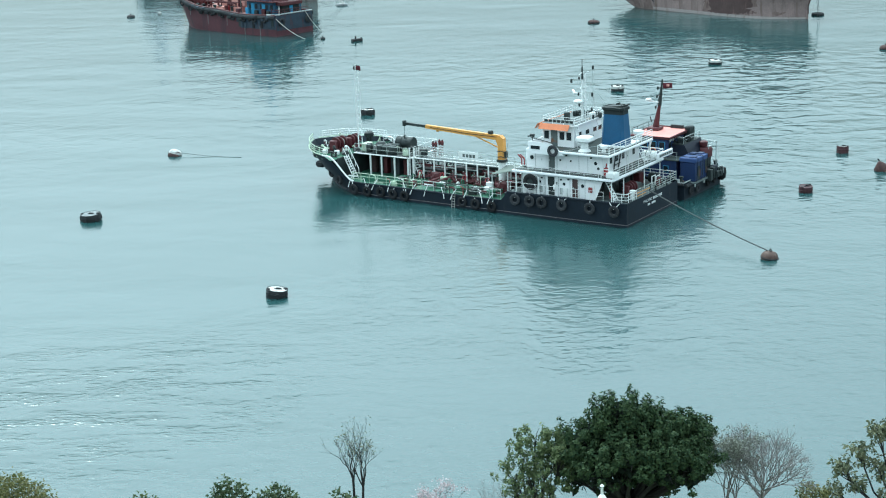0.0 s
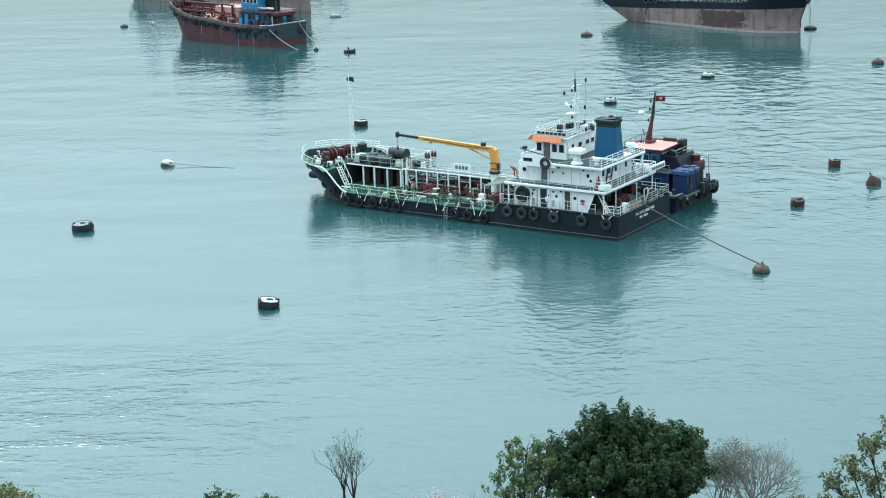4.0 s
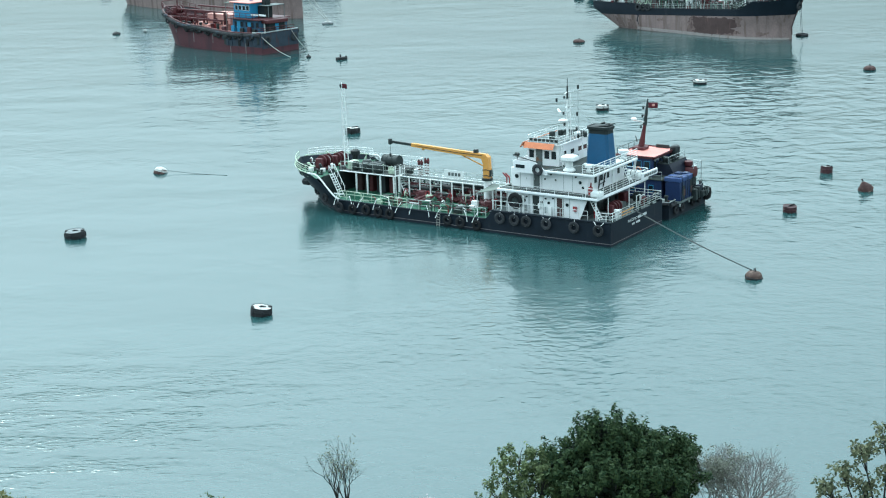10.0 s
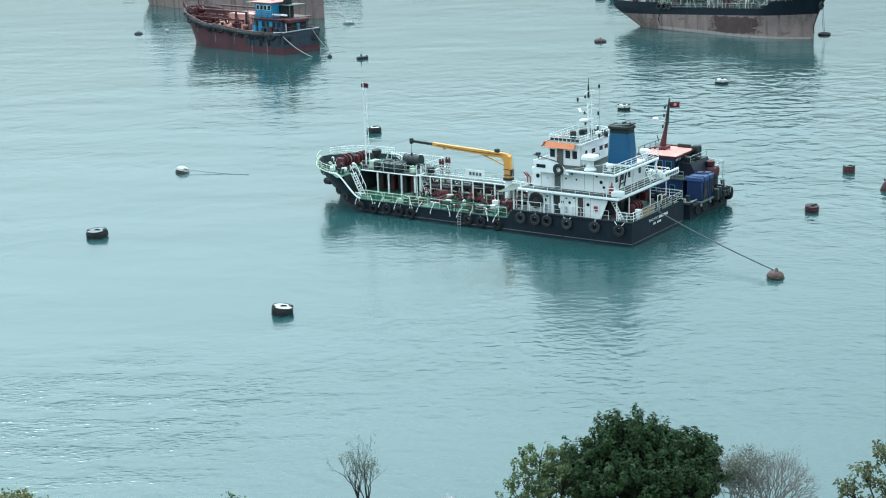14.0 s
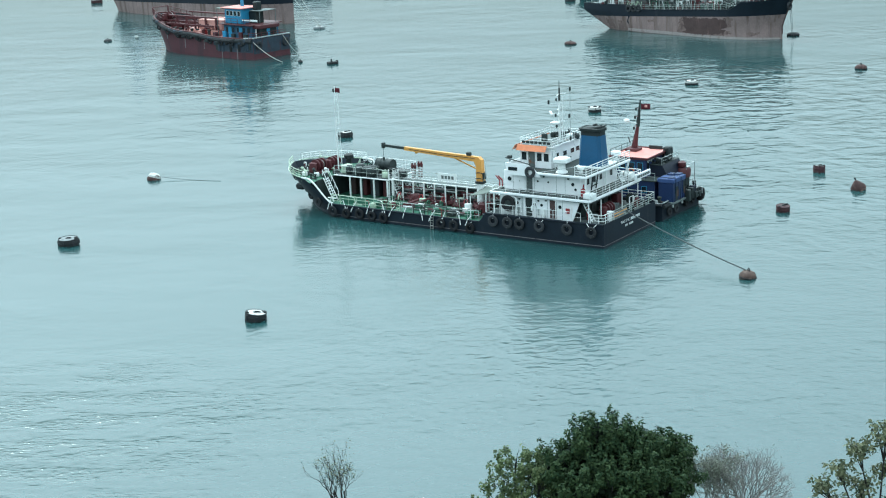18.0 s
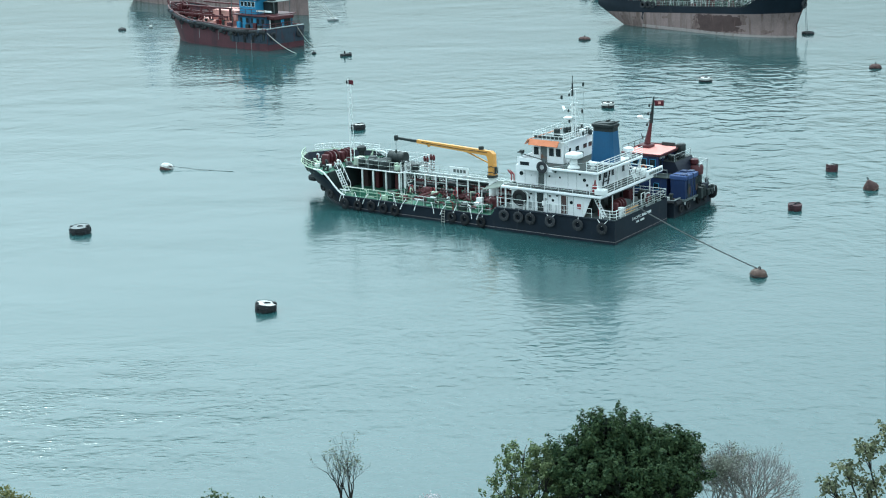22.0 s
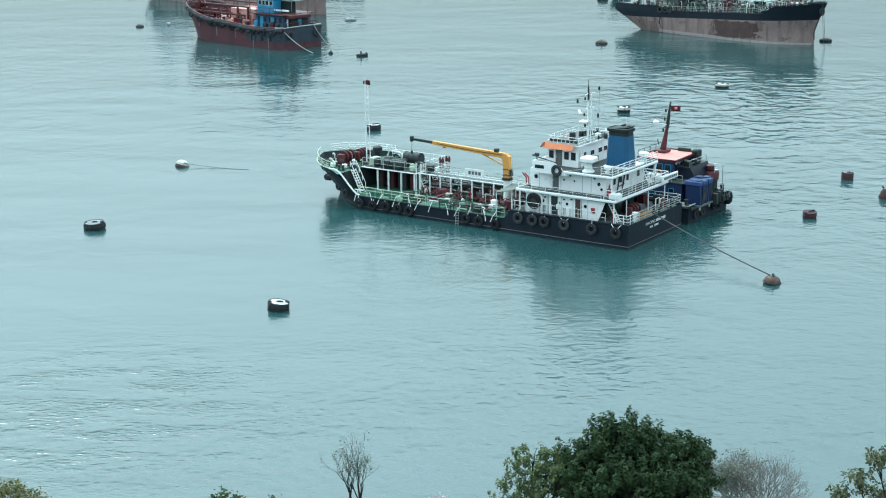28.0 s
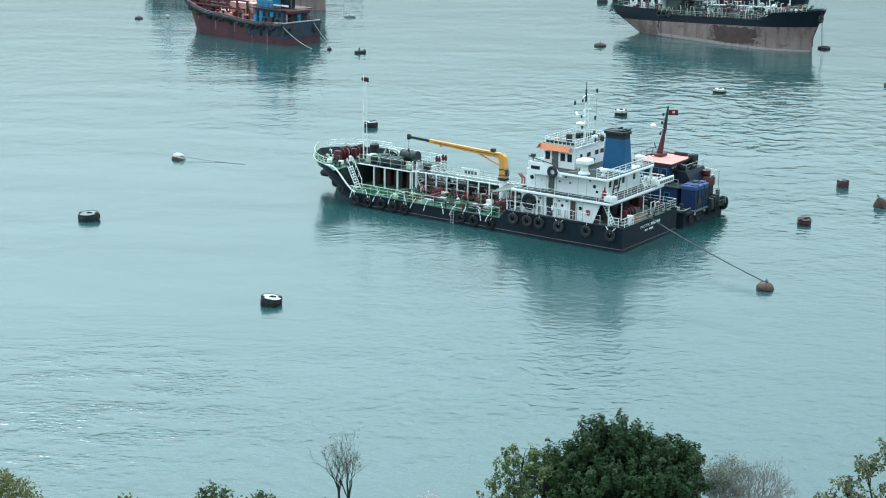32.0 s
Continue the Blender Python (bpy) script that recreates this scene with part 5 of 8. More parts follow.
    part("boom_head", Geo().box(tip.x - 0.1, tip.x + 0.25, cy - 0.2, cy + 0.2, tip.z - 0.3, tip.z + 0.3, 0.06), DARK, crane)
    part("hook_wire", Geo().tube([(tip.x + 0.1, cy, tip.z - 0.3), (tip.x + 0.1, cy, tip.z - 1.3)], 0.02, 4).box(tip.x, tip.x + 0.2, cy - 0.1, cy + 0.1, tip.z - 1.7, tip.z - 1.3, 0.04), DARK, crane)
    part("ram", Geo().cyl((cx + 0.35, cy, 5.7), (cx + 3.2, cy, 6.7), 0.08), YELLOW, crane, "yellow hydraulic ram")
    part("winch_motor", Geo().box(cx + 1.1, cx + 1.6, cy - 0.2, cy + 0.2, 7.02, 7.45, 0.06), DARK, crane)
    part("hose_loop", Geo().tube([(cx - 0.5, cy + 0.2, 7.1), (cx - 0.85, cy + 0.2, 6.3), (cx - 0.7, cy + 0.2, 5.0), (cx - 0.45, cy + 0.2, 4.5)], 0.03, 5), GALV, crane)
    for z in (4.75, 5.35):
        part("grab_rail", Geo().tube([(cx - 0.45, cy + 0.33, z), (cx - 0.1, cy + 0.36, z + 0.1), (cx + 0.4, cy + 0.33, z)], 0.045, 5), DARK, crane)
    part("valve_box", Geo().box(cx - 0.62, cx - 0.38, cy - 0.2, cy + 0.25, 4.7, 5.4, 0.04), DARK, crane, "dark control valves of the crane")
    part("boom_hose", Geo().tube([root + Vector((0.3, 0.23, 0.1)), root.lerp(tip, 0.3) + Vector((0, 0.23, -0.02)), root.lerp(tip, 0.72) + Vector((0, 0.22, 0.02))], 0.03, 5), DARK, crane)
    part("boom_lug", Geo().box(mid.x - 1.6, mid.x - 1.3, cy - 0.1, cy + 0.1, mid.z - 0.45, mid.z - 0.15, 0.03), YELLOW, crane)

    # raised store platform abaft the forecastle
    pf = part("store_platform", Geo().box(28.6, 36.1, -4.4, 1.4, 3.48, 3.58, 0.02), WHITE, ship, "white edged raised platform")
    part("platform_floor", Geo().box(28.75, 36.0, -4.3, 1.25, 3.582, 3.60, 0.004), DARK, pf)
    for x in (28.9, 30.7, 32.45, 33.95):
        part("pillar", Geo().box(x - 0.075, x + 0.075, 1.15, 1.35, 1.1, 3.42, 0.02), WHITE_CLEAN, ship, "white platform pillar")
        part("pillar", Geo().box(x - 0.09, x + 0.09, -4.3, -4.1, 1.1, 3.42, 0.02), WHITE_CLEAN, ship, "white platform pillar")
    for x0, x1, m in ((29.2, 29.8, CHARCOAL), (29.85, 30.5, RED_OXIDE), (31.0, 32.2, CHARCOAL), (32.7, 33.2, RED_OXIDE), (33.25, 33.8, CHARCOAL), (34.2, 35.0, BROWN_PANEL)):
        part("store_locker", Geo().box(x0, x1, -2.2, -0.1, 1.15, 2.95 if m is RED_OXIDE else 3.2, 0.06), m, ship)
    part("store_wall", Geo().box(29.2, 36.0, -2.9, -2.7, 1.1, 3.4, 0.02), DARK, ship)
    railing(ship, [(28.7, 1.3, 3.6), (36.0, 1.3, 3.6)], 1.0, 1.5, 2, RAIL_GREY, 0.024)
    railing(ship, [(28.7, 1.3, 3.6), (28.7, -4.3, 3.6), (36.0, -4.3, 3.6)], 1.0, 1.5, 2, WHITE_CLEAN, 0.02)
    ladder(ship, (27.4, 0.6, 1.15), (28.6, 0.6, 3.6), 0.7, (0, 1, 0), steps=9)
    ladder(ship, (27.6, -1.6, 1.15), (28.6, -1.6, 3.6), 0.7, (0, 1, 0), steps=9)
    ladder(ship, (34.4, 3.4, 1.15), (36.0, 3.0, 3.55), 0.8, (0, 1, 0), steps=9, label="white stair to the forecastle")
    railing(ship, [(34.4, 3.9, 1.6), (36.0, 3.5, 3.9)], 0.6, 1.0, 1, WHITE_CLEAN, 0.03)
    railing(ship, [(34.4, 2.9, 1.6), (36.0, 2.5, 3.9)], 0.6, 1.0, 1, WHITE_CLEAN, 0.03)
    tank = part("black_tank", Geo().cyl((30.0, -1.6, 4.55), (32.1, -1.6, 4.55), 0.66, n=20).box(30.3, 30.5, -2.2, -1.0, 3.6, 4.2).box(31.6, 31.8, -2.2, -1.0, 3.6, 4.2), DARK, ship, "black cylindrical tank lying on the platform")
    for x in (30.1, 30.75, 31.4, 32.0):
        part("tank_band", Geo().torus((x, -1.6, 4.55), (1, 0, 0), 0.66, 0.04, 20, 5), DARK, tank)
    for i, (x, y, w) in enumerate(((31.4, 0.5, 0.55), (32.3, 0.3, 0.6), (33.1, 0.6, 0.5), (31.9, -0.9, 0.6), (34.6, 0.4, 0.4), (33.9, -0.8, 0.6))):
        part("covered_drum", Geo().lathe([(w * 0.8, 0), (w, 0.15), (w, 0.75), (w * 0.7, 0.95)], 12, (x, y, 3.6)), DARK, ship, "dark covered drum")
    part("mint_box", Geo().box(34.8, 35.6, -0.6, 0.6, 3.6, 4.5, 0.05), MINT, ship, "pale green vent box")

    # forecastle: winches, bitts, rail, flag mast
    winch(ship, 38.4, 1.0, 3.5, 1.1)
    winch(ship, 38.2, -1.5, 3.5, 1.0)
    # small gear crowding the forecastle and the platform
    rnd = random.Random(15)
    for i in range(34):
        x, y = rnd.uniform(36.3, 40.8), rnd.uniform(-2.4, 3.0)
        if abs(x - 38.2) < 1.0 and -3.0 < y < 2.2:
            x += 1.7
        m = rnd.choice((DARK, DARK, SOOT, MINT, WHITE_CLEAN, RED_OXIDE))
        h = rnd.uniform(0.35, 1.1)
        if i % 3 == 0:
            part("air_pipe", Geo().tube([(x, y, 3.5), (x, y, 3.6 + h), (x + 0.15, y, 3.7 + h), (x + 0.3, y, 3.55 + h)], 0.07, 7), m, ship)
        elif i % 3 == 1:
            part("deck_fitting", Geo().lathe([(0.2, 0), (0.2, 0.1), (0.11, 0.15), (0.11, h * 0.7), (0.2, h * 0.75), (0.14, h * 0.9)], 9, (x, y, 3.5)), m, ship)
        else:
            part("rope_pile", Geo().torus((x, y, 3.62), (0, 0, 1), 0.34, 0.13, 14, 6).torus((x + 0.04, y, 3.8), (0, 0, 1), 0.28, 0.11, 14, 6), ROPE_GREY if i % 2 else DARK, ship)
    for i in range(16):
        x, y = rnd.uniform(29.2, 35.7), rnd.uniform(-3.9, 1.0)
        m = rnd.choice((DARK, SOOT, GREY_DECK, DARK, MINT))
        h = rnd.uniform(0.4, 0.95)
        if i % 2:
            part("platform_gear", Geo().box(x - 0.3, x + 0.3, y - 0.25, y + 0.25, 3.6, 3.6 + h * 0.7, 0.06).cyl((x, y, 3.6 + h * 0.6), (x, y, 3.65 + h), 0.10, n=8), m, ship)
        else:
            part("platform_gear", Geo().tube([(x - 0.35, y, 3.6), (x - 0.35, y, 3.6 + h), (x + 0.35, y, 3.6 + h), (x + 0.35, y, 3.6)], 0.05, 6), m, ship)
    # inner frames of the platform and its ladder bay
    for x in (28.2, 28.75):
        part("ladder_bay_post", Geo().cyl((x, 1.1, 1.1), (x, 1.1, 4.7), 0.06, n=7), WHITE_CLEAN, ship)
        part("ladder_bay_post", Geo().cyl((x, 0.1, 1.1), (x, 0.1, 4.7), 0.05, n=7), WHITE_CLEAN, ship)
    part("bay_top", Geo().tube([(28.2, 1.1, 4.7), (28.75, 1.1, 4.7), (28.75, 0.1, 4.7), (28.2, 0.1, 4.7), (28.2, 1.1, 4.7)], 0.05, 6), DARK, ship)
    part("bay_locker", Geo().box(27.6, 28.5, -0.9, -0.1, 3.6, 4.25, 0.06), SOOT, ship, "black locker at the platform's head")
    part("mushroom_vent", Geo().lathe([(0.35, 0), (0.35, 1.1), (0.55, 1.2), (0.55, 1.6), (0.3, 1.75)], 14, (36.6, -2.3, 3.5)), SOOT, ship, "blackened mushroom vent")
    for x, y in ((39.8, 1.3), (39.6, -1.6), (37.0, 3.9), (40.8, 0.0)):
        bollard(ship, x, y, 3.5, DARK)
    for x, y, m in ((39.2, 2.3, MINT), (40.2, 1.0, WHITE_CLEAN), (37.3, 2.9, WHITE_CLEAN), (36.7, 1.9, MINT), (38.8, 3.1, WHITE_CLEAN)):
        part("fairlead", Geo().box(x - 0.3, x + 0.3, y - 0.2, y + 0.2, 3.5, 4.0, 0.08), m, ship)
    for s in (1, -1):
        railing(ship, [(p[0], p[1], p[2]) for p in H.edge(36.6, 42.2, s, 0.0, 0.12, 8)], 0.75, 1.2, 3, MINT if s > 0 else WHITE_CLEAN, 0.03)
        for x in (37.4, 38.6, 39.8, 40.9):
            h = H.half(x, 3.9)
            part("bulwark_stay", Geo().prism([(0, 3.5), (0, 4.05), (0.5, 3.5)], x - 0.03, x + 0.03, "x"), MINT, ship).matrix_basis = Matrix.Translation((0, s * (h - 0.15), 0)) @ Matrix.Diagonal((1, -s, 1, 1))
    fm = part("flag_mast", Geo().cyl((36.4, 0.0, 3.5), (36.4, 0.0, 13.2), 0.075, 0.05, 8).cyl((35.95, -0.1, 3.6), (36.1, -0.05, 12.4), 0.04, n=6), WHITE_CLEAN, ship, "thin white flag mast")
    for k in range(12):
        part("mast_rung", Geo().cyl((35.98, -0.08, 4.6 + 0.65 * k), (36.4, 0.0, 4.6 + 0.65 * k), 0.015, n=5), WHITE_CLEAN, fm)
    part("mast_lamp", Geo().lathe([(0.06, 0), (0.12, 0.08), (0.12, 0.35), (0.05, 0.42)], 10, (36.55, 0.0, 12.6)), DARK, fm)
    flag = Geo()
    fv = [(36.36 - 0.10 * i, -0.03 - 0.05 * i + 0.06 * math.sin(1.6 * i + 0.4 * j), 13.1 - 0.17 * j - 0.02 * i) for i in range(6) for j in range(4)]
    flag.add(fv, [(i * 4 + j, (i + 1) * 4 + j, (i + 1) * 4 + j + 1, i * 4 + j + 1) for i in range(5) for j in range(3)])
    fl = part("flag", flag, FLAG_RED, ship, "small red flag")
    fl.modifiers.new("thickness", "SOLIDIFY").thickness = 0.01
    return ship


tanker = bunker_tanker()


# ---- the tug lashed alongside
def tug_pose():
    return pose(16.547 + 0.83389 * 0.2 + 0.55194 * 17.4, 151.0 - 0.55194 * 0.2 + 0.83389 * 17.4, 0, 0, 0, 146.5)


def harbour_tug():
    tug = thing("harbour_tug", tug_pose(), "old blue tug with faded red roof, lashed beside the tanker", "tug boat")
    H = Hull(18.0, 9.8, 1.2, [(0, 1.85), (3, 1.7), (9, 1.6), (19.5, 2.9)], full=0.55, power=2.2, stern=0.07, flare=0.4, keel=-1.0)
    part("hull", H.band(0.2, None, 4, 60), BLACK, tug, "black hull")
    part("hull_bottom", H.band(-1.0, 0.2, 2, 50), BLACK, tug)
    part("deck", H.deck(0.05, 18.6, 1.3, 0.06), GREY_DECK, tug, "grey deck")
    for s in (1, -1):
        part("fender_bar", Geo().tube(H.edge(0.0, 18.6, s, -0.12, -0.10, 24), 0.16, 7), RUBBER, tug, "black rubber fender bar")
        part("cap_rail", Geo().tube(H.edge(0.0, 18.6, s, 0.03, 0.03, 24), 0.05, 6), GALV, tug, "worn grey cap rail")
    part("stern_fender", Geo().tube([(-0.1, -4.4, 1.5), (-0.2, -2.2, 1.55), (-0.22, 0, 1.57), (-0.2, 2.2, 1.55), (-0.1, 4.4, 1.5)], 0.22, 8), RUBBER, tug, "black rubber stern fender")
    # heavy rounded fender on the starboard quarter, tyres along the stern
    part("quarter_fender", Geo().lathe([(0.25, -0.8), (0.5, -0.55), (0.58, 0.0), (0.5, 0.5), (0.2, 0.7)], 14, (-0.15, -4.5, 1.2)), RUBBER_DARK, tug, "heavy black quarter fender")
    for y in (-4.3, 0.9, 4.3):
        part("stern_bitt", Geo().lathe([(0.16, 0), (0.16, 0.5), (0.24, 0.54), (0.24, 0.66), (0.1, 0.7)], 12, (0.45, y, 1.85)), DARK, tug, "dark stern bitt")
    for y in (-2.6, -1.0):
        tyre(tug, (-0.2, y, 0.95), 0.55, (1, 0.1, 0), material=RUBBER_DARK)
    for x in (0.9, 2.4, 4.2, 6.0):
        tyre(tug, (x, -H.half(x, 1.0) - 0.15, 0.95), 0.55)
    for y in (3.2, 1.6):
        tyre(tug, (-0.2, y, 0.8), 0.5, (1, 0, 0))
    early = set(tug.children)
    # deckhouse and wheelhouse
    dh = part("deckhouse", Geo().box(3.0, 11.5, -2.9, 2.9, 1.3, 3.75, 0.06), NAVY, tug, "dark blue deckhouse")
    for x in (4.2, 6.4, 8.6):
        window(dh, x - 0.25, x + 0.25, 2.5, 3.1, 2.9, frame_material=SKY_BLUE)
    door(dh, 5.3, 1.4, 2.9, material=NAVY)
    part("deckhouse_top", Geo().box(2.7, 11.7, -3.1, 3.1, 3.75, 3.86, 0.02), DECK_DARK, dh)
    wh = part("wheelhouse", Geo().box(4.4, 8.2, -2.7, 2.2, 3.86, 5.85, 0.06), NAVY, tug, "blue wheelhouse")
    for x in (5.0, 6.0, 7.0, 7.8):
        window(wh, x - 0.3, x + 0.3, 4.75, 5.45, 2.2, frame_material=SKY_BLUE)
    for y in (1.6, 0.4, -0.9, -2.0):
        window(wh, y - 0.3, y + 0.3, 4.75, 5.45, 4.4, -1, "x", frame_material=NAVY)
    roof = part("roof", Geo().box(4.0, 8.5, -3.0, 2.5, 5.82, 6.0, 0.03), RED_OXIDE, tug, "dark red edged wheelhouse roof")
    part("roof_top", Geo().box(4.1, 8.4, -2.9, 2.4, 6.0, 6.03, 0.01), PINK_ROOF, roof, "faded red roof top")
    part("roof_edge", Geo().tube([(4.0, -3.0, 6.08), (4.0, 2.5, 6.02), (8.5, 2.5, 6.02), (8.5, -3.0, 6.08), (4.0, -3.0, 6.08)], 0.09), RED_OXIDE, roof)
    part("roof_bench", Geo().box(4.8, 6.3, -2.9, -2.6, 6.02, 6.4, 0.03), DARK, roof, "dark box on the roof edge")
    for y in (1.9, 1.2, 0.2):
        part("roof_lamp", Geo().lathe([(0.06, 0), (0.12, 0.1), (0.12, 0.3)], 8, (4.2, y, 5.5)), GALV, roof)
    # mast: broad dark red foot, tapering, raked aft
    mast = part("mast", Geo().tube([(7.4, -1.2, 6.0), (7.2, -1.2, 7.2), (6.95, -1.2, 8.6), (6.6, -1.2, 11.5)], 0.40, 8, 0.06), RED_OXIDE, tug, "dark red raked mast")
    part("mast_top", Geo().tube([(6.93, -1.2, 8.7), (6.6, -1.2, 11.55)], 0.24, 8, 0.08), DARK, mast, "blackened upper mast")
    part("mast_step", Geo().box(6.7, 8.1, -1.8, -0.4, 6.02, 6.35, 0.08), RED_OXIDE, mast)
    for z, r in ((8.8, 0.75), (9.8, 0.6), (10.7, 0.5)):
        part("yard", Geo().tube([(6.95 - (z - 8.6) * 0.12, -1.2 - r * 0.4, z), (6.95 - (z - 8.6) * 0.12, -1.2 + r, z + 0.04)], 0.04), RED_OXIDE, mast)
    part("lamp_arm", Geo().tube([(6.8, -1.2, 9.0), (7.4, -0.4, 9.25), (7.75, -0.1, 9.3)], 0.05), WHITE_CLEAN, mast)
    part("radar_dome", Geo().lathe([(0.1, 0), (0.32, 0.06), (0.34, 0.2), (0.2, 0.32)], 12, (7.7, -0.1, 9.3)), WHITE_CLEAN, mast, "white radar dome")
    for z in (8.3, 9.5, 10.4):
        part("mast_lamp", Geo().lathe([(0.06, 0), (0.11, 0.06), (0.11, 0.3), (0.06, 0.34)], 8, (7.05 - (z - 8.6) * 0.12 + 0.25, -1.1, z)), DARK, mast)
    part("mast_foot_lamp", Geo().cyl((7.6, -0.7, 6.9), (7.6, -0.3, 7.6), 0.05), DARK, mast)
    fl = Geo()
    fl.add([(6.55 - 0.16 * i, -1.22 - 0.14 * i + 0.04 * math.sin(1.5 * i), 11.15 - 0.2 * j - 0.01 * i) for i in range(6) for j in range(4)],
           [(i * 4 + j, (i + 1) * 4 + j, (i + 1) * 4 + j + 1, i * 4 + j + 1) for i in range(5) for j in range(3)])
    flag = part("flag", fl, FLAG_RED, tug, "red flag with a pale patch")
    flag.modifiers.new("thickness", "SOLIDIFY").thickness = 0.012
    emblem = Geo().box(5.98, 6.32, -1.62, -1.46, 10.74, 10.98, 0.02)
    part("flag_patch", emblem, PALE_PINK, flag, "pale patch on the flag")
    railing(tug, [(8.4, 2.4, 6.02), (8.4, -2.9, 6.02)], 0.7, 1.3, 2, DARK, 0.025)
    # casing, exhausts, rail
    cs = part("engine_casing", Geo().prism([(2.5, 1.3), (4.7, 1.3), (4.7, 5.1), (3.0, 5.1), (2.5, 4.2)], -3.2, 1.0, "y"), CASING, tug, "sooty blue-black engine casing")
    part("casing_cap", Geo().box(3.0, 4.75, -3.3, 1.1, 5.1, 5.18, 0.02), DARK, cs)
    for x, y, h in ((3.9, -2.3, 6.5), (3.5, -1.2, 5.6)):
        part("exhaust", Geo().box(x - 0.42, x + 0.42, y - 0.5, y + 0.5, 5.18, h, 0.14), SOOT, tug, "black exhaust casing")
    railing(tug, [(3.1, -3.1, 5.18), (3.1, 0.9, 5.18)], 0.7, 1.2, 2, GALV, 0.022)
    # blue store box on the port quarter, on a steel frame
    box = part("store_box", Geo().box(0.75, 2.45, 0.2, 3.1, 1.75, 3.75, 0.05), NAVY, tug, "blue steel store box")
    part("store_box_lid", Geo().box(0.62, 2.55, 0.1, 3.2, 3.75, 4.25, 0.08), BLUE_TOP, box, "brighter faded blue lid")
    for y in (2.6, 1.7, 0.8):
        part("rib", Geo().box(0.70, 0.76, y - 0.05, y + 0.05, 1.8, 3.7, 0.01), NAVY, box)
    for x, y in ((1.1, 2.2), (1.1, 0.4)):
        part("rust_plate", Geo().box(0.715, 0.745, y - 0.4, y + 0.1, 2.2, 2.9, 0.01), RUST_PATCH, box)
    for x, y, h in ((1.2, 2.6, 0.36), (1.9, 1.1, 0.42), (1.3, 0.6, 0.38)):
        part("lid_gear", Geo().box(x - 0.35, x + 0.3, y - 0.4, y + 0.4, 4.0, 4.0 + h, 0.05), NAVY if y > 0.5 else DARK, box)
    for y in (2.9, 1.6, 0.4):
        part("lashing_bar", Geo().tube([(0.66, y, 1.75), (0.64, y - 0.2, 3.0), (0.58, y - 0.1, 4.27), (2.5, y - 0.1, 4.28)], 0.035, 5), SOOT, box)
    for y0, y1, z0, z1 in ((1.9, 2.55, 1.85, 3.3), (0.25, 0.7, 2.3, 3.6)):
        part("stain_plate", Geo().box(0.716, 0.744, y0, y1, z0, z1, 0.01), SOOT, box, "sooty plate of the box")
    rnd = random.Random(9)
    for i in range(18):
        x, y = rnd.uniform(0.4, 2.9), rnd.uniform(-3.0, -1.0)
        h = rnd.uniform(0.3, 0.9)
        m = rnd.choice((DARK, SOOT, DARK, GREY_DECK, RUST_PATCH))
        if i % 2:
            part("deck_gear", Geo().box(x - 0.25, x + 0.25, y - 0.3, y + 0.3, 1.3, 1.3 + h, 0.05), m, tug)
        else:
            part("deck_pipe", Geo().tube([(x, y, 1.3), (x, y, 1.6 + h), (x + 0.3, y - 0.1, 1.7 + h)], 0.06, 6), m, tug)
    for x, y in ((3.2, -0.4), (3.8, 0.5), (3.3, 0.7), (4.3, -2.6)):
        part("casing_gear", Geo().lathe([(0.2, 0), (0.2, 0.35), (0.3, 0.4), (0.28, 0.6), (0.1, 0.7)], 10, (x, y, 5.18)), SOOT, cs)
    part("box_frame", Geo().box(0.6, 2.6, -1.7, 3.3, 1.55, 1.75, 0.03), GREY_DECK, tug, "grey steel platform")
    for x, y in ((0.7, 3.2), (2.5, 3.2), (0.7, -1.6), (0.7, 1.0)):
        part("frame_leg", Geo().box(x - 0.08, x + 0.08, y - 0.08, y + 0.08, 1.25, 1.6, 0.02), GALV, tug)
    part("winch_stand", Geo().box(1.8, 2.8, -3.3, -2.1, 1.3, 3.2, 0.06), SOOT, tug, "blackened winch stand")
    rb = part("red_winch_house", Geo().lathe([(0.55, 3.2), (0.8, 3.3), (0.85, 4.1), (0.7, 4.3)], 16, (2.3, -2.7, 0)), RED_OXIDE, tug, "dark red winch drum")
    part("pale_top", Geo().box(1.7, 2.5, -3.3, -2.5, 4.3, 4.4, 0.03), GALV, rb)
    part("red_tank", Geo().lathe([(0.4, 0), (0.45, 0.1), (0.45, 0.5), (0.2, 0.62)], 14, (2.3, -2.4, 4.4)), RED_OXIDE, rb)
    part("tow_hook", Geo().torus((1.5, -2.0, 1.9), (0, 1, 0), 0.4, 0.12), DARK, tug)
    part("coiled_rope", Geo().torus((1.0, -2.5, 1.45), (0, 0, 1), 0.6, 0.16).torus((1.05, -2.5, 1.7), (0, 0, 1), 0.5, 0.14), ROPE_DARK, tug, "coil of dark rope")
    for x, y in ((0.5, -2.6), (0.5, -0.6), (0.5, -3.1)):
        part("stern_post", Geo().cyl((x, y, 1.3), (x, y, 2.2), 0.12, n=10), DARK, tug)
    railing(tug, [(0.3, -3.2, 1.5), (4.0, -3.75, 1.5)], 0.7, 1.3, 2, GALV, 0.03)
    railing(tug, [(2.9, 3.0, 3.86), (11.5, 3.0, 3.86)], 0.8, 1.3, 2, GALV, 0.02)
    for y in (1.7, 1.2, 0.7, 0.2):
        part("eave_lamp", Geo().box(4.32, 4.4, y - 0.09, y + 0.09, 5.55, 5.75, 0.02), WHITE_CLEAN, wh, "small pale lamp under the eave")
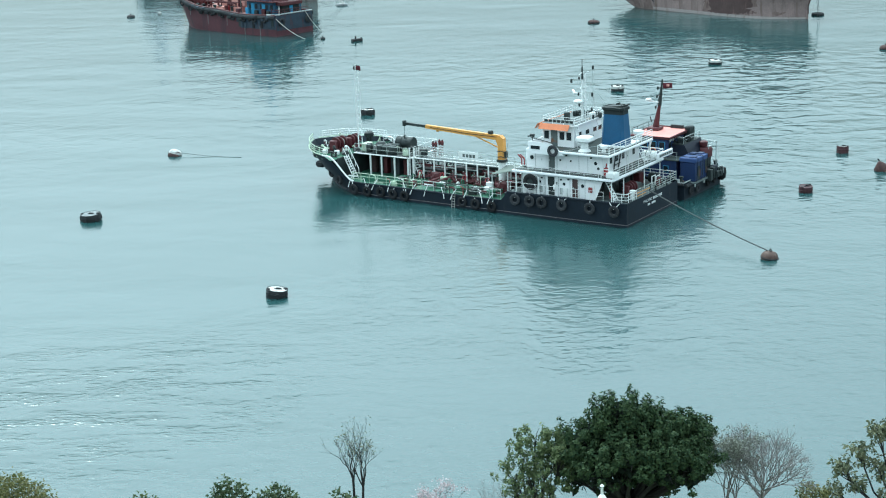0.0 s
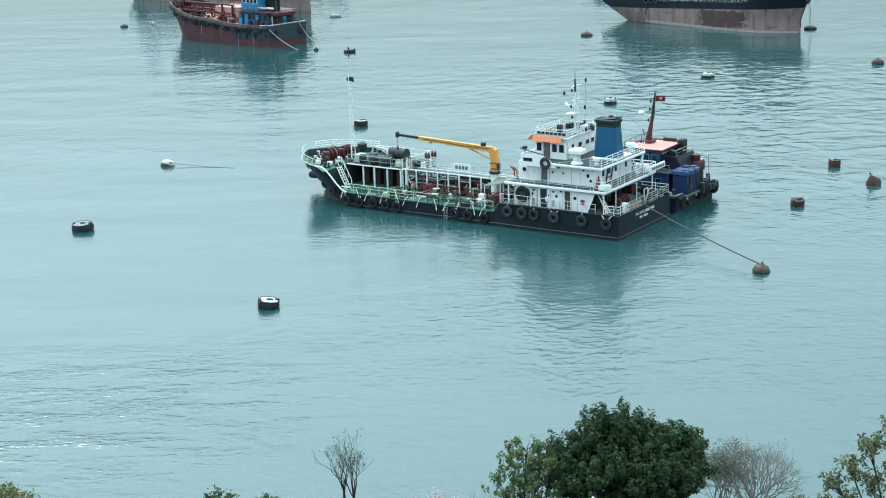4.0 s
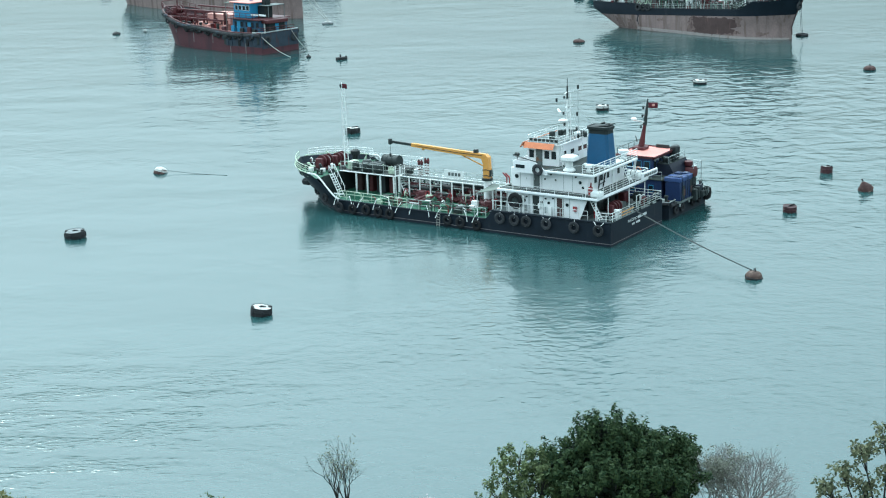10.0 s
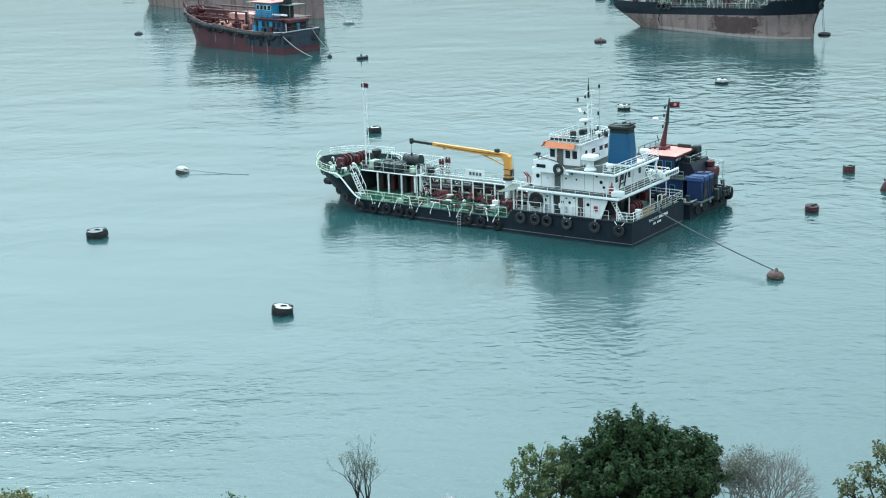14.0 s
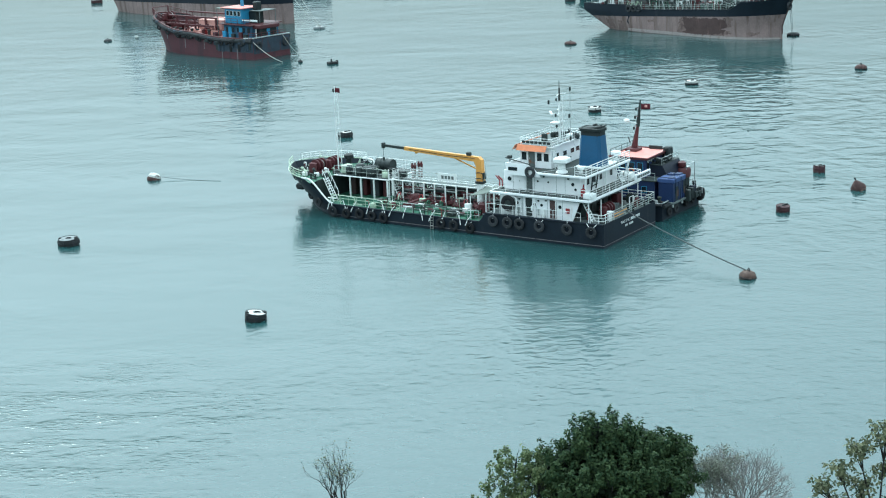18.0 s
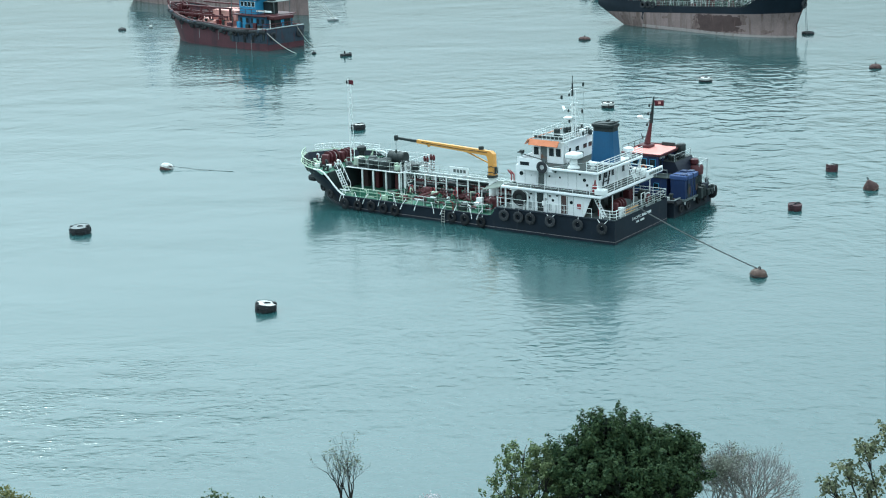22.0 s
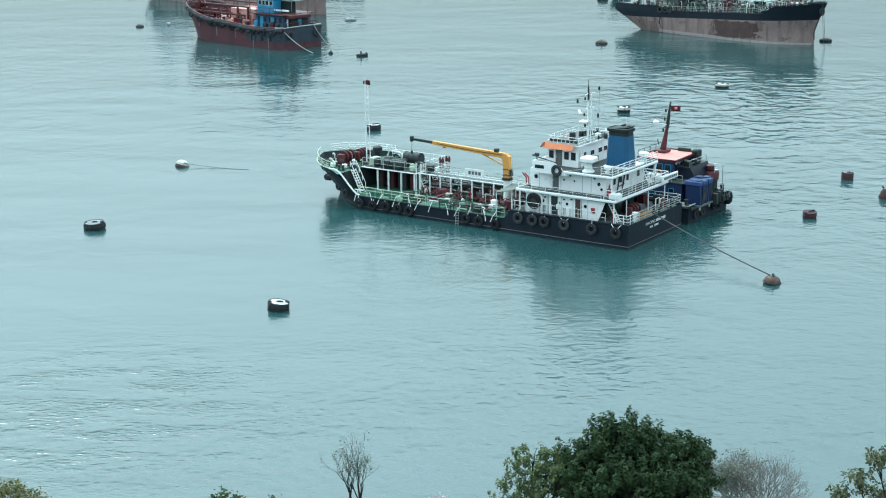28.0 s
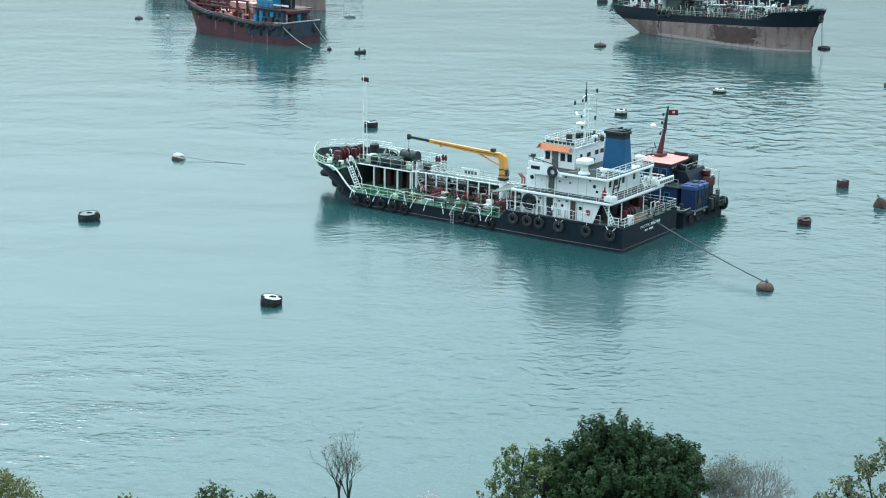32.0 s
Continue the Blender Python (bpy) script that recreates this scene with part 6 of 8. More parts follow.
    part("life_ring", Geo().torus((6.0, 2.28, 4.5), (0, 1, 0), 0.30, 0.08, 16, 6), ORANGE, wh, "orange life ring")
    part("gantry", Geo().tube([(1.2, -3.2, 1.3), (1.2, -3.2, 4.9), (3.4, -3.2, 5.0), (3.4, -3.2, 5.2)], 0.05).tube([(1.2, -1.2, 4.4), (1.2, -1.2, 4.9), (1.2, -3.2, 4.9)], 0.04), GALV, tug, "thin grey pipe frame")
    rnd = random.Random(9)
    for i in range(26):
        x, y = rnd.uniform(0.5, 4.4), rnd.uniform(-3.3, 3.2)
        if x > 2.4 and y < 1.0:
            y = rnd.uniform(1.2, 3.2)
        if 0.6 < x < 2.6 and y > -0.4:
            y = rnd.uniform(-3.2, -0.7)
        h = rnd.uniform(0.4, 1.3)
        mat = rnd.choice((DARK, NAVY, SOOT, SOOT, CASING, RUST_PATCH))
        part(*(("deck_crate", Geo().box(x - 0.3, x + 0.3, y - 0.25, y + 0.25, 1.3, 1.3 + h, 0.05)) if i % 2 else ("deck_pipe", Geo().tube([(x, y, 1.3), (x, y, 1.5 + h), (x + 0.4, y, 1.5 + h)], 0.06, 6))), mat, tug)
    for ob in set(tug.children) - early:
        ob.location.x -= 1.3
    # low bulwark gear on the widened after deck
    part("work_deck", Geo().box(0.15, 3.4, -4.4, 4.4, 1.3, 1.36, 0.01), GREY_DECK, tug, "worn grey after deck")
    for i, (y, m) in enumerate(((-4.0, RUST_PATCH), (-3.6, DARK), (-2.2, ROPE_DARK), (-1.4, GALV), (3.9, RUST_PATCH), (4.2, GALV))):
        part("deck_box", Geo().box(0.4 + 0.2 * (i % 2), 1.1 + 0.2 * (i % 3), y - 0.25, y + 0.25, 1.36, 1.8 + 0.15 * (i % 3), 0.05), m, tug)
    part("transom_rail", Geo().tube([(0.0, -4.55, 1.9), (-0.05, 0, 1.92), (0.0, 4.55, 1.9)], 0.07, 6), GALV, tug, "worn grey cap rail")
    railing(tug, [(0.35, -4.5, 1.85), (4.2, -4.75, 1.7)], 0.75, 1.2, 2, GALV, 0.03)
    return tug


tug = harbour_tug()


# ---- the red coaster moored farther out
RED_POSE = pose(-29.4, 303.1, 0, 0, 0, 138) @ Matrix.Diagonal((1.31, 1.19, 1.19, 1))


def red_coaster():
    b = thing("red_coaster", RED_POSE, "high-riding red coaster with light blue wheelhouse aft", "cargo boat")
    H = Hull(24.0, 8.8, 1.4, [(0, 3.3), (6, 3.2), (15, 3.8), (25.5, 5.8)], full=0.60, power=2.1, stern=0.10, flare=0.5)
    part("hull", H.band(0.0, None, 5, 70), HULL_RED, b, "red oxide hull with dark streaks")
    part("hull_bottom", H.band(-1.2, 0.0, 2, 50), BOTTOM, b)
    g = Geo()
    for s in (1, -1):
        g.tube([(x, y + s * 0.06, z - 0.35) for x, y, z in H.edge(0.2, 25.8, s, 0, 0, 30)], 0.34, 8)
    part("fender_belt", g, RUBBER, b, "dark fender belt under the rail")
    for x in (2, 4, 6.2, 8.6, 11, 13.4, 15.8, 18.2, 20.4):
        z = H.top(x)
        tyre(b, (x, H.half(x, z) + 0.3, z - 0.7), 0.5, material=RUBBER_DARK)
    for s in (1, -1):
        part("cap_rail", Geo().tube(H.edge(0.1, 25.9, s, 0.05, 0.0, 30), 0.12, 6), RED_OXIDE, b)
    part("main_deck", H.deck(7.0, 22.5, 3.0, 0.1), PALE_PINK, b, "sun-bleached pinkish deck")
    part("aft_deck", H.deck(0.05, 7.0, 2.9, 0.1), RED_OXIDE, b)
    part("bow_deck", H.deck(21.5, 24.8, 4.4, 0.12), RED_OXIDE, b)
    part("transom_stripe", Geo().box(-0.05, 0.0, -3.9, 3.9, 0.9, 3.25, 0.02), QUARTER, b)
    part("quarter_strake", H.band(1.1, 3.3, 2, 20, 0.02, False, 0.0, 0.30, (1,)), QUARTER, b, "dark weathered quarter plating")
    # hatch coaming, beams, posts, pipes
    part("hatch_coaming", Geo().box(9.5, 17.0, -2.2, 2.2, 3.0, 3.9, 0.05), PALE_PINK, b, "pale hatch coaming")
    part("hatch_cover", Geo().box(9.0, 14.2, -2.4, 1.6, 3.9, 5.5, 0.10), PALE_PINK, b, "sun-bleached hatch cover")
    for x in (11.0, 13.2, 15.4, 17.6, 19.4):
        part("deck_post", Geo().cyl((x, 2.6, 3.0), (x, 2.6, 5.0), 0.12, n=8), RED_OXIDE, b, "dark red deck post")
    for k, y in enumerate((2.6, 1.0, -1.4)):
        part("deck_beam", Geo().box(9.8, 20.4, y - 0.12, y + 0.12, 4.45 + 0.25 * k, 4.75 + 0.25 * k, 0.03), RED_OXIDE, b, "dark red beam")
    for x in (13.8, 16.2, 18.4):
        part("cross_beam", Geo().box(x - 0.12, x + 0.12, -2.8, 2.8, 4.5, 4.75, 0.03), RED_OXIDE, b)
    for x, y in ((12.4, 3.0), (13.0, 2.9), (14.6, 2.9), (12.0, 2.2)):
        part("pale_drum", Geo().lathe([(0.3, 0), (0.32, 0.05), (0.32, 0.9), (0.1, 1.0)], 10, (x, y, 3.0)), PALE_PINK if x > 12.2 else RED, b)
    winch(b, 19.6, 0.4, 3.1, 1.2)
    winch(b, 22.6, 0.0, 4.6, 1.1)
    for x, y in ((23.8, 1.4), (23.8, -1.4), (18.3, 3.0)):
        bollard(b, x, y, 4.6 if x > 22 else 3.0, WHITE_CLEAN if y > 2 else RED_OXIDE)
    part("bow_frame", Geo().tube([(24.6, -1.6, 4.6), (24.6, -1.6, 6.9), (24.6, 1.6, 6.9), (24.6, 1.6, 4.6)], 0.10), RED_OXIDE, b)
    railing(b, [(20.5, 3.1, 4.9), (23.0, 2.5, 5.5), (24.8, 1.6, 6.0)], 0.9, 1.2, 2, RED_OXIDE, 0.035)
    railing(b, [(20.5, -3.1, 4.9), (23.0, -2.5, 5.5), (24.8, -1.6, 6.0)], 0.9, 1.2, 2, RED_OXIDE, 0.035)
    # old fenders and gear lashed along the rail
    rnd = random.Random(12)
    for i in range(30):
        x = rnd.uniform(1.0, 23.0)
        z = H.top(x) - rnd.uniform(0.1, 0.8)
        y = H.half(x, z) + 0.18
        part("rail_fender", Geo().box(x - rnd.uniform(0.2, 0.5), x + 0.4, y - 0.15, y + 0.2, z - 0.25, z + 0.25, 0.1), rnd.choice((RUBBER, RUBBER_DARK, QUARTER, DARK)), b)
    # loose gear about the deck
    rnd = random.Random(31)
    for i in range(44):
        x, y = rnd.uniform(8.4, 21.5), rnd.uniform(-3.2, 3.4)
        h = rnd.uniform(0.5, 1.7)
        mat = rnd.choice((RED_OXIDE, RED_OXIDE, DARK, PALE_PINK, WHITE_CLEAN, HULL_RED))
        if i % 3 == 0:
            part("deck_pipe", Geo().tube([(x, y, 3.0), (x, y, 3.0 + h), (x + 0.6, y, 3.0 + h)], 0.08, 6), mat, b)
        elif i % 3 == 1:
            part("deck_box", Geo().box(x - 0.3, x + 0.3, y - 0.3, y + 0.3, 3.0, 3.0 + h * 0.7, 0.05), mat, b)
        else:
            part("deck_frame", Geo().tube([(x - 0.6, y, 3.0), (x - 0.6, y, 3.2 + h), (x + 0.6, y, 3.2 + h), (x + 0.6, y, 3.0)], 0.07, 6), mat, b)
    # two storeys of light blue house
    early = set(b.children)
    lo = part("deckhouse", Geo().box(1.6, 7.6, -2.9, 2.9, 2.95, 5.2, 0.06), WORN_BLUE, b, "weathered blue deckhouse")
    for x in (2.2, 3.3, 4.4, 5.6, 6.8):
        window(lo, x - 0.28, x + 0.28, 4.05, 4.75, 2.9, frame_material=NAVY)
    door(lo, 3.9, 3.0, 2.9, material=SKY_BLUE)
    door(lo, 6.2, 3.0, 2.9, material=SKY_BLUE)
    part("walkway", Geo().box(1.2, 8.2, -3.3, 3.5, 5.2, 5.36, 0.03), RED_OXIDE, b, "dark red walkway deck")
    railing(b, [(1.3, 3.4, 5.36), (8.1, 3.4, 5.36)], 0.9, 1.3, 2, RED_OXIDE, 0.03)
    up = part("wheelhouse", Geo().box(4.0, 7.6, -0.8, 2.5, 5.36, 7.7, 0.06), SKY_BLUE, b, "light blue wheelhouse")
    for x in (4.5, 5.3, 6.1, 6.9):
        window(up, x - 0.26, x + 0.26, 6.6, 7.3, 2.5, frame_material=WHITE_CLEAN)
    part("house_shade", Geo().box(2.4, 4.0, -0.7, 0.9, 5.36, 7.2, 0.06), SOOT, b, "black engine casing")
    rf = part("roof", Geo().box(3.6, 8.1, -1.1, 2.9, 7.7, 7.86, 0.04), PINK_ROOF, b, "faded red wheelhouse roof")
    part("awning", Geo().box(1.4, 3.5, -2.4, 1.2, 7.3, 7.38, 0.03), GREY_DECK, b, "grey aft awning")
    part("aft_house", Geo().box(0.6, 1.9, -1.4, 2.0, 2.9, 4.7, 0.06), SOOT, b, "blackened aft house")
    part("aft_house_roof", Geo().box(0.2, 2.1, -1.8, 2.6, 4.7, 5.3, 0.10), RED_OXIDE, b, "dark red roof of the aft house")
    part("aft_door", Geo().box(0.56, 0.6, 0.0, 0.7, 3.0, 4.6, 0.02), SKY_BLUE, b)
    part("pale_door", Geo().box(1.2, 1.5, 2.2, 2.27, 3.1, 4.9, 0.02), WHITE_CLEAN, b)
    for k, x in enumerate((2.4, 3.4, 5.0, 6.9)):
        part("deck_gear", Geo().box(x, x + 0.7, 2.95, 3.3, 2.95, 3.8 + 0.3 * (k % 2), 0.05), (DARK, RED_OXIDE, DARK, SKY_BLUE)[k], b)
    part("awning_front", Geo().box(8.1, 9.6, -2.6, 2.6, 7.55, 7.66, 0.03), CANVAS, b, "grey canvas awning")
    for x, y in ((1.5, 1.1), (1.5, -2.3), (9.4, 2.4), (9.4, -2.4)):
        part("awning_post", Geo().cyl((x, y, 3.0), (x, y, 7.4), 0.06), GREY_DECK, b)
    mast = part("mast", Geo().tube([(6.2, 0, 7.86), (6.2, 0, 12.5)], 0.28, 8, 0.08), SKY_BLUE, b, "light blue mast")
    for z in (9.3, 10.4, 11.5):
        part("yard", Geo().tube([(6.2, 1.2, z), (6.2, -1.2, z)], 0.06), WHITE_CLEAN, mast)
        part("mast_lamp", Geo().lathe([(0.1, 0), (0.16, 0.06), (0.16, 0.4), (0.08, 0.46)], 8, (6.35, 0.8, z)), WHITE_CLEAN, mast)
    part("exhaust", Geo().box(2.6, 3.5, -0.6, 0.5, 7.2, 8.7, 0.12), SOOT, b, "black exhaust casing")
    part("aft_rail_board", Geo().box(0.2, 3.4, 2.9, 3.0, 5.9, 6.2, 0.03), WHITE_CLEAN, b, "pale board on the aft rail")
    for ob in set(b.children) - early:
        ob.location.x -= 0.4
    for y in (-3.2, 3.2):
        tyre(b, (-0.2, y * 0.9, 2.2), 0.7, (1, 0, 0))
    railing(b, [(0.1, -3.2, 3.4), (0.1, 3.2, 3.4), (1.4, 3.4, 3.4)], 0.7, 1.2, 2, RED_OXIDE, 0.04)
    part("stern_cap", Geo().tube([(0.0, -3.9, 3.42), (-0.05, 0, 3.45), (0.0, 3.9, 3.42), (1.6, 4.25, 3.38)], 0.11, 6), GALV, b, "pale worn stern rail")
    # ragged sheets and rust runs hanging below the rail
    rnd = random.Random(5)
    for i in range(18):
        x = 0.6 + 0.42 * i
        z1 = H.top(x) - 0.2
        z0 = z1 - rnd.uniform(0.7, 2.0)
        y = H.half(x, 0.5 * (z0 + z1)) + 0.07
        part("hanging_sheet", Geo().box(x - 0.24, x + 0.24, y - 0.03, y + 0.05, z0, z1, 0.02), rnd.choice((QUARTER, QUARTER, DARK, RUBBER_DARK)), b)
    for x, h in ((6.3, 2.6), (10.2, 1.4), (14.5, 1.8), (3.1, 2.8), (18.8, 1.2)):
        z1 = H.top(x) - 0.9
        y = H.half(x, z1 - h / 2)
        part("rust_run", Geo().box(x - 0.07, x + 0.07, y - 0.02, y + 0.035, z1 - h, z1, 0.01), PALE_LINE, b, "pale run below a scupper")
    # derrick posts and trusses over the hatch
    for x in (9.9, 12.2, 14.6, 16.6, 18.8):
        part("truss_post", Geo().box(x - 0.13, x + 0.13, 1.75, 2.05, 3.0, 5.9, 0.03), RED_OXIDE, b, "dark red truss post")
    part("truss_rail", Geo().box(9.6, 20.6, 1.75, 2.05, 5.75, 6.0, 0.03).box(9.6, 20.6, -2.75, -2.45, 5.9, 6.15, 0.03), RED_OXIDE, b, "dark red truss rail")
    for i in range(7):
        x = 10.4 + 1.3 * i
        part("deck_bollard", Geo().lathe([(0.2, 0), (0.2, 0.9), (0.3, 0.95), (0.3, 1.1), (0.1, 1.15)], 10, (x, 3.0, 3.0)), (DARK, RED_OXIDE, SOOT)[i % 3], b)
    return b


coaster = red_coaster()


# ---- the two larger tankers at the back
def big_tanker(name, m, label, L, beam, rake, sheer, paint_z, counter, counter_z, full, power, house_x, mast_x, aft_house=True, deck_gear=26, seed=3, lift=0.0):
    rnd = random.Random(seed)
    b = thing(name, m, label, "tanker ship", "moored tankers in the distance")
    H = Hull(L, beam, rake, sheer, full=full, power=power, counter=counter, counter_z=counter_z, stern=0.30, flare=0.25, keel=-3.5)
    part("hull_topside", H.band(paint_z, None, 4, 80), BLACK, b, "black upper hull")
    part("hull_bottom", H.band(-3.5, paint_z, 6, 80), HULL_PINK, b, "faded pinkish antifouling with rust")
    deck_z = min(z for _, z in sheer) - 0.25
    part("deck", H.deck(0.3, L * 0.99, deck_z, 0.15), DECK_DARK, b, "dark weathered deck")
    for s in (1, -1):
        part("bulwark_cap", Geo().tube(H.edge(0.1, L + rake * 0.9, s, 0.05, 0.0, 40), 0.09, 6), BLACK, b)
        railing(b, [(p[0], p[1], p[2]) for p in H.edge(1.0, L + rake * 0.8, s, 0.0, 0.15, 24)], 1.0, 1.8, 3, RAIL_GREY, 0.03)
    # deck gear between house and forecastle
    x0, x1 = house_x[1] + 1.5, L * 0.80
    part("catwalk", Geo().box(x0, x1, -0.6, 0.6, deck_z + 2.2, deck_z + 2.35, 0.02), GALV, b, "steel catwalk")
    n = int((x1 - x0) / 2.0)
    for i in range(n + 1):
        x = x0 + (x1 - x0) * i / n
        for y in (-0.8, 0.8):
            part("catwalk_post", Geo().cyl((x, y, deck_z), (x, y, deck_z + 3.2), 0.08), RAIL_GREY, b)
    for y in (-2.6, -1.7, 1.6, 2.4, 3.1):
        part("cargo_pipe", Geo().tube([(x0, y, deck_z + 0.7), (x1, y, deck_z + 0.7)], 0.16, 8), rnd.choice((RED_OXIDE, GREEN, GALV)), b)
    for i in range(deck_gear):
        x, y = rnd.uniform(x0, x1), rnd.uniform(-beam * 0.36, beam * 0.40)
        s = rnd.uniform(0.45, 1.35)
        mat = rnd.choice((WHITE_CLEAN, RED_OXIDE, DARK, DARK, DARK, GALV, GREEN, DARK))
        kind = i % 3
        if kind == 0:
            part("deck_vent", Geo().lathe([(0.2 * s, 0), (0.2 * s, 1.5 * s), (0.42 * s, 1.55 * s), (0.42 * s, 1.95 * s), (0.15 * s, 2.1 * s)], 10, (x, y, deck_z)), mat, b)
        elif kind == 1:
            part("pipe_bend", Geo().tube([(x, y, deck_z), (x, y, deck_z + 1.3 * s), (x + 0.5, y, deck_z + 1.7 * s), (x + 1.2 * s, y + 0.6, deck_z + 1.7 * s), (x + 1.2 * s, y + 0.6, deck_z)], 0.12 * s, 7), mat, b)
        else:
            part("valve_chest", Geo().box(x - 0.5 * s, x + 0.5 * s, y - 0.4 * s, y + 0.4 * s, deck_z, deck_z + 1.3 * s, 0.08), mat, b)
    for x in (x0 + 3.0, x1 - 4.0):
        k = part("hose_crane", Geo().cyl((x, 0.9, deck_z), (x, 0.9, deck_z + 4.5), 0.25, n=10), YELLOW if L > 60 else GALV, b, "hose crane")
        part("boom", Geo().tube([(x, 0.9, deck_z + 4.4), (x + 6.5, 1.2, deck_z + 5.2)], 0.15, 6, 0.08), GALV, k)
    for i in range(deck_gear // 4):
        x, y, h = rnd.uniform(x0, x1 + 4), rnd.uniform(-beam * 0.40, beam * 0.40), rnd.uniform(1.4, 3.4)
        part("deck_post", Geo().tube([(x, y, deck_z), (x, y, deck_z + h), (x + rnd.uniform(-0.9, 0.9), y, deck_z + h)], 0.07, 6), rnd.choice((WHITE_CLEAN, WHITE_CLEAN, GALV, DARK)), b)
    # house
    if aft_house:
        z = deck_z + lift
        if lift:
            part("poop_deck", H.deck(0.3, house_x[1] + 1.2, z, 0.2), GREY_DECK, b, "grey poop deck")
        for k, (a, c, w, h) in enumerate(((house_x[0], house_x[1], beam * 0.42, 2.6), (house_x[0] + 0.6, house_x[1] - 0.6, beam * 0.36, 2.5), (house_x[0] + 1.4, house_x[1] - 1.0, beam * 0.30, 2.5))):
            f = part("house_deck", Geo().box(a, c, -w, w, z, z + h, 0.06), WHITE, b, "white deckhouse, streaked with rust")
            part("deck_slab", Geo().box(a - 0.6, c + 0.6, -w - 0.7, w + 0.7, z + h, z + h + 0.2, 0.04), WHITE, b)
            for side in (1, -1):
                x = a + 0.9
                while x < c - 0.5:
                    window(f, x - 0.3, x + 0.3, z + 1.2, z + 1.8, side * w, side)
                    x += 1.5
            railing(b, [(a - 0.5, w + 0.6, z + h + 0.2), (a - 0.5, -w - 0.6, z + h + 0.2), (c + 0.5, -w - 0.6, z + h + 0.2), (c + 0.5, w + 0.6, z + h + 0.2), (a - 0.5, w + 0.6, z + h + 0.2)], 0.95, 1.5, 3, WHITE_CLEAN, 0.035)
            z += h + 0.2
        part("funnel", Geo().prism([(house_x[0] + 0.6, z), (house_x[0] + 3.0, z), (house_x[0] + 2.7, z + 3.6), (house_x[0] + 0.6, z + 3.6)], -1.1, 1.1, "y"), BLUE, b, "blue funnel")
    fm = part("foremast", Geo().cyl((mast_x, 0, deck_z), (mast_x, 0, deck_z + 9), 0.14, 0.06, 8), WHITE_CLEAN, b)
    part("yard", Geo().tube([(mast_x, -1.0, deck_z + 7.5), (mast_x, 1.0, deck_z + 7.5)], 0.05), WHITE_CLEAN, fm)
    fz = H.top(L * 0.93) - 0.8
    part("forecastle_deck", H.deck(L * 0.82, L + rake * 0.55, fz, 0.2), GREY_DECK, b, "grey forecastle deck")
    winch(b, L * 0.90, 1.4, fz, 1.3)
    winch(b, L * 0.90, -1.6, fz, 1.3)
    part("hose_heap", Geo().torus((L * 0.84, 1.8, fz + 0.3), (0, 0.2, 1), 0.8, 0.25).box(L * 0.86, L * 0.88, -1.0, 1.0, fz, fz + 1.6, 0.1), RED_OXIDE, b)
    for x in (L * 0.95, L * 0.87):
        bollard(b, x, 0, fz, DARK)
    # gear crowding the forecastle and the working side
    for i in range(56):
        x = rnd.uniform(L * 0.82, L * 0.985)
        y = rnd.uniform(-0.8, 0.8) * max(0.4, H.half(x, fz) - 0.5)
        h = rnd.uniform(0.5, 1.6)
        mat = rnd.choice((WHITE_CLEAN, MINT, MINT, DARK, DARK, RED_OXIDE, GALV))
        if i % 3 == 0:
            part("deck_frame", Geo().tube([(x - 0.5, y, fz), (x - 0.5, y, fz + h), (x + 0.5, y, fz + h), (x + 0.5, y, fz)], 0.06, 6), mat, b)
        elif i % 3 == 1:
            part("deck_box", Geo().box(x - 0.35, x + 0.35, y - 0.3, y + 0.3, fz, fz + h * 0.7, 0.05), mat, b)
        else:
            part("deck_vent", Geo().lathe([(0.12, 0), (0.12, h), (0.28, h + 0.05), (0.28, h + 0.3), (0.1, h + 0.38)], 9, (x, y, fz)), mat, b)
    for i in range(26):
        x = rnd.uniform(x0, x1)
        y = -H.half(x, deck_z) + rnd.uniform(0.5, 1.4)
        h = rnd.uniform(0.9, 2.2)
        part("side_frame", Geo().tube([(x, y, deck_z), (x + 0.1, y, deck_z + h), (x + rnd.uniform(0.5, 1.4), y, deck_z + h), (x + rnd.uniform(0.6, 1.5), y, deck_z)], 0.065, 6), rnd.choice((WHITE_CLEAN, DARK, DARK, GALV, RED_OXIDE, GREEN)), b)
    return b, H, deck_z


RIGHT_POSE = pose(35.9, 335.0, 0, 0, -2.9, -47.5)
right_ship, RH, RZ = big_tanker("moored_tanker", RIGHT_POSE, "moored tanker with black topside and faded pinkish bottom riding high", 46.3, 11.0, 2.9,
                                [(0, 4.9), (13, 4.6), (14.5, 3.6), (38.0, 3.6), (40.0, 5.0), (49.5, 5.6)], 2.35, 8.0, 3.6, 0.66, 2.3, (4.8, 13.0), 41.0, True, 190, 5, 1.35)


def flaked(geo, x0, x1, z0, z1, ragged):
    """Keeps the faces of a hull patch inside a ragged outline, with flakes of paint left in it."""
    keep = []
    for q in geo.f:
        c = sum((Vector(geo.v[i]) for i in q), Vector()) / len(q)
        edge = min(c.x - x0, x1 - c.x, 1.6 * (c.z - z0), 1.6 * (z1 - c.z))
        if edge + ragged * (noise.noise((0.55 * c.x, 0.4, 0.9 * c.z)) + 0.55 * noise.noise((1.9 * c.x, 3.1, 2.6 * c.z))) > 0.32 * ragged:
            keep.append(q)
    geo.f = keep
    return geo


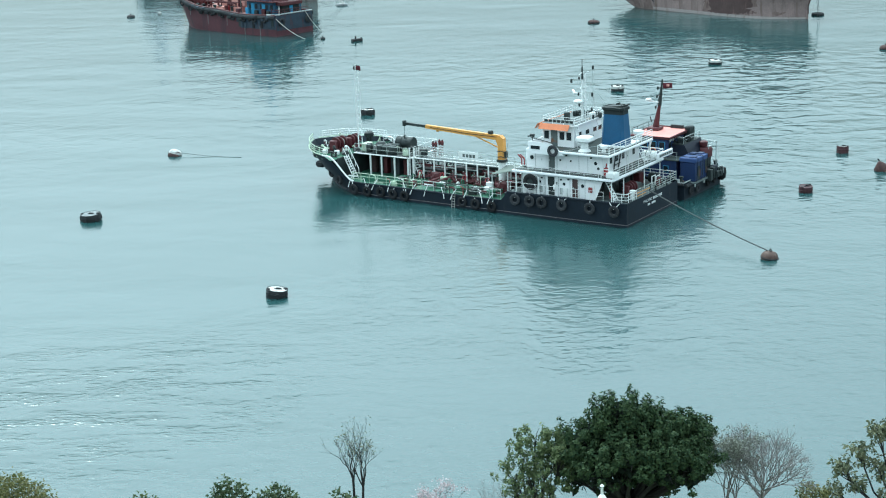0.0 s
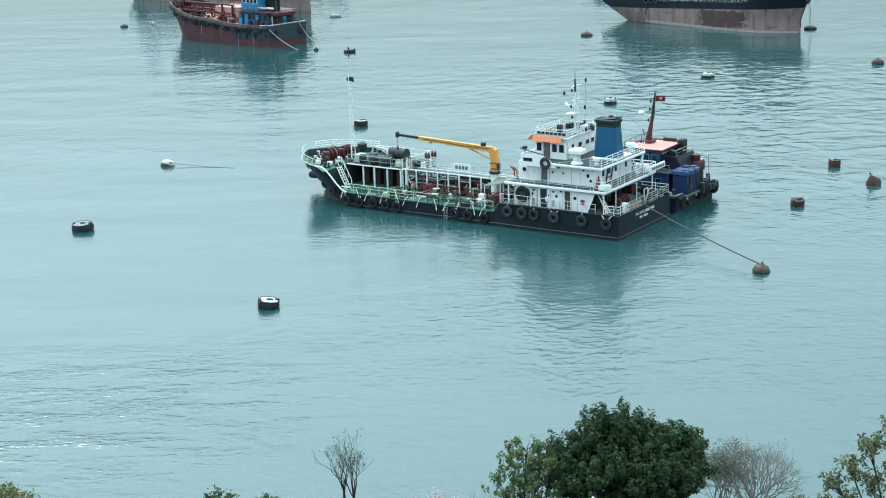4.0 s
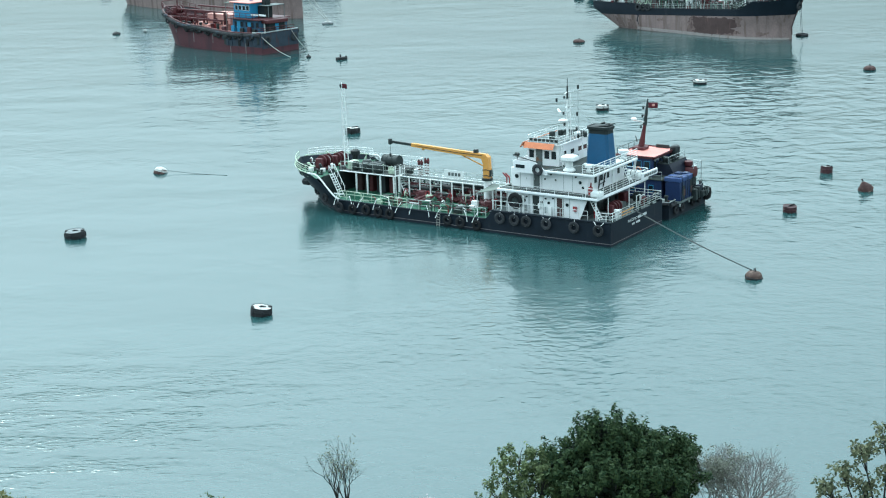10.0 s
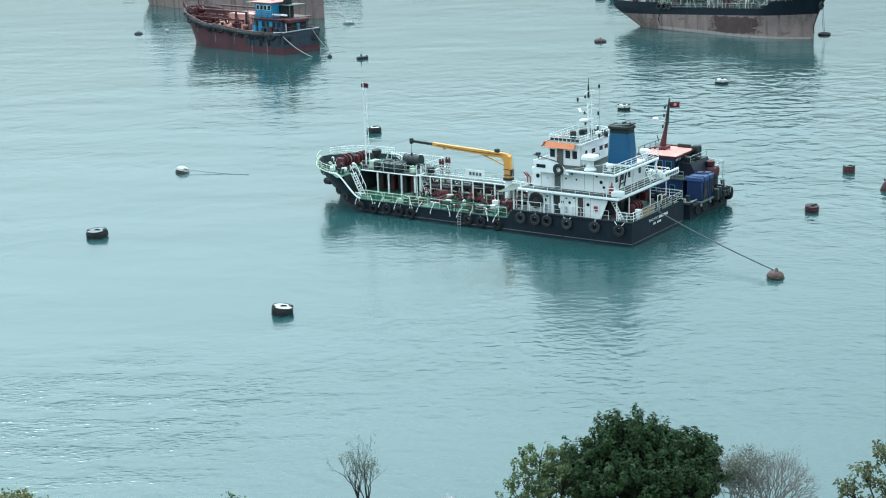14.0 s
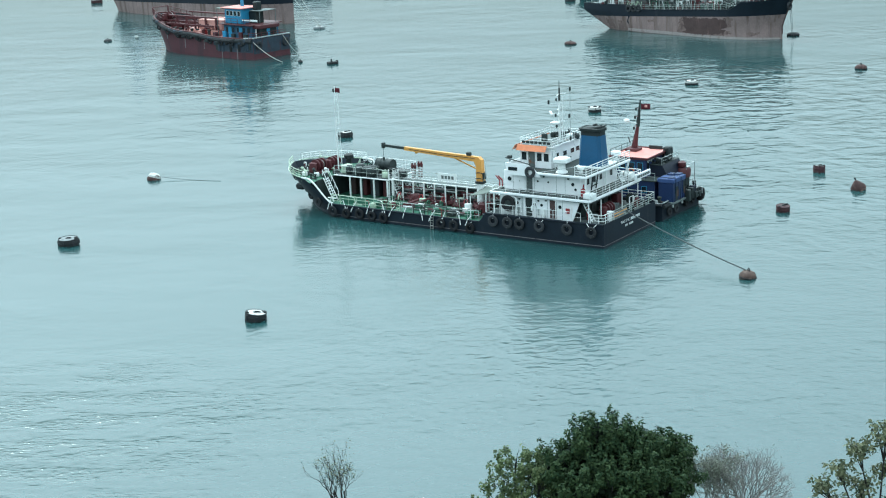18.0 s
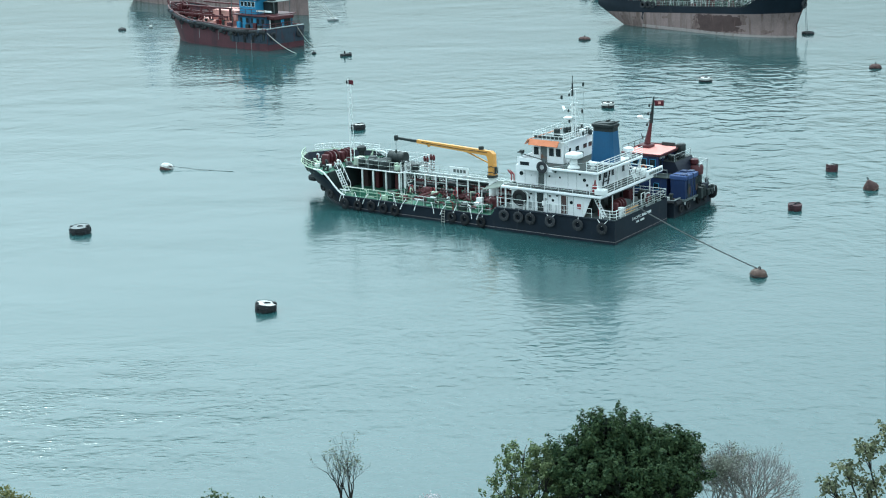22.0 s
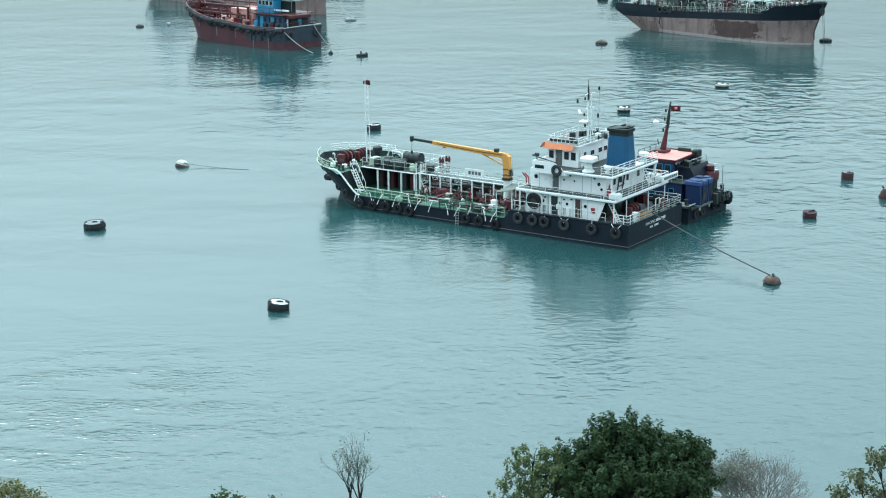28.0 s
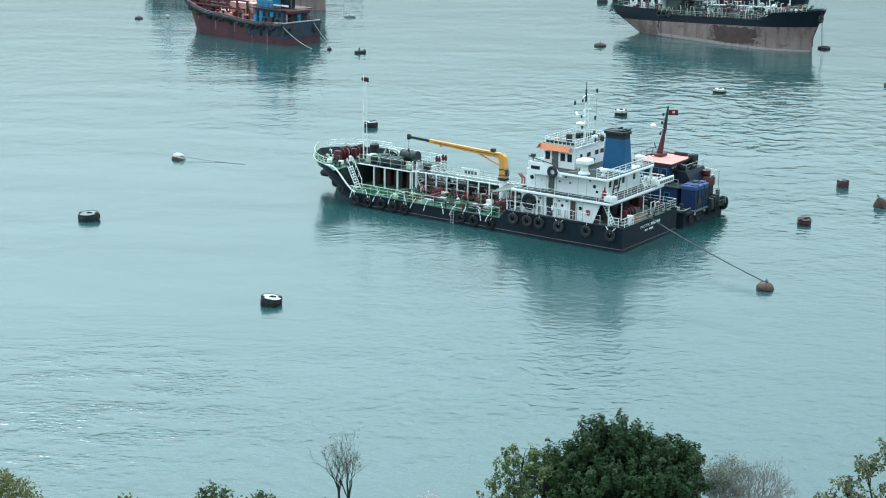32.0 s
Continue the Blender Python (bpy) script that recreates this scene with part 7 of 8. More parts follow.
def right_ship_details():
    s = right_ship
    HZ = RZ + 1.35
    part("worn_edge", flaked(RH.patch(25.8, 38.8, -1.45, 2.3, n=110, m=34), 25.8, 38.8, -1.45, 2.3, 0.9), RUST_EDGE, s, "thin worn paint round the bare plating")
    part("rust_patch", flaked(RH.patch(27.1, 37.3, -1.2, 2.25, out=0.03, n=100, m=34), 27.1, 37.3, -1.2, 2.25, 0.75), RUST_PATCH, s, "bare rusted plating where the paint has gone")
    for x0, x1, z0, z1 in ((6.6, 9.2, -0.2, 1.9), (10.2, 12.9, -0.5, 1.7), (17.0, 20.5, 1.0, 2.2), (40.5, 43.5, -1.6, -0.6)):
        part("worn_edge", flaked(RH.patch(x0, x1, z0, z1, out=0.03, n=30, m=22), x0, x1, z0, z1, 1.1), RUST_EDGE, s, "patch of thin worn paint")
    part("machinery_house", Geo().box(13.3, 17.0, -3.2, 3.2, RZ, HZ + 2.5, 0.06), GREY_DECK, s, "grey machinery house abaft the cargo deck")
    part("boat_deck_wing", Geo().box(13.6, 19.0, -4.9, 4.9, HZ + 2.5, HZ + 2.72, 0.03), WHITE, s, "white edged deck over the machinery house")
    part("upper_house", Geo().box(12.2, 15.4, -3.6, 3.6, HZ + 2.9, HZ + 5.2, 0.06), WHITE, s, "white deckhouse, streaked with rust")
    for x in (13.0, 14.4):
        part("house_port", Geo().box(x - 0.3, x + 0.3, -3.64, -3.58, HZ + 3.9, HZ + 4.5, 0.02), GLASS, s, "dark window")
    railing(s, [(13.7, -4.8, HZ + 2.72), (18.9, -4.8, HZ + 2.72), (18.9, 4.8, HZ + 2.72)], 0.95, 1.5, 2, WHITE_CLEAN, 0.035)
    # the hull trims by the stern, so the waterline runs slantwise along it
    for side in (1, -1):
        band, vs = Geo(), []
        for i in range(61):
            for dz in (-0.2, 0.42):
                x, y, z = RH.at(0.10 + 0.89 * i / 60, -0.0506 * (4.0 + 44.0 * i / 60) + dz)
                vs.append((x, side * (y + 0.03), z))
        band.add(vs, [(2 * i, 2 * i + 2, 2 * i + 3, 2 * i + 1) for i in range(60)])
        part("waterline_band", band, PALE_BAND, s, "pale worn band at the waterline")
    part("plate_seam", RH.patch(13.2, 13.35, -1.5, 2.3, n=2), BLACK, s)
    # tyres and white frames at the break, boarding ladder and float at the bow
    for x in (13.5, 14.8, 16.0):
        tyre(s, (x, -5.65, 3.9), 0.75)
        part("gangway_frame", Geo().tube([(x - 0.6, -5.4, 3.9), (x - 0.1, -5.5, 5.4), (x + 0.6, -5.4, 4.4), (x + 0.9, -5.5, 5.2)], 0.06), MINT, s, "pale boarding frame")
    lad = part("bow_ladder", Geo().tube([(48.6, -0.8, 5.4), (49.2, -1.1, -2.2)], 0.03).tube([(48.72, -0.5, 5.4), (49.32, -0.8, -2.2)], 0.03), ROPE_DARK, s, "dark rope ladder at the bow")
    for i in range(12):
        k = 0.2 + 0.06 * i
        a = Vector((48.6, -0.8, 5.4)).lerp(Vector((49.2, -1.1, -2.2)), k)
        c = Vector((48.72, -0.5, 5.4)).lerp(Vector((49.32, -0.8, -2.2)), k)
        part("rung", Geo().cyl(a, c, 0.025, n=5), ROPE_DARK, lad)
    part("stem_bar", Geo().tube([RH.at(1, z) for z in (-1.4, 0, 2, 3.5, 5.4)], 0.12, 6), RUST_PATCH, s)
    tyre(s, (48.4, -0.5, 3.9), 0.8, (1, 0, 0))

    # dense dark gear over the cargo deck, and doors, lockers and floats about the house
    rnd = random.Random(63)
    for i in range(96):
        x, y = rnd.uniform(17.2, 36.0), rnd.uniform(-4.2, 4.0)
        h = rnd.uniform(0.9, 2.7)
        m = rnd.choice((DARK, DARK, SOOT, DECK_DARK, RUST_PATCH, RED_OXIDE, GREY_DECK))
        if i % 4 == 0:
            part("deck_locker", Geo().box(x - 0.6, x + 0.6, y - 0.45, y + 0.45, RZ, RZ + h * 0.75, 0.06), m, s)
        elif i % 4 == 1:
            part("pipe_rack", Geo().tube([(x - 0.9, y, RZ), (x - 0.9, y, RZ + h), (x + 0.9, y, RZ + h), (x + 0.9, y, RZ)], 0.09, 6).tube([(x - 0.9, y, RZ + h * 0.55), (x + 0.9, y, RZ + h * 0.55)], 0.07, 6), m, s)
        elif i % 4 == 2:
            part("deck_vent", Geo().lathe([(0.25, 0), (0.25, h * 0.8), (0.45, h * 0.85), (0.4, h), (0.1, h + 0.1)], 9, (x, y, RZ)), m, s)
        else:
            part("pipe_bend", Geo().tube([(x, y, RZ), (x, y, RZ + h * 0.8), (x + 0.4, y + 0.2, RZ + h), (x + 1.3, y + 0.3, RZ + h)], 0.14, 7), m, s)
    w1, w2 = 11.0 * 0.42, 11.0 * 0.36
    for x in (7.4, 9.4, 11.9):
        part("house_door", Geo().box(x - 0.4, x + 0.4, -w1 - 0.05, -w1 + 0.02, HZ + 0.2, HZ + 2.0, 0.02), RUST_PATCH, s, "rusty steel door")
        part("house_door", Geo().box(x - 0.1, x + 0.6, -w2 - 0.05, -w2 + 0.02, HZ + 3.0, HZ + 4.8, 0.02), GREY_DECK, s)
    for i in range(16):
        x = rnd.uniform(6.2, 13.4)
        z = HZ + (0.0, 2.8)[i % 2]
        w = (w1, w2)[i % 2]
        h = rnd.uniform(0.4, 1.3)
        y = -w - rnd.uniform(0.25, 0.55)
        part("side_gear", Geo().box(x - 0.25, x + 0.3, y - 0.18, y + 0.18, z, z + h, 0.05), rnd.choice((DARK, SOOT, RED_OXIDE, GREY_DECK)), s)
    for k in range(5):
        part("rust_run", Geo().box(6.9 + 1.3 * k, 7.0 + 1.3 * k, -w1 - 0.03, -w1 + 0.02, HZ + 0.1, HZ + 1.1 + 0.2 * (k % 3), 0.01), RUST_PATCH, s, "rust run below a scupper")
    part("awning", Geo().box(17.5, 21.5, -2.8, 2.8, RZ + 3.0, RZ + 3.12, 0.03), SOOT, s, "black awning over the deck")
    for x, y in ((17.7, -2.6), (21.3, -2.6), (17.7, 2.6), (21.3, 2.6)):
        part("awning_post", Geo().cyl((x, y, RZ), (x, y, RZ + 3.02), 0.08, n=7), GALV, s)


right_ship_details()


def lighter_alongside():
    """The black lighter with red deck frames that lies on the far side of the tanker."""
    b = thing("lighter", RIGHT_POSE @ pose(11.5, 11.3, 0), "black lighter with dark red deck frames, moored alongside the tanker", "barge", "far moored barges")
    H = Hull(23.7, 9.5, 1.2, [(0, 4.6), (12.6, 4.6), (14, 7.2), (26.5, 7.9)], full=0.75, power=2.3, stern=0.12, flare=0.3)
    part("hull", H.band(-1.0, None, 5, 50), BLACK, b)
    part("deck", H.deck(0.1, 14.0, 4.2, 0.1), RED_OXIDE, b, "dark red deck")
    part("bow_deck", H.deck(13.8, 23.7, 6.8, 0.1), DECK_DARK, b)
    part("house", Geo().box(14.2, 21.5, -3.6, 3.6, 6.8, 9.6, 0.06).box(14.8, 20.0, -3.0, 3.0, 9.6, 12.0, 0.06), SOOT, b, "black deckhouse")
    for x in (5.6, 7.6, 9.6, 11.6):
        for y in (-3.6, 3.6):
            part("frame_post", Geo().cyl((x, y, 4.2), (x, y, 7.6), 0.14, n=8), RED_OXIDE, b)
        part("frame_beam", Geo().box(x - 0.14, x + 0.14, -3.7, 3.7, 7.5, 7.8, 0.03), RED_OXIDE, b)
    for y, z in ((-3.6, 7.6), (-3.6, 6.0), (0.0, 7.7), (3.6, 7.6)):
        part("frame_rail", Geo().tube([(5.2, y, z), (12.2, y, z)], 0.13, 7), RED_OXIDE, b, "dark red frame rail")
    part("red_hopper", Geo().box(5.6, 11.4, -3.3, 2.4, 4.2, 8.4, 0.08), RED_OXIDE, b, "dark red painted hopper")
    railing(b, [(p[0], p[1], p[2]) for p in H.edge(14.0, 24.3, -1, 0.0, 0.12, 10)], 1.0, 1.8, 2, GALV, 0.04)
    part("mast", Geo().cyl((22.0, -1.0, 6.8), (22.0, -1.0, 13.0), 0.16, 0.08, 8), WHITE_CLEAN, b, "white mast")
    for x in (3, 7, 11, 16, 20, 22):
        tyre(b, (x, -H.half(x, 3.5) - 0.2, 3.4), 0.7)
    return b


lighter = lighter_alongside()

LEFT_POSE = pose(-75.6, 406.7, 0, 0, -1.7, -46.0)
left_ship, LH, LZ = big_tanker("moored_tanker", LEFT_POSE, "moored tanker with black topside and pinkish bottom behind the red coaster", 66.5, 12.0, 0.4,
                               [(0, 5.8), (10, 4.8), (13, 3.55), (44, 3.55), (47, 6.7), (67, 7.4)], 2.5, 3.6, 4.6, 0.70, 2.3, (2.0, 9.0), 52.0, True, 95, 11)
bars(left_ship, "bow_name", [(50.2 + 0.75 * i, 50.75 + 0.75 * i, -LH.half(50.5 + 0.75 * i, 5.2) - 0.07, -LH.half(50.5 + 0.75 * i, 5.2) - 0.01, 4.9, 5.4) for i in range(12) if i not in (3, 8)], WHITE_CLEAN, "white lettering too small to read")


def far_barge(name, m, L, beam, z, mat, label):
    b = thing(name, m, label, "barge", "far moored barges")
    H = Hull(L, beam, 1.5, [(0, z), (L + 1.5, z + 0.6)], full=0.7, power=2.2, stern=0.15)
    part("hull", H.band(0.4, None, 3, 40), BLACK, b)
    part("hull_bottom", H.band(-1.0, 0.4, 2, 40), mat, b)
    part("deck", H.deck(0.1, L, z - 0.4, 0.1), GREY_DECK, b)
    for s in (1, -1):
        part("fender_bar", Geo().tube(H.edge(0.0, L, s, -0.1, -0.08, 16), 0.2, 6), RUBBER, b)
    part("hatch", Geo().box(L * 0.3, L * 0.8, -beam * 0.3, beam * 0.3, z - 0.4, z + 0.8, 0.08), GREY_DECK, b)
    part("deckhouse", Geo().box(1.0, L * 0.24, -beam * 0.3, beam * 0.3, z - 0.4, z + 2.4, 0.08), WHITE, b)
    for x in (2, 4, 6, 8):
        for s in (1, -1):
            tyre(b, (x, s * (beam / 2 + 0.1), z - 0.9), 0.6)
    return b


far_barge("work_barge", pose(-27.0, 458, 0, 0, 0, 190), 26, 8, 6.0, BLACK, "black high-sided barge moored behind the tanker")
far_barge("work_barge", pose(53.0, 384.5, 0, 0, 0, 165), 16, 6, 2.5, BLACK, "dark barge moored behind the tanker")


# ---- mooring buoys and floats
def drum_buoy(m, label, r=0.95, h=1.15, body=None, top=None, ring=True, sink=0.6, painted=False):
    b = thing("mooring_buoy", m, label, "mooring buoy", "mooring buoys")
    h *= 0.50
    prof = [(r * 0.96, -sink), (r, -sink + 0.1), (r, h * 0.42), (r * 1.04, h * 0.45), (r * 1.04, h * 0.53), (r, h * 0.56), (r, h * 0.93), (r * 0.97, h)]
    part("body", Geo().lathe(prof, 28), body or BUOY_BLACK, b)
    part("top_plate", Geo().lathe([(r * 0.90, h - 0.03), (r * 0.90, h + 0.02), (r * 0.3, h + 0.05)], 24), top or BUOY_TOP, b, "stained top plate")
    part("rim", Geo().torus((0, 0, h), (0, 0, 1), r * 0.95, 0.06, 28, 6), body or BUOY_BLACK, b)
    part("eye", Geo().torus((0.12, -0.05, h + 0.09), (0.25, 0.35, 1), 0.20, 0.06, 14, 6), BUOY_BLACK, b, "dark mooring ring lying on the top")
    part("rim_lump", Geo().box(-0.95 * r, -0.7 * r, 0.1 * r, 0.45 * r, h, h + 0.13, 0.05).box(0.6 * r, 0.9 * r, -0.5 * r, -0.1 * r, h, h + 0.16, 0.05), BUOY_BLACK, b)
    part("shackle", Geo().box(-0.25, 0.25, -0.12, 0.12, h + 0.03, h + 0.10, 0.03), BUOY_BLACK, b)
    if painted:
        part("upper_band", Geo().lathe([(r * 1.045, h * 0.58), (r * 1.05, h * 0.62), (r * 1.05, h * 0.97), (r * 1.02, h * 1.0)], 28), BUOY_WHITE, b, "white painted upper half")
    if ring and not painted:
        for k in range(6):
            a = k * math.pi / 3
            part("fender_block", Geo().box(r * 0.97, r * 1.08, -0.12, 0.12, 0.05, h * 0.8, 0.03, pose(0, 0, 0, 0, 0, math.degrees(a))), RUBBER, b)
    return b


buoys = [
    drum_buoy(pose(-38.0, 161.4, 0, 2, -3, 10), "black drum mooring buoy with a stained grey top", 1.05, 1.35),
    drum_buoy(pose(-15.7, 132.0, 0, 5, 6, 40), "black drum mooring buoy, tilted, with a bleached top", 0.92, 1.25, top=BUOY_WHITE),
    drum_buoy(pose(-11.7, 216.9, 0, -1, 2, 70), "black drum mooring buoy with a pale top", 0.95, 1.3, top=BUOY_WHITE),
    drum_buoy(pose(24.0, 229.5, 0, 1, -1, 0), "dark drum mooring buoy with a white top", 0.92, 1.3, top=BUOY_WHITE, painted=True),
    drum_buoy(pose(41.7, 251.2, 0, 2, 0, 20), "dark drum mooring buoy with a white top", 1.05, 1.1, top=BUOY_WHITE, painted=True),
    drum_buoy(pose(45.3, 182.7, 0, -5, 7, 30), "rusty red drum mooring buoy with a pale top, tilted", 0.70, 1.35, BUOY_RED, BUOY_WHITE, ring=False),
    drum_buoy(pose(36.9, 163.9, 0, 3, -4, 60), "rusty red drum mooring buoy, tilted", 0.72, 1.2, BUOY_RED, BUOY_RED, ring=False),
]


def rust_float(m, label, r=0.9, h=0.8, body=None, group="mooring buoys"):
    """A low, battered, rounded float."""
    b = thing("mooring_float", m, label, "mooring float", group)
    g = Geo().lathe([(r * 0.6, -0.5), (r * 0.95, -0.25), (r, 0.1), (r * 0.96, h * 0.5), (r * 0.72, h * 0.85), (r * 0.35, h)], 20)
    g.v = [(x * (1 + 0.07 * noise.noise((x * 2, y * 2, z * 2))), y * (1 + 0.07 * noise.noise((y * 2, z * 2, x * 2 + 5))), z) for x, y, z in g.v]
    part("body", g, body or BUOY_RUST, b)
    part("band", Geo().torus((0, 0, 0.12), (0, 0, 1), r * 0.98, 0.07, 22, 6), BUOY_BLACK, b)
    part("eye", Geo().torus((0, 0, h + 0.1), (1, 0.3, 0), 0.15, 0.05, 12, 6), BUOY_BLACK, b)
    return b


stern_float = rust_float(pose(28.2, 139.0, 0, 4, 6, 0), "brown rusted float holding the tanker's stern line", 0.78, 0.66, BUOY_RUST)
cone_float = thing("mooring_float", pose(47.3, 172.8, 0, 12, -22, 0), "rusty red cone-topped float, tilted", "mooring float", "mooring buoys")
part("body", Geo().lathe([(0.6, -0.4), (0.82, -0.1), (0.82, 0.35), (0.5, 0.75), (0.2, 1.1), (0.08, 1.15)], 20), BUOY_DARK, cone_float)
part("band", Geo().torus((0, 0, 0.12), (0, 0, 1), 0.83, 0.08, 22, 6), BUOY_RUST, cone_float)
part("eye", Geo().torus((0, 0, 1.4), (1, 0.3, 0), 0.13, 0.045, 12, 6), BUOY_BLACK, cone_float)
drift_float = thing("mooring_float", pose(-34.4, 193.2, 0, -6, 8, 0), "round float with a bleached top and dark red skirt", "mooring float", "mooring buoys")
part("body", Geo().lathe([(0.6, -0.4), (0.85, -0.1), (0.88, 0.2), (0.8, 0.38)], 20), BUOY_DARK, drift_float)
part("cap", Geo().lathe([(0.8, 0.38), (0.78, 0.62), (0.5, 0.88), (0.15, 0.96)], 20), BUOY_WHITE, drift_float, "bleached rounded cap")
part("patch", Geo().lathe([(0.30, 0.0), (0.28, 0.05), (0.12, 0.09)], 12, (0.32, -0.45, 0.66)), BUOY_DARK, drift_float, "dark bare patch on the cap")

small = [
    rust_float(pose(27.4, 305.0, 0, 0, 3, 0), "low dark rusted steel float", 1.15, 0.6, BUOY_DARK),
    rust_float(pose(-67.3, 338.5, 0, 9, 0, 0), "low black steel float", 0.85, 0.5, BUOY_BLACK),
    rust_float(pose(-61.8, 342.0, 0), "small white ball float", 0.38, 0.6, BUOY_WHITE),
    rust_float(pose(71.1, 260.5, 0, 3, 0, 0), "low dark red steel float", 1.0, 0.7, BUOY_DARK),
    rust_float(pose(34.6, 384.0, 0), "large black steel float near the barge", 1.3, 1.2, BUOY_BLACK),
    rust_float(pose(-23.5, 294.5, 0), "tiny black round float", 0.42, 0.4, BUOY_BLACK),
]
work_float = thing("work_float", pose(-17.2, 290.5, 0, 0, 0, 25), "small black pontoon float with a bollard", "pontoon", "mooring buoys")
part("body", Geo().box(-0.95, 0.95, -0.55, 0.55, -0.3, 0.45, 0.12), BUOY_BLACK, work_float)
part("post", Geo().cyl((-0.2, 0, 0.4), (-0.2, 0, 0.95), 0.13, n=10), BUOY_BLACK, work_float)
part("side_tyre", Geo().torus((0.95, 0, 0.2), (1, 0, 0), 0.32, 0.12), RUBBER, work_float)
raft = thing("work_raft", pose(-23.2, 347.0, 0, 0, 0, 10), "low raft that takes the tanker's bow lines", "pontoon", "mooring buoys")
part("body", Geo().box(-1.2, 1.2, -0.8, 0.8, -0.3, 0.4, 0.15), BUOY_TOP, raft)
part("top_ring", Geo().torus((0, 0, 0.45), (0, 0, 1), 0.6, 0.12), BUOY_WHITE, raft)
ladder_float = thing("ladder_float", pose(70.2, 305.6, 0), "black ring float under the boarding ladder", "float", "mooring buoys")
part("ring", Geo().torus((0, 0, 0.15), (0, 0, 1), 0.9, 0.32, 24, 8), RUBBER, ladder_float)
part("ring_deck", Geo().cyl((0, 0, -0.1), (0, 0, 0.06), 0.62, n=16), BUOY_TOP, ladder_float, "pale worn deck inside the ring")
left_float = thing("stern_float", pose(-86.5, 425.0, 0), "white topped float at the tanker's stern", "mooring float", "mooring buoys")
part("body", Geo().lathe([(1.4, -0.4), (1.5, 0.0), (1.5, 0.7), (1.4, 0.8)], 20), BUOY_RED, left_float)
part("cap", Geo().lathe([(1.35, 0.8), (1.3, 1.1), (0.6, 1.4)], 20), BUOY_WHITE, left_float)
far_raft = thing("far_pontoon", pose(-8.0, 428.0, 0, 0, 0, 8), "small dark pontoon with white gear", "pontoon", "mooring buoys")
part("body", Geo().box(-3.2, 3.2, -1.4, 1.4, -0.3, 0.8, 0.2), BUOY_BLACK, far_raft)
part("deck_gear", Geo().box(-1.6, 0.8, -0.8, 0.8, 0.8, 1.7, 0.15), WHITE, far_raft)


# ---- mooring lines
def line(name, a, b, sag, r, material, label, n=24):
    a, b = Vector(a), Vector(b)
    pts = [Vector((0, 0, 0)).lerp(b - a, i / n) - Vector((0, 0, 4 * sag * (i / n) * (1 - i / n))) for i in range(n + 1)]
    return single(name, Geo().tube(pts, r, 6), material, Matrix.Translation(a), label, "rope", "mooring lines")


STERN_FAIRLEAD = tanker_pose() @ Vector((-0.02, 1.0, 2.85))
FLOAT_EYE = Vector((28.0, 139.05, 0.75))
stern_line = line("mooring_line", FLOAT_EYE, STERN_FAIRLEAD, 0.20, 0.065, ROPE_MID, "grey mooring line from the tanker's stern to a float")
drift_line = line("floating_line", (-33.6, 193.0, 0.35), (-25.8, 190.6, 0.02), 0.12, 0.026, ROPE_DARK, "thin line floating on the water")
red_lines = [
    line("mooring_line", (-26.8, 294.8, 0.1), RED_POSE @ Vector((0.4, 3.9, 3.1)), 0.5, 0.08, ROPE, "pale slack mooring line of the red coaster"),
    line("mooring_line", (-24.5, 305.0, 0.05), RED_POSE @ Vector((-0.1, -2.2, 3.6)), 0.4, 0.08, ROPE, "pale mooring line of the red coaster"),
]
bow_lines = [line("mooring_line", (-23.2 + 0.3 * k, 347.0, 0.5), LEFT_POSE @ Vector((64.5 + k, -1.0 + 2.0 * k, 7.0)), 0.5, 0.06, ROPE, "pale bow line of the tanker") for k in range(2)]


# ---- trees of the shore park
class Twigs:
    """Grows a branching skeleton; keeps the ends for leaves."""

    def __init__(self, seed):
        self.rnd, self.limbs, self.fine, self.ends = random.Random(seed), [], Geo(), []

    def grow(self, p, d, length, r, depth, spread, upward=0.15, split=3, shrink=0.72, crook=0.12, fine_from=2, level=0):
        rnd = self.rnd
        pts, q, d = [p.copy()], p.copy(), d.normalized()
        steps = 4
        for _ in range(steps):
            d = (d + Vector((rnd.uniform(-1, 1), rnd.uniform(-1, 1), rnd.uniform(-0.6, 1) + upward)) * crook).normalized()
            q = q + d * length / steps
            pts.append(q.copy())
        r2 = r * (0.68 if depth else 0.45)
        if level < fine_from:
            self.limbs.append((pts, r, r2))
        else:
            self.fine.tube(pts, r, 4, r2)
        if depth == 0:
            self.ends.append((q, d))
            return
        n = split + (rnd.random() < 0.35)
        turn = rnd.uniform(0, 6.28)
        for i in range(n):
            a = turn + i * 2 * math.pi / n + rnd.uniform(-0.5, 0.5)
            side = d.orthogonal().normalized()
            side = Matrix.Rotation(a, 3, d) @ side
            nd = (d + side * spread * rnd.uniform(0.6, 1.25) + Vector((0, 0, upward))).normalized()
            start = pts[-1] if i else pts[-2]
            self.grow(start, nd, length * shrink * rnd.uniform(0.8, 1.2), r2 * rnd.uniform(0.75, 1.0), depth - 1, spread, upward, split, shrink, crook, fine_from, level + 1)


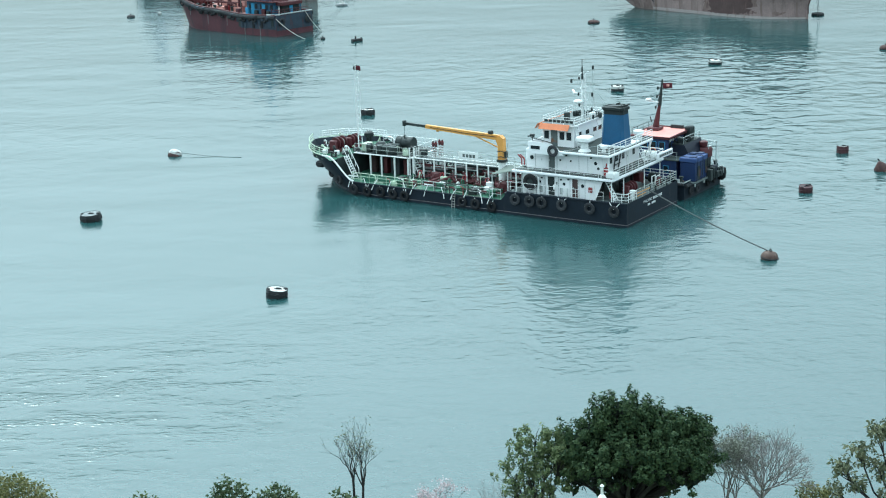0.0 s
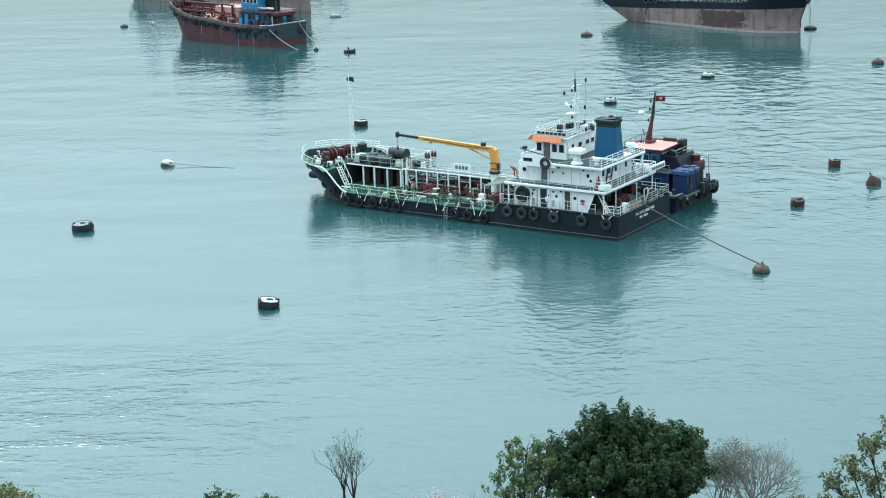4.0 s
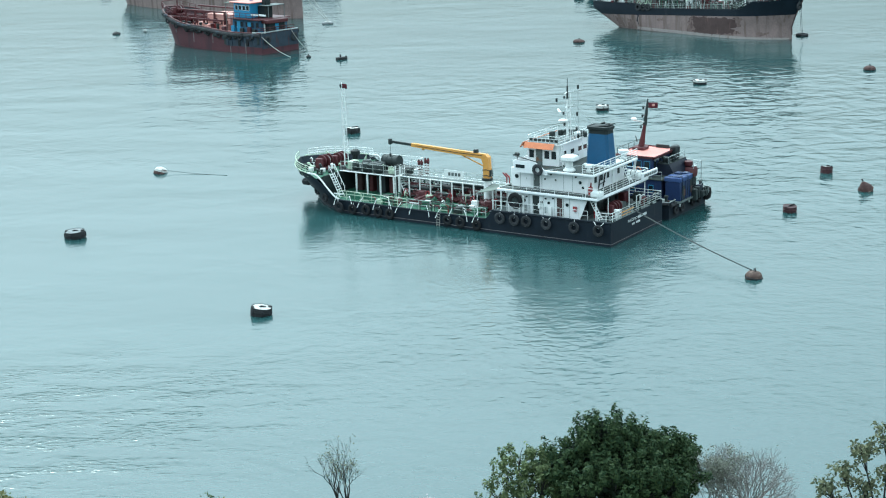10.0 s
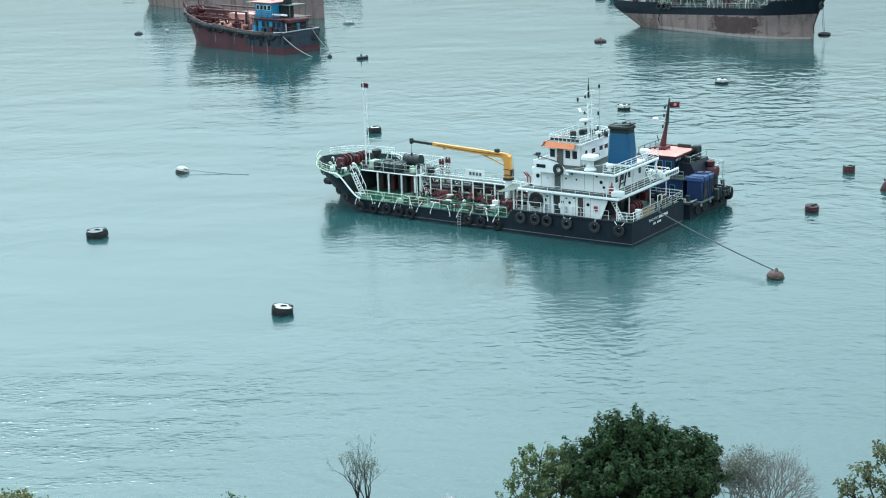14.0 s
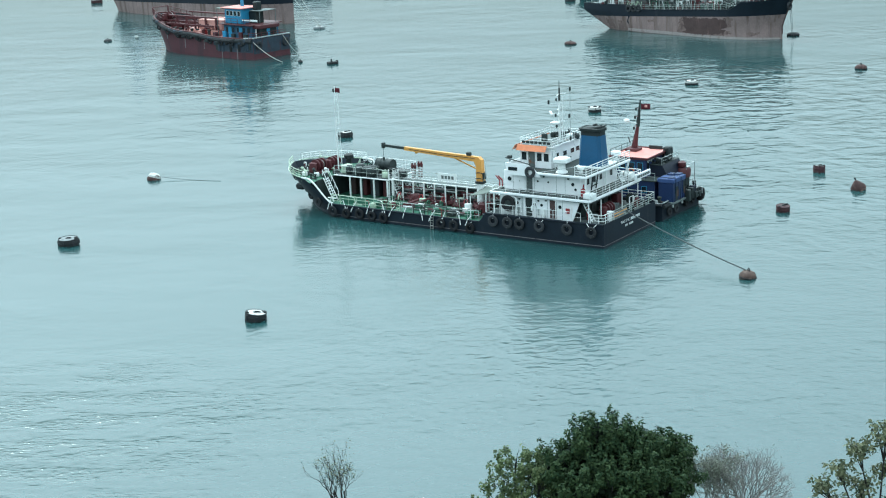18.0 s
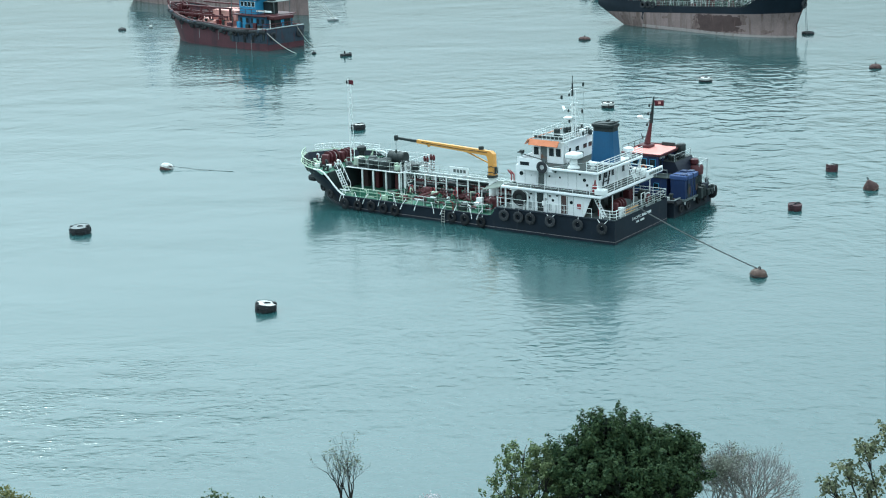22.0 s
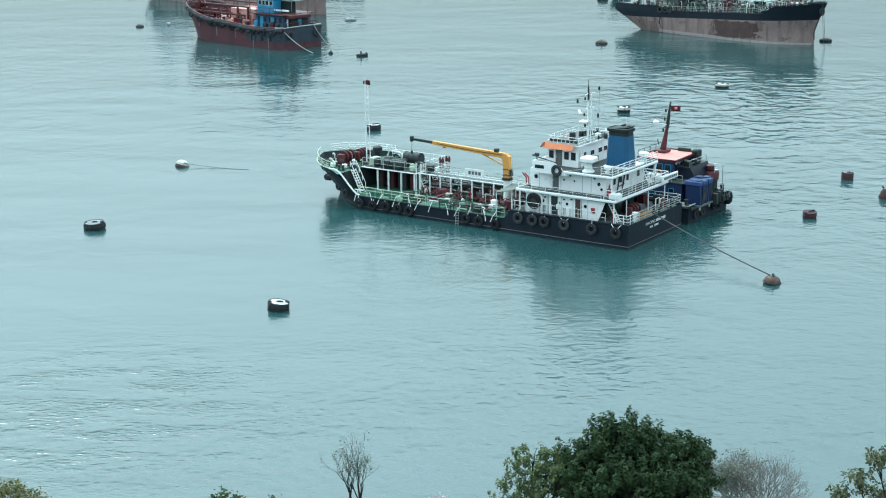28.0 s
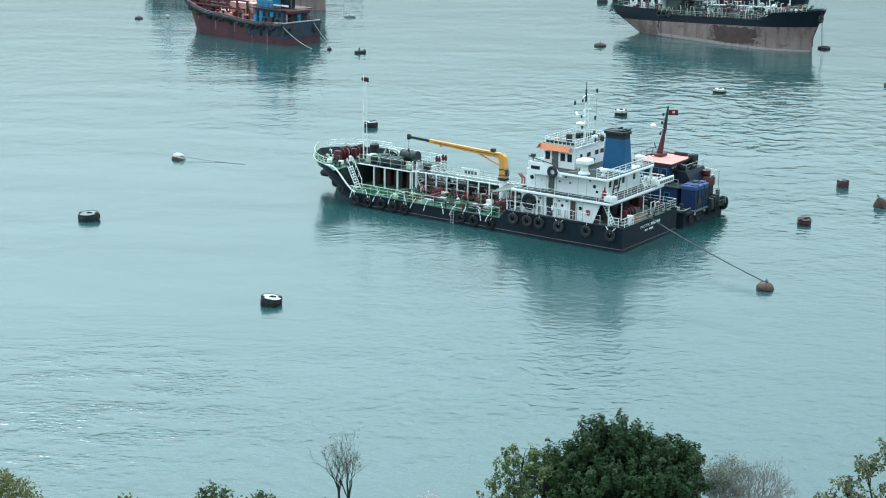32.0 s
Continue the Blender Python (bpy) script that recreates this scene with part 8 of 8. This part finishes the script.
def leaf(vs, fs, p, size, rnd, long=1.7, facing=None):
    d = Vector((rnd.gauss(0, 1), rnd.gauss(0, 1), rnd.gauss(0.15, 0.7))).normalized()
    s = d.orthogonal().normalized()
    s = Matrix.Rotation(rnd.uniform(0, 6.28), 3, d) @ s
    if facing is not None:
        n = (facing + Vector((rnd.gauss(0, 0.2), rnd.gauss(0, 0.2), rnd.gauss(0, 0.2)))).normalized()
        d = (d - n * d.dot(n)).normalized()
        s = n.cross(d)
    a = d * size * long
    b = s * size * 0.5
    k = d.cross(s) * size * 0.12
    n = len(vs)
    vs += [p, p + a * 0.45 + b + k, p + a, p + a * 0.45 - b + k]
    fs.append((n, n + 1, n + 2, n + 3))


def leaf_mesh(name, vs, fs, material):
    me = bpy.data.meshes.new(name)
    me.from_pydata([tuple(v) for v in vs], [], fs)
    me.materials.append(material)
    return me


def put_tree(name, base, twigs, bark, label, category="tree"):
    t = thing(name, Matrix.Translation(base), label, category, "trees of the shore park")
    for i, (pts, r, r2) in enumerate(twigs.limbs):
        part("trunk" if i == 0 else "limb", Geo().tube(pts, r, 7, r2), bark, t)
    if twigs.fine.v:
        part("branchwork", twigs.fine, bark, t, kind="stuff")
    return t


def crown(tree, vs, fs, material, label=""):
    ob = part("crown", leaf_mesh("crown", vs, fs, material), material, tree, label, kind="stuff")
    return ob


def fig_tree(name, base, lobes, seed, material, label, leaf_size, sprigs, per_sprig, reach, trunk_r=0.35, core=0.6, low=0.25, tuft=0.15, heart=0):
    """A crown of leafy sprigs that stand out and up from many lobes, sparser underneath."""
    rnd = random.Random(seed)
    tw = Twigs(seed)
    base = Vector(base)
    mean = sum((Vector(c) for c, _ in lobes), Vector()) / len(lobes)
    fork = Vector((mean.x - base.x, mean.y - base.y, 0)) * 0.35 + Vector((0, 0, (mean.z - base.z) * 0.62))
    tw.limbs.append(([Vector((0, 0, -0.3)), fork * 0.5 + Vector((0.1, 0, 0)), fork], trunk_r, trunk_r * 0.75))
    for c, r in lobes:
        q = Vector(c) - base
        mid = fork.lerp(q, 0.5) + Vector((rnd.uniform(-0.4, 0.4), rnd.uniform(-0.4, 0.4), -0.3))
        tw.limbs.append(([fork, mid, q], trunk_r * 0.40, 0.03))
        for _ in range(7):
            d = Vector((rnd.gauss(0, 1), rnd.gauss(0, 1), rnd.gauss(0.2, 0.8))).normalized() * r * 0.85
            tw.fine.tube([mid.lerp(q, 0.6), q + d * 0.5 + Vector((0, 0, 0.1)), q + d], 0.03, 4, 0.008)
    t = put_tree(name, base, tw, BARK_DARK, label)
    vs, fs = [], []
    # near-black leaves that put painted shade into the heart of each lobe
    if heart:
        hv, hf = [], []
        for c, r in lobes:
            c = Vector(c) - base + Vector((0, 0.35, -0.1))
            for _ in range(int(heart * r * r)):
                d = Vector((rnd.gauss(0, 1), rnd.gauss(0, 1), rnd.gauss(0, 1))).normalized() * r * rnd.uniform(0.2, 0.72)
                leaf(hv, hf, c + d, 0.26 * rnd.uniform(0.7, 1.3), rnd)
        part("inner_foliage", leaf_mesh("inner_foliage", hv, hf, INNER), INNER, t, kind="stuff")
    for c, r in lobes:
        c = Vector(c) - base
        for _ in range(int(sprigs * r * r)):
            d = Vector((rnd.gauss(0, 1), rnd.gauss(0, 1), rnd.gauss(0.3, 1))).normalized()
            if d.z < -0.2 and rnd.random() > low:
                continue
            rough = 1 + 0.26 * noise.noise(d * 2.4 + c) + 0.16 * noise.noise(d * 5.5 + c)
            k = rnd.uniform(core, 1.0) * rough
            p = c + Vector((d.x * r, d.y * r, d.z * r * 0.85)) * k
            way = (d + Vector((rnd.gauss(0, 0.25), rnd.gauss(0, 0.25), 0.9))).normalized()
            long = reach * rnd.uniform(0.55, 1.3) * (1.45 if d.z > 0.5 else 1.0)
            side = way.orthogonal().normalized()
            w = tuft * rnd.uniform(0.75, 1.2)
            for n in range(per_sprig):
                u, a = rnd.uniform(-0.75, 1.0), rnd.uniform(0, 6.283)
                round_ = Matrix.Rotation(a, 3, way) @ side * math.sqrt(1 - u * u)
                q = p + way * long * 0.5 * (1 + u) + round_ * w * rnd.uniform(0.75, 1.05)
                leaf(vs, fs, q, leaf_size * rnd.uniform(0.7, 1.25), rnd, facing=(round_ + way * (0.5 + 0.6 * u)))
    crown(t, vs, fs, material)
    return t


fig_lobes = [((7.7, 65.6, 13.5), 0.8), ((8.6, 65.6, 13.2), 0.8), ((8.2, 65.7, 10.7), 1.1), ((6.4, 65.5, 10.6), 1.0), ((9.7, 65.8, 10.1), 0.9), ((7.3, 65.8, 9.7), 1.1), ((5.3, 66.0, 9.7), 0.8), ((9.0, 65.9, 9.4), 0.9), ((5.9, 65.6, 13.75), 0.6), ((6.9, 65.6, 14.0), 0.6), ((5.1, 66.0, 12.9), 0.6), ((6.5, 65.6, 13.5), 0.95), ((5.6, 65.8, 13.0), 0.8), ((8.2, 65.4, 13.15), 1.0), ((6.2, 65.4, 12.7), 1.05), ((9.2, 65.6, 12.65), 1.0), ((10.2, 65.8, 13.0), 0.7), ((9.7, 65.4, 12.3), 0.8), ((5.4, 65.8, 12.0), 0.9),
             ((6.6, 64.6, 12.2), 1.05), ((7.9, 64.4, 12.25), 1.1), ((9.2, 64.6, 11.9), 1.0), ((10.3, 66.0, 11.5), 0.75), ((9.1, 65.6, 13.1), 0.75), ((10.2, 65.8, 10.4), 0.7), ((4.9, 66.0, 11.1), 0.85), ((5.7, 65.0, 11.3), 0.8), ((9.9, 65.4, 10.9), 0.6),
             ((7.3, 67.2, 12.2), 1.3), ((9.0, 67.0, 11.9), 1.3), ((6.0, 67.0, 11.6), 1.2), ((7.4, 66.8, 10.9), 1.2), ((8.9, 66.9, 10.6), 1.1), ((6.0, 66.6, 10.4), 1.0), ((4.9, 66.3, 10.1), 0.7)]
fig_lobes += [((10.6, 65.9, 10.6), 0.85), ((10.75, 65.6, 11.5), 0.75), ((10.3, 66.1, 9.7), 0.9), ((10.5, 65.7, 12.0), 0.7)]
fig_lobes += [((5.9, 64.2, 12.0), 0.8), ((7.2, 63.9, 12.3), 0.85), ((8.6, 63.9, 12.2), 0.85), ((9.8, 64.3, 11.9), 0.8)]
# the crown peaks over x = 7 and falls off to both sides; its lower boughs stand farther back
fig_lobes = [((x, y + (2.7 if z < 11.6 else -0.35), z + (0.15 if z < 11.6 else 0.34 - 0.16 * abs(x - 7.0) ** 1.35 * (1.5 if x < 7 else 0.40))), r) for (x, y, z), r in fig_lobes]
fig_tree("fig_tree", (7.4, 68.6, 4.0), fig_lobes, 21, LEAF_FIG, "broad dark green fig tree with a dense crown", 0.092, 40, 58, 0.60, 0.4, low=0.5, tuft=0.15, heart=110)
side_lobes = [((4.3, 66.4, 11.6), 0.8), ((3.9, 66.4, 10.6), 0.8), ((3.2, 66.6, 12.6), 0.85), ((2.6, 66.4, 11.9), 0.8), ((3.7, 66.2, 11.7), 0.95), ((2.2, 66.2, 11.1), 0.65), ((3.1, 66.0, 10.8), 0.85), ((4.0, 66.8, 12.4), 0.7), ((2.4, 66.3, 10.2), 0.6), ((3.4, 66.2, 9.9), 0.6)]
fig_tree("shrub_tree", (3.4, 66.4, 4.0), side_lobes, 5, LEAF_LIGHT, "lighter grey-green tree with gaps in its crown", 0.085, 40, 32, 0.36, 0.13, 0.35, 0.75, 0.12)


def bare_tree(name, base, fork, reach, seed, bark, label, depth=4, spread=0.5, r=0.07, mains=4, stems=1, open_angle=0.6, leaves=0.0, leaf_mat=None, leaf_size=0.06, per_end=3, upward=0.15, split=2, shrink=0.72, dx=0.28):
    """Trunks up to their forks, then main limbs that branch into fine twigs; leaves sit on the twig ends."""
    tw = Twigs(seed)
    rnd = random.Random(seed + 7)
    height = fork - base[2]
    for s in range(stems):
        x = dx * s
        top = Vector((x * 1.3, 0.05 * s, height - 0.25 * s))
        tw.limbs.append(([Vector((x * 0.3, 0, -0.2)), Vector((x * 0.6 + 0.05, 0, height * 0.5)), top], r * 1.5, r))
        turn = rnd.uniform(0, 6.28)
        for i in range(mains):
            a = turn + 2 * math.pi * i / mains + rnd.uniform(-0.3, 0.3)
            k = open_angle * (0.35 if i == 0 else rnd.uniform(0.8, 1.2))
            d = Vector((math.cos(a) * k, math.sin(a) * k, 1))
            tw.grow(top - Vector((0, 0, rnd.uniform(0, 0.25) * reach)), d, reach * rnd.uniform(0.36, 0.48), r * 0.62, depth, spread, upward, split, shrink, 0.12, 1)
    t = put_tree(name, Vector(base), tw, bark, label)
    if leaves:
        vs, fs = [], []
        for q, d in tw.ends:
            for _ in range(per_end):
                if rnd.random() < leaves:
                    leaf(vs, fs, q + Vector((rnd.gauss(0, 0.1), rnd.gauss(0, 0.1), rnd.gauss(0, 0.1))), leaf_size * rnd.uniform(0.7, 1.3), rnd)
        crown(t, vs, fs, leaf_mat)
    return t


bare_tree("bare_tree", (-4.95, 66.0, 4.0), 11.45, 2.0, 8, BARK_DARK, "slender bare two-stemmed tree with a few brown leaves", 5, 0.40, 0.055, 5, 2, 0.40, 0.30, LEAF_OLIVE, 0.045, 2, 0.08, dx=0.34)
bare_tree("bare_tree", (13.3, 66.0, 4.0), 10.4, 2.55, 14, BARK_TWIG, "bare grey tree with a dome of fine twigs", 5, 0.46, 0.075, 11, 1, 1.15, 0.05, LEAF_GREY, 0.04, split=3, shrink=0.68, upward=0.03)
bare_tree("leafy_shrub_tree", (11.8, 66.3, 4.0), 9.9, 2.5, 4, BARK_TWIG, "pale grey tree with small dry leaves", 5, 0.40, 0.06, 4, 2, 0.40, 0.9, LEAF_GREY, 0.06, 6)
olive_lobes = [((16.8, 66.0, 11.0), 0.55), ((17.6, 66.2, 11.8), 0.6), ((18.4, 66.0, 12.8), 0.65), ((17.5, 65.8, 10.3), 0.55), ((18.5, 66.1, 11.0), 0.7), ((19.6, 66.0, 13.4), 0.8), ((19.9, 66.2, 11.6), 0.9), ((19.3, 65.8, 9.8), 0.8), ((16.5, 66.0, 10.0), 0.45), ((20.8, 66.0, 12.6), 0.9)]
fig_tree("olive_leaf_tree", (20.0, 66.0, 4.0), olive_lobes, 27, LEAF_OLIVE, "tree with sparse olive and brown leaves", 0.115, 75, 11, 0.22, 0.14, 0.2, 0.8, 0.15)
bare_tree("blossom_tree", (-1.2, 66.0, 4.0), 9.3, 1.55, 19, BARK, "small tree in pale pink blossom", 4, 0.55, 0.05, 5, 1, 0.8, 1.0, BLOSSOM, 0.05, 10)
bare_tree("twiggy_bush", (1.3, 66.3, 4.0), 9.0, 1.9, 44, BARK_PALE, "thin bare twiggy bush", 5, 0.45, 0.025, 4, 3, 0.6, 0.0)


def bush(base, w, h, seed, material, label, n=900, size=0.10):
    rnd = random.Random(seed)
    tw = Twigs(seed)
    for _ in range(9):
        tw.grow(Vector((rnd.uniform(-w, w) * 0.3, rnd.uniform(-0.5, 0.5), 0)), Vector((rnd.uniform(-0.2, 0.2), rnd.uniform(-0.2, 0.2), 1)), h * 0.40, 0.035, 2, 0.4, 0.15, 2, 0.6, 0.12, 1)
    t = put_tree("bush", Vector(base), tw, BARK, label, "bush")
    vs, fs = [], []
    for _ in range(n):
        a, k = rnd.uniform(0, 6.28), rnd.random() ** 0.5
        x, y = w * k * math.cos(a), w * 0.6 * k * math.sin(a)
        top = h - 0.8 * k * k * w + 0.5 * noise.noise((x * 1.6 + seed, y * 1.6, 0))
        p = Vector((x, y, top - 2.6 * rnd.random() ** 1.6))
        for _ in range(3):
            leaf(vs, fs, p + Vector((rnd.gauss(0, 0.1), rnd.gauss(0, 0.1), rnd.gauss(0, 0.1))), size * rnd.uniform(0.6, 1.3), rnd)
    crown(t, vs, fs, material)
    return t


bush((-20.2, 66.0, 4.0), 2.0, 8.0, 3, LEAF_YELLOW, "yellow-green bush in flower", 2600, 0.085)
bush((-10.6, 66.2, 4.0), 1.2, 7.25, 6, LEAF_BUSH, "green bush with broad leaves", 700, 0.12)
bush((-8.3, 66.0, 4.0), 1.2, 7.0, 7, LEAF_BUSH, "green bush with broad leaves", 700, 0.12)
bush((-14.4, 66.0, 4.0), 1.4, 6.85, 9, LEAF_LIGHT, "grey-green bush by the shore", 700, 0.10)
bush((-5.4, 65.6, 4.0), 0.5, 6.9, 12, LEAF_BUSH, "green bush with broad leaves", 160, 0.13)
bush((15.6, 66.0, 4.0), 0.8, 6.5, 15, LEAF_YELLOW, "yellow-green bush by the shore", 500, 0.10)

# lamp post whose white head stands before the fig tree
lamp = thing("park_lamp", pose(5.68, 61.0, 4.0), "white park lamp with a slim finial", "lamp post")
part("pole", Geo().lathe([(0.14, 0), (0.14, 0.3), (0.07, 0.5), (0.055, 7.95)], 12), WHITE_CLEAN, lamp)
part("lantern", Geo().lathe([(0.06, 7.9), (0.22, 8.0), (0.24, 8.25), (0.14, 8.45), (0.06, 8.52), (0.055, 8.85), (0.09, 8.9), (0.02, 8.98)], 16), WHITE_CLEAN, lamp, "white glass lantern with finial")


# ---- what moves: the ships swing at their moorings, floats drift, ripples run with the wind
def swing(t):
    """Drift in metres and turn in degrees of the tanker from its place at nine seconds."""
    return (6.4e-6 * t ** 3 - 2.35e-4 * t ** 2 + 5.45e-3 * t - 0.037, 0.0047 * t - 0.05, 2.16e-5 * t ** 3 - 1.26e-3 * t ** 2 - 0.0221 * t + 0.296)


def motions():
    times = (0, 4, 8, 12, 16, 20, 24, 28, 32)
    pivot = tanker_pose() @ Vector((20.0, -0.1, 0))
    base, tug_base = tanker_pose(), tug_pose()

    def moved(m, t):
        dx, dy, a = swing(t)
        return Matrix.Translation(pivot + Vector((dx, dy, 0))) @ Matrix.Rotation(radians(a), 4, "Z") @ Matrix.Translation(-pivot) @ m

    walk(tanker, [(t, moved(base, t)) for t in times])
    walk(tug, [(t, moved(tug_base, t)) for t in times])
    # the stern line follows the fairlead, turning about its float
    rows = []
    home = STERN_FAIRLEAD - FLOAT_EYE
    for t in times:
        now = (moved(base, t) @ Vector((-0.02, 1.0, 2.85))) - FLOAT_EYE
        rows.append((t, Matrix.Translation(FLOAT_EYE) @ home.rotation_difference(now).to_matrix().to_4x4()))
    walk(stern_line, rows)
    walk(drift_float, [(t, Matrix.Translation((0.011 * (t - 9), -0.006 * (t - 9), 0.03 * math.sin(1.1 * t))) @ pose(-34.4, 193.2, -0.18, -10 + 3 * math.sin(0.9 * t), 16, 0)) for t in range(0, 33, 2)])
    walk(drift_line, [(t, Matrix.Translation((-33.6 + 0.011 * (t - 9), 193.0 - 0.006 * (t - 9), 0.35))) for t in (0, 16, 32)])
    walk(work_float, [(t, pose(-17.2 - 0.016 * (t - 9), 290.5, 0, 0, 0, 25 + 0.4 * t)) for t in (0, 8, 16, 24, 32)])
    walk(right_ship, [(t, Matrix.Translation((-0.014 * (t - 9), 0, 0)) @ RIGHT_POSE) for t in (0, 16, 32)])
    # wind ripples travel slowly across the harbour
    walk(water, [(t, pose(0.35 * t, -0.55 * t, 0)) for t in (0, 16, 32)])


motions()
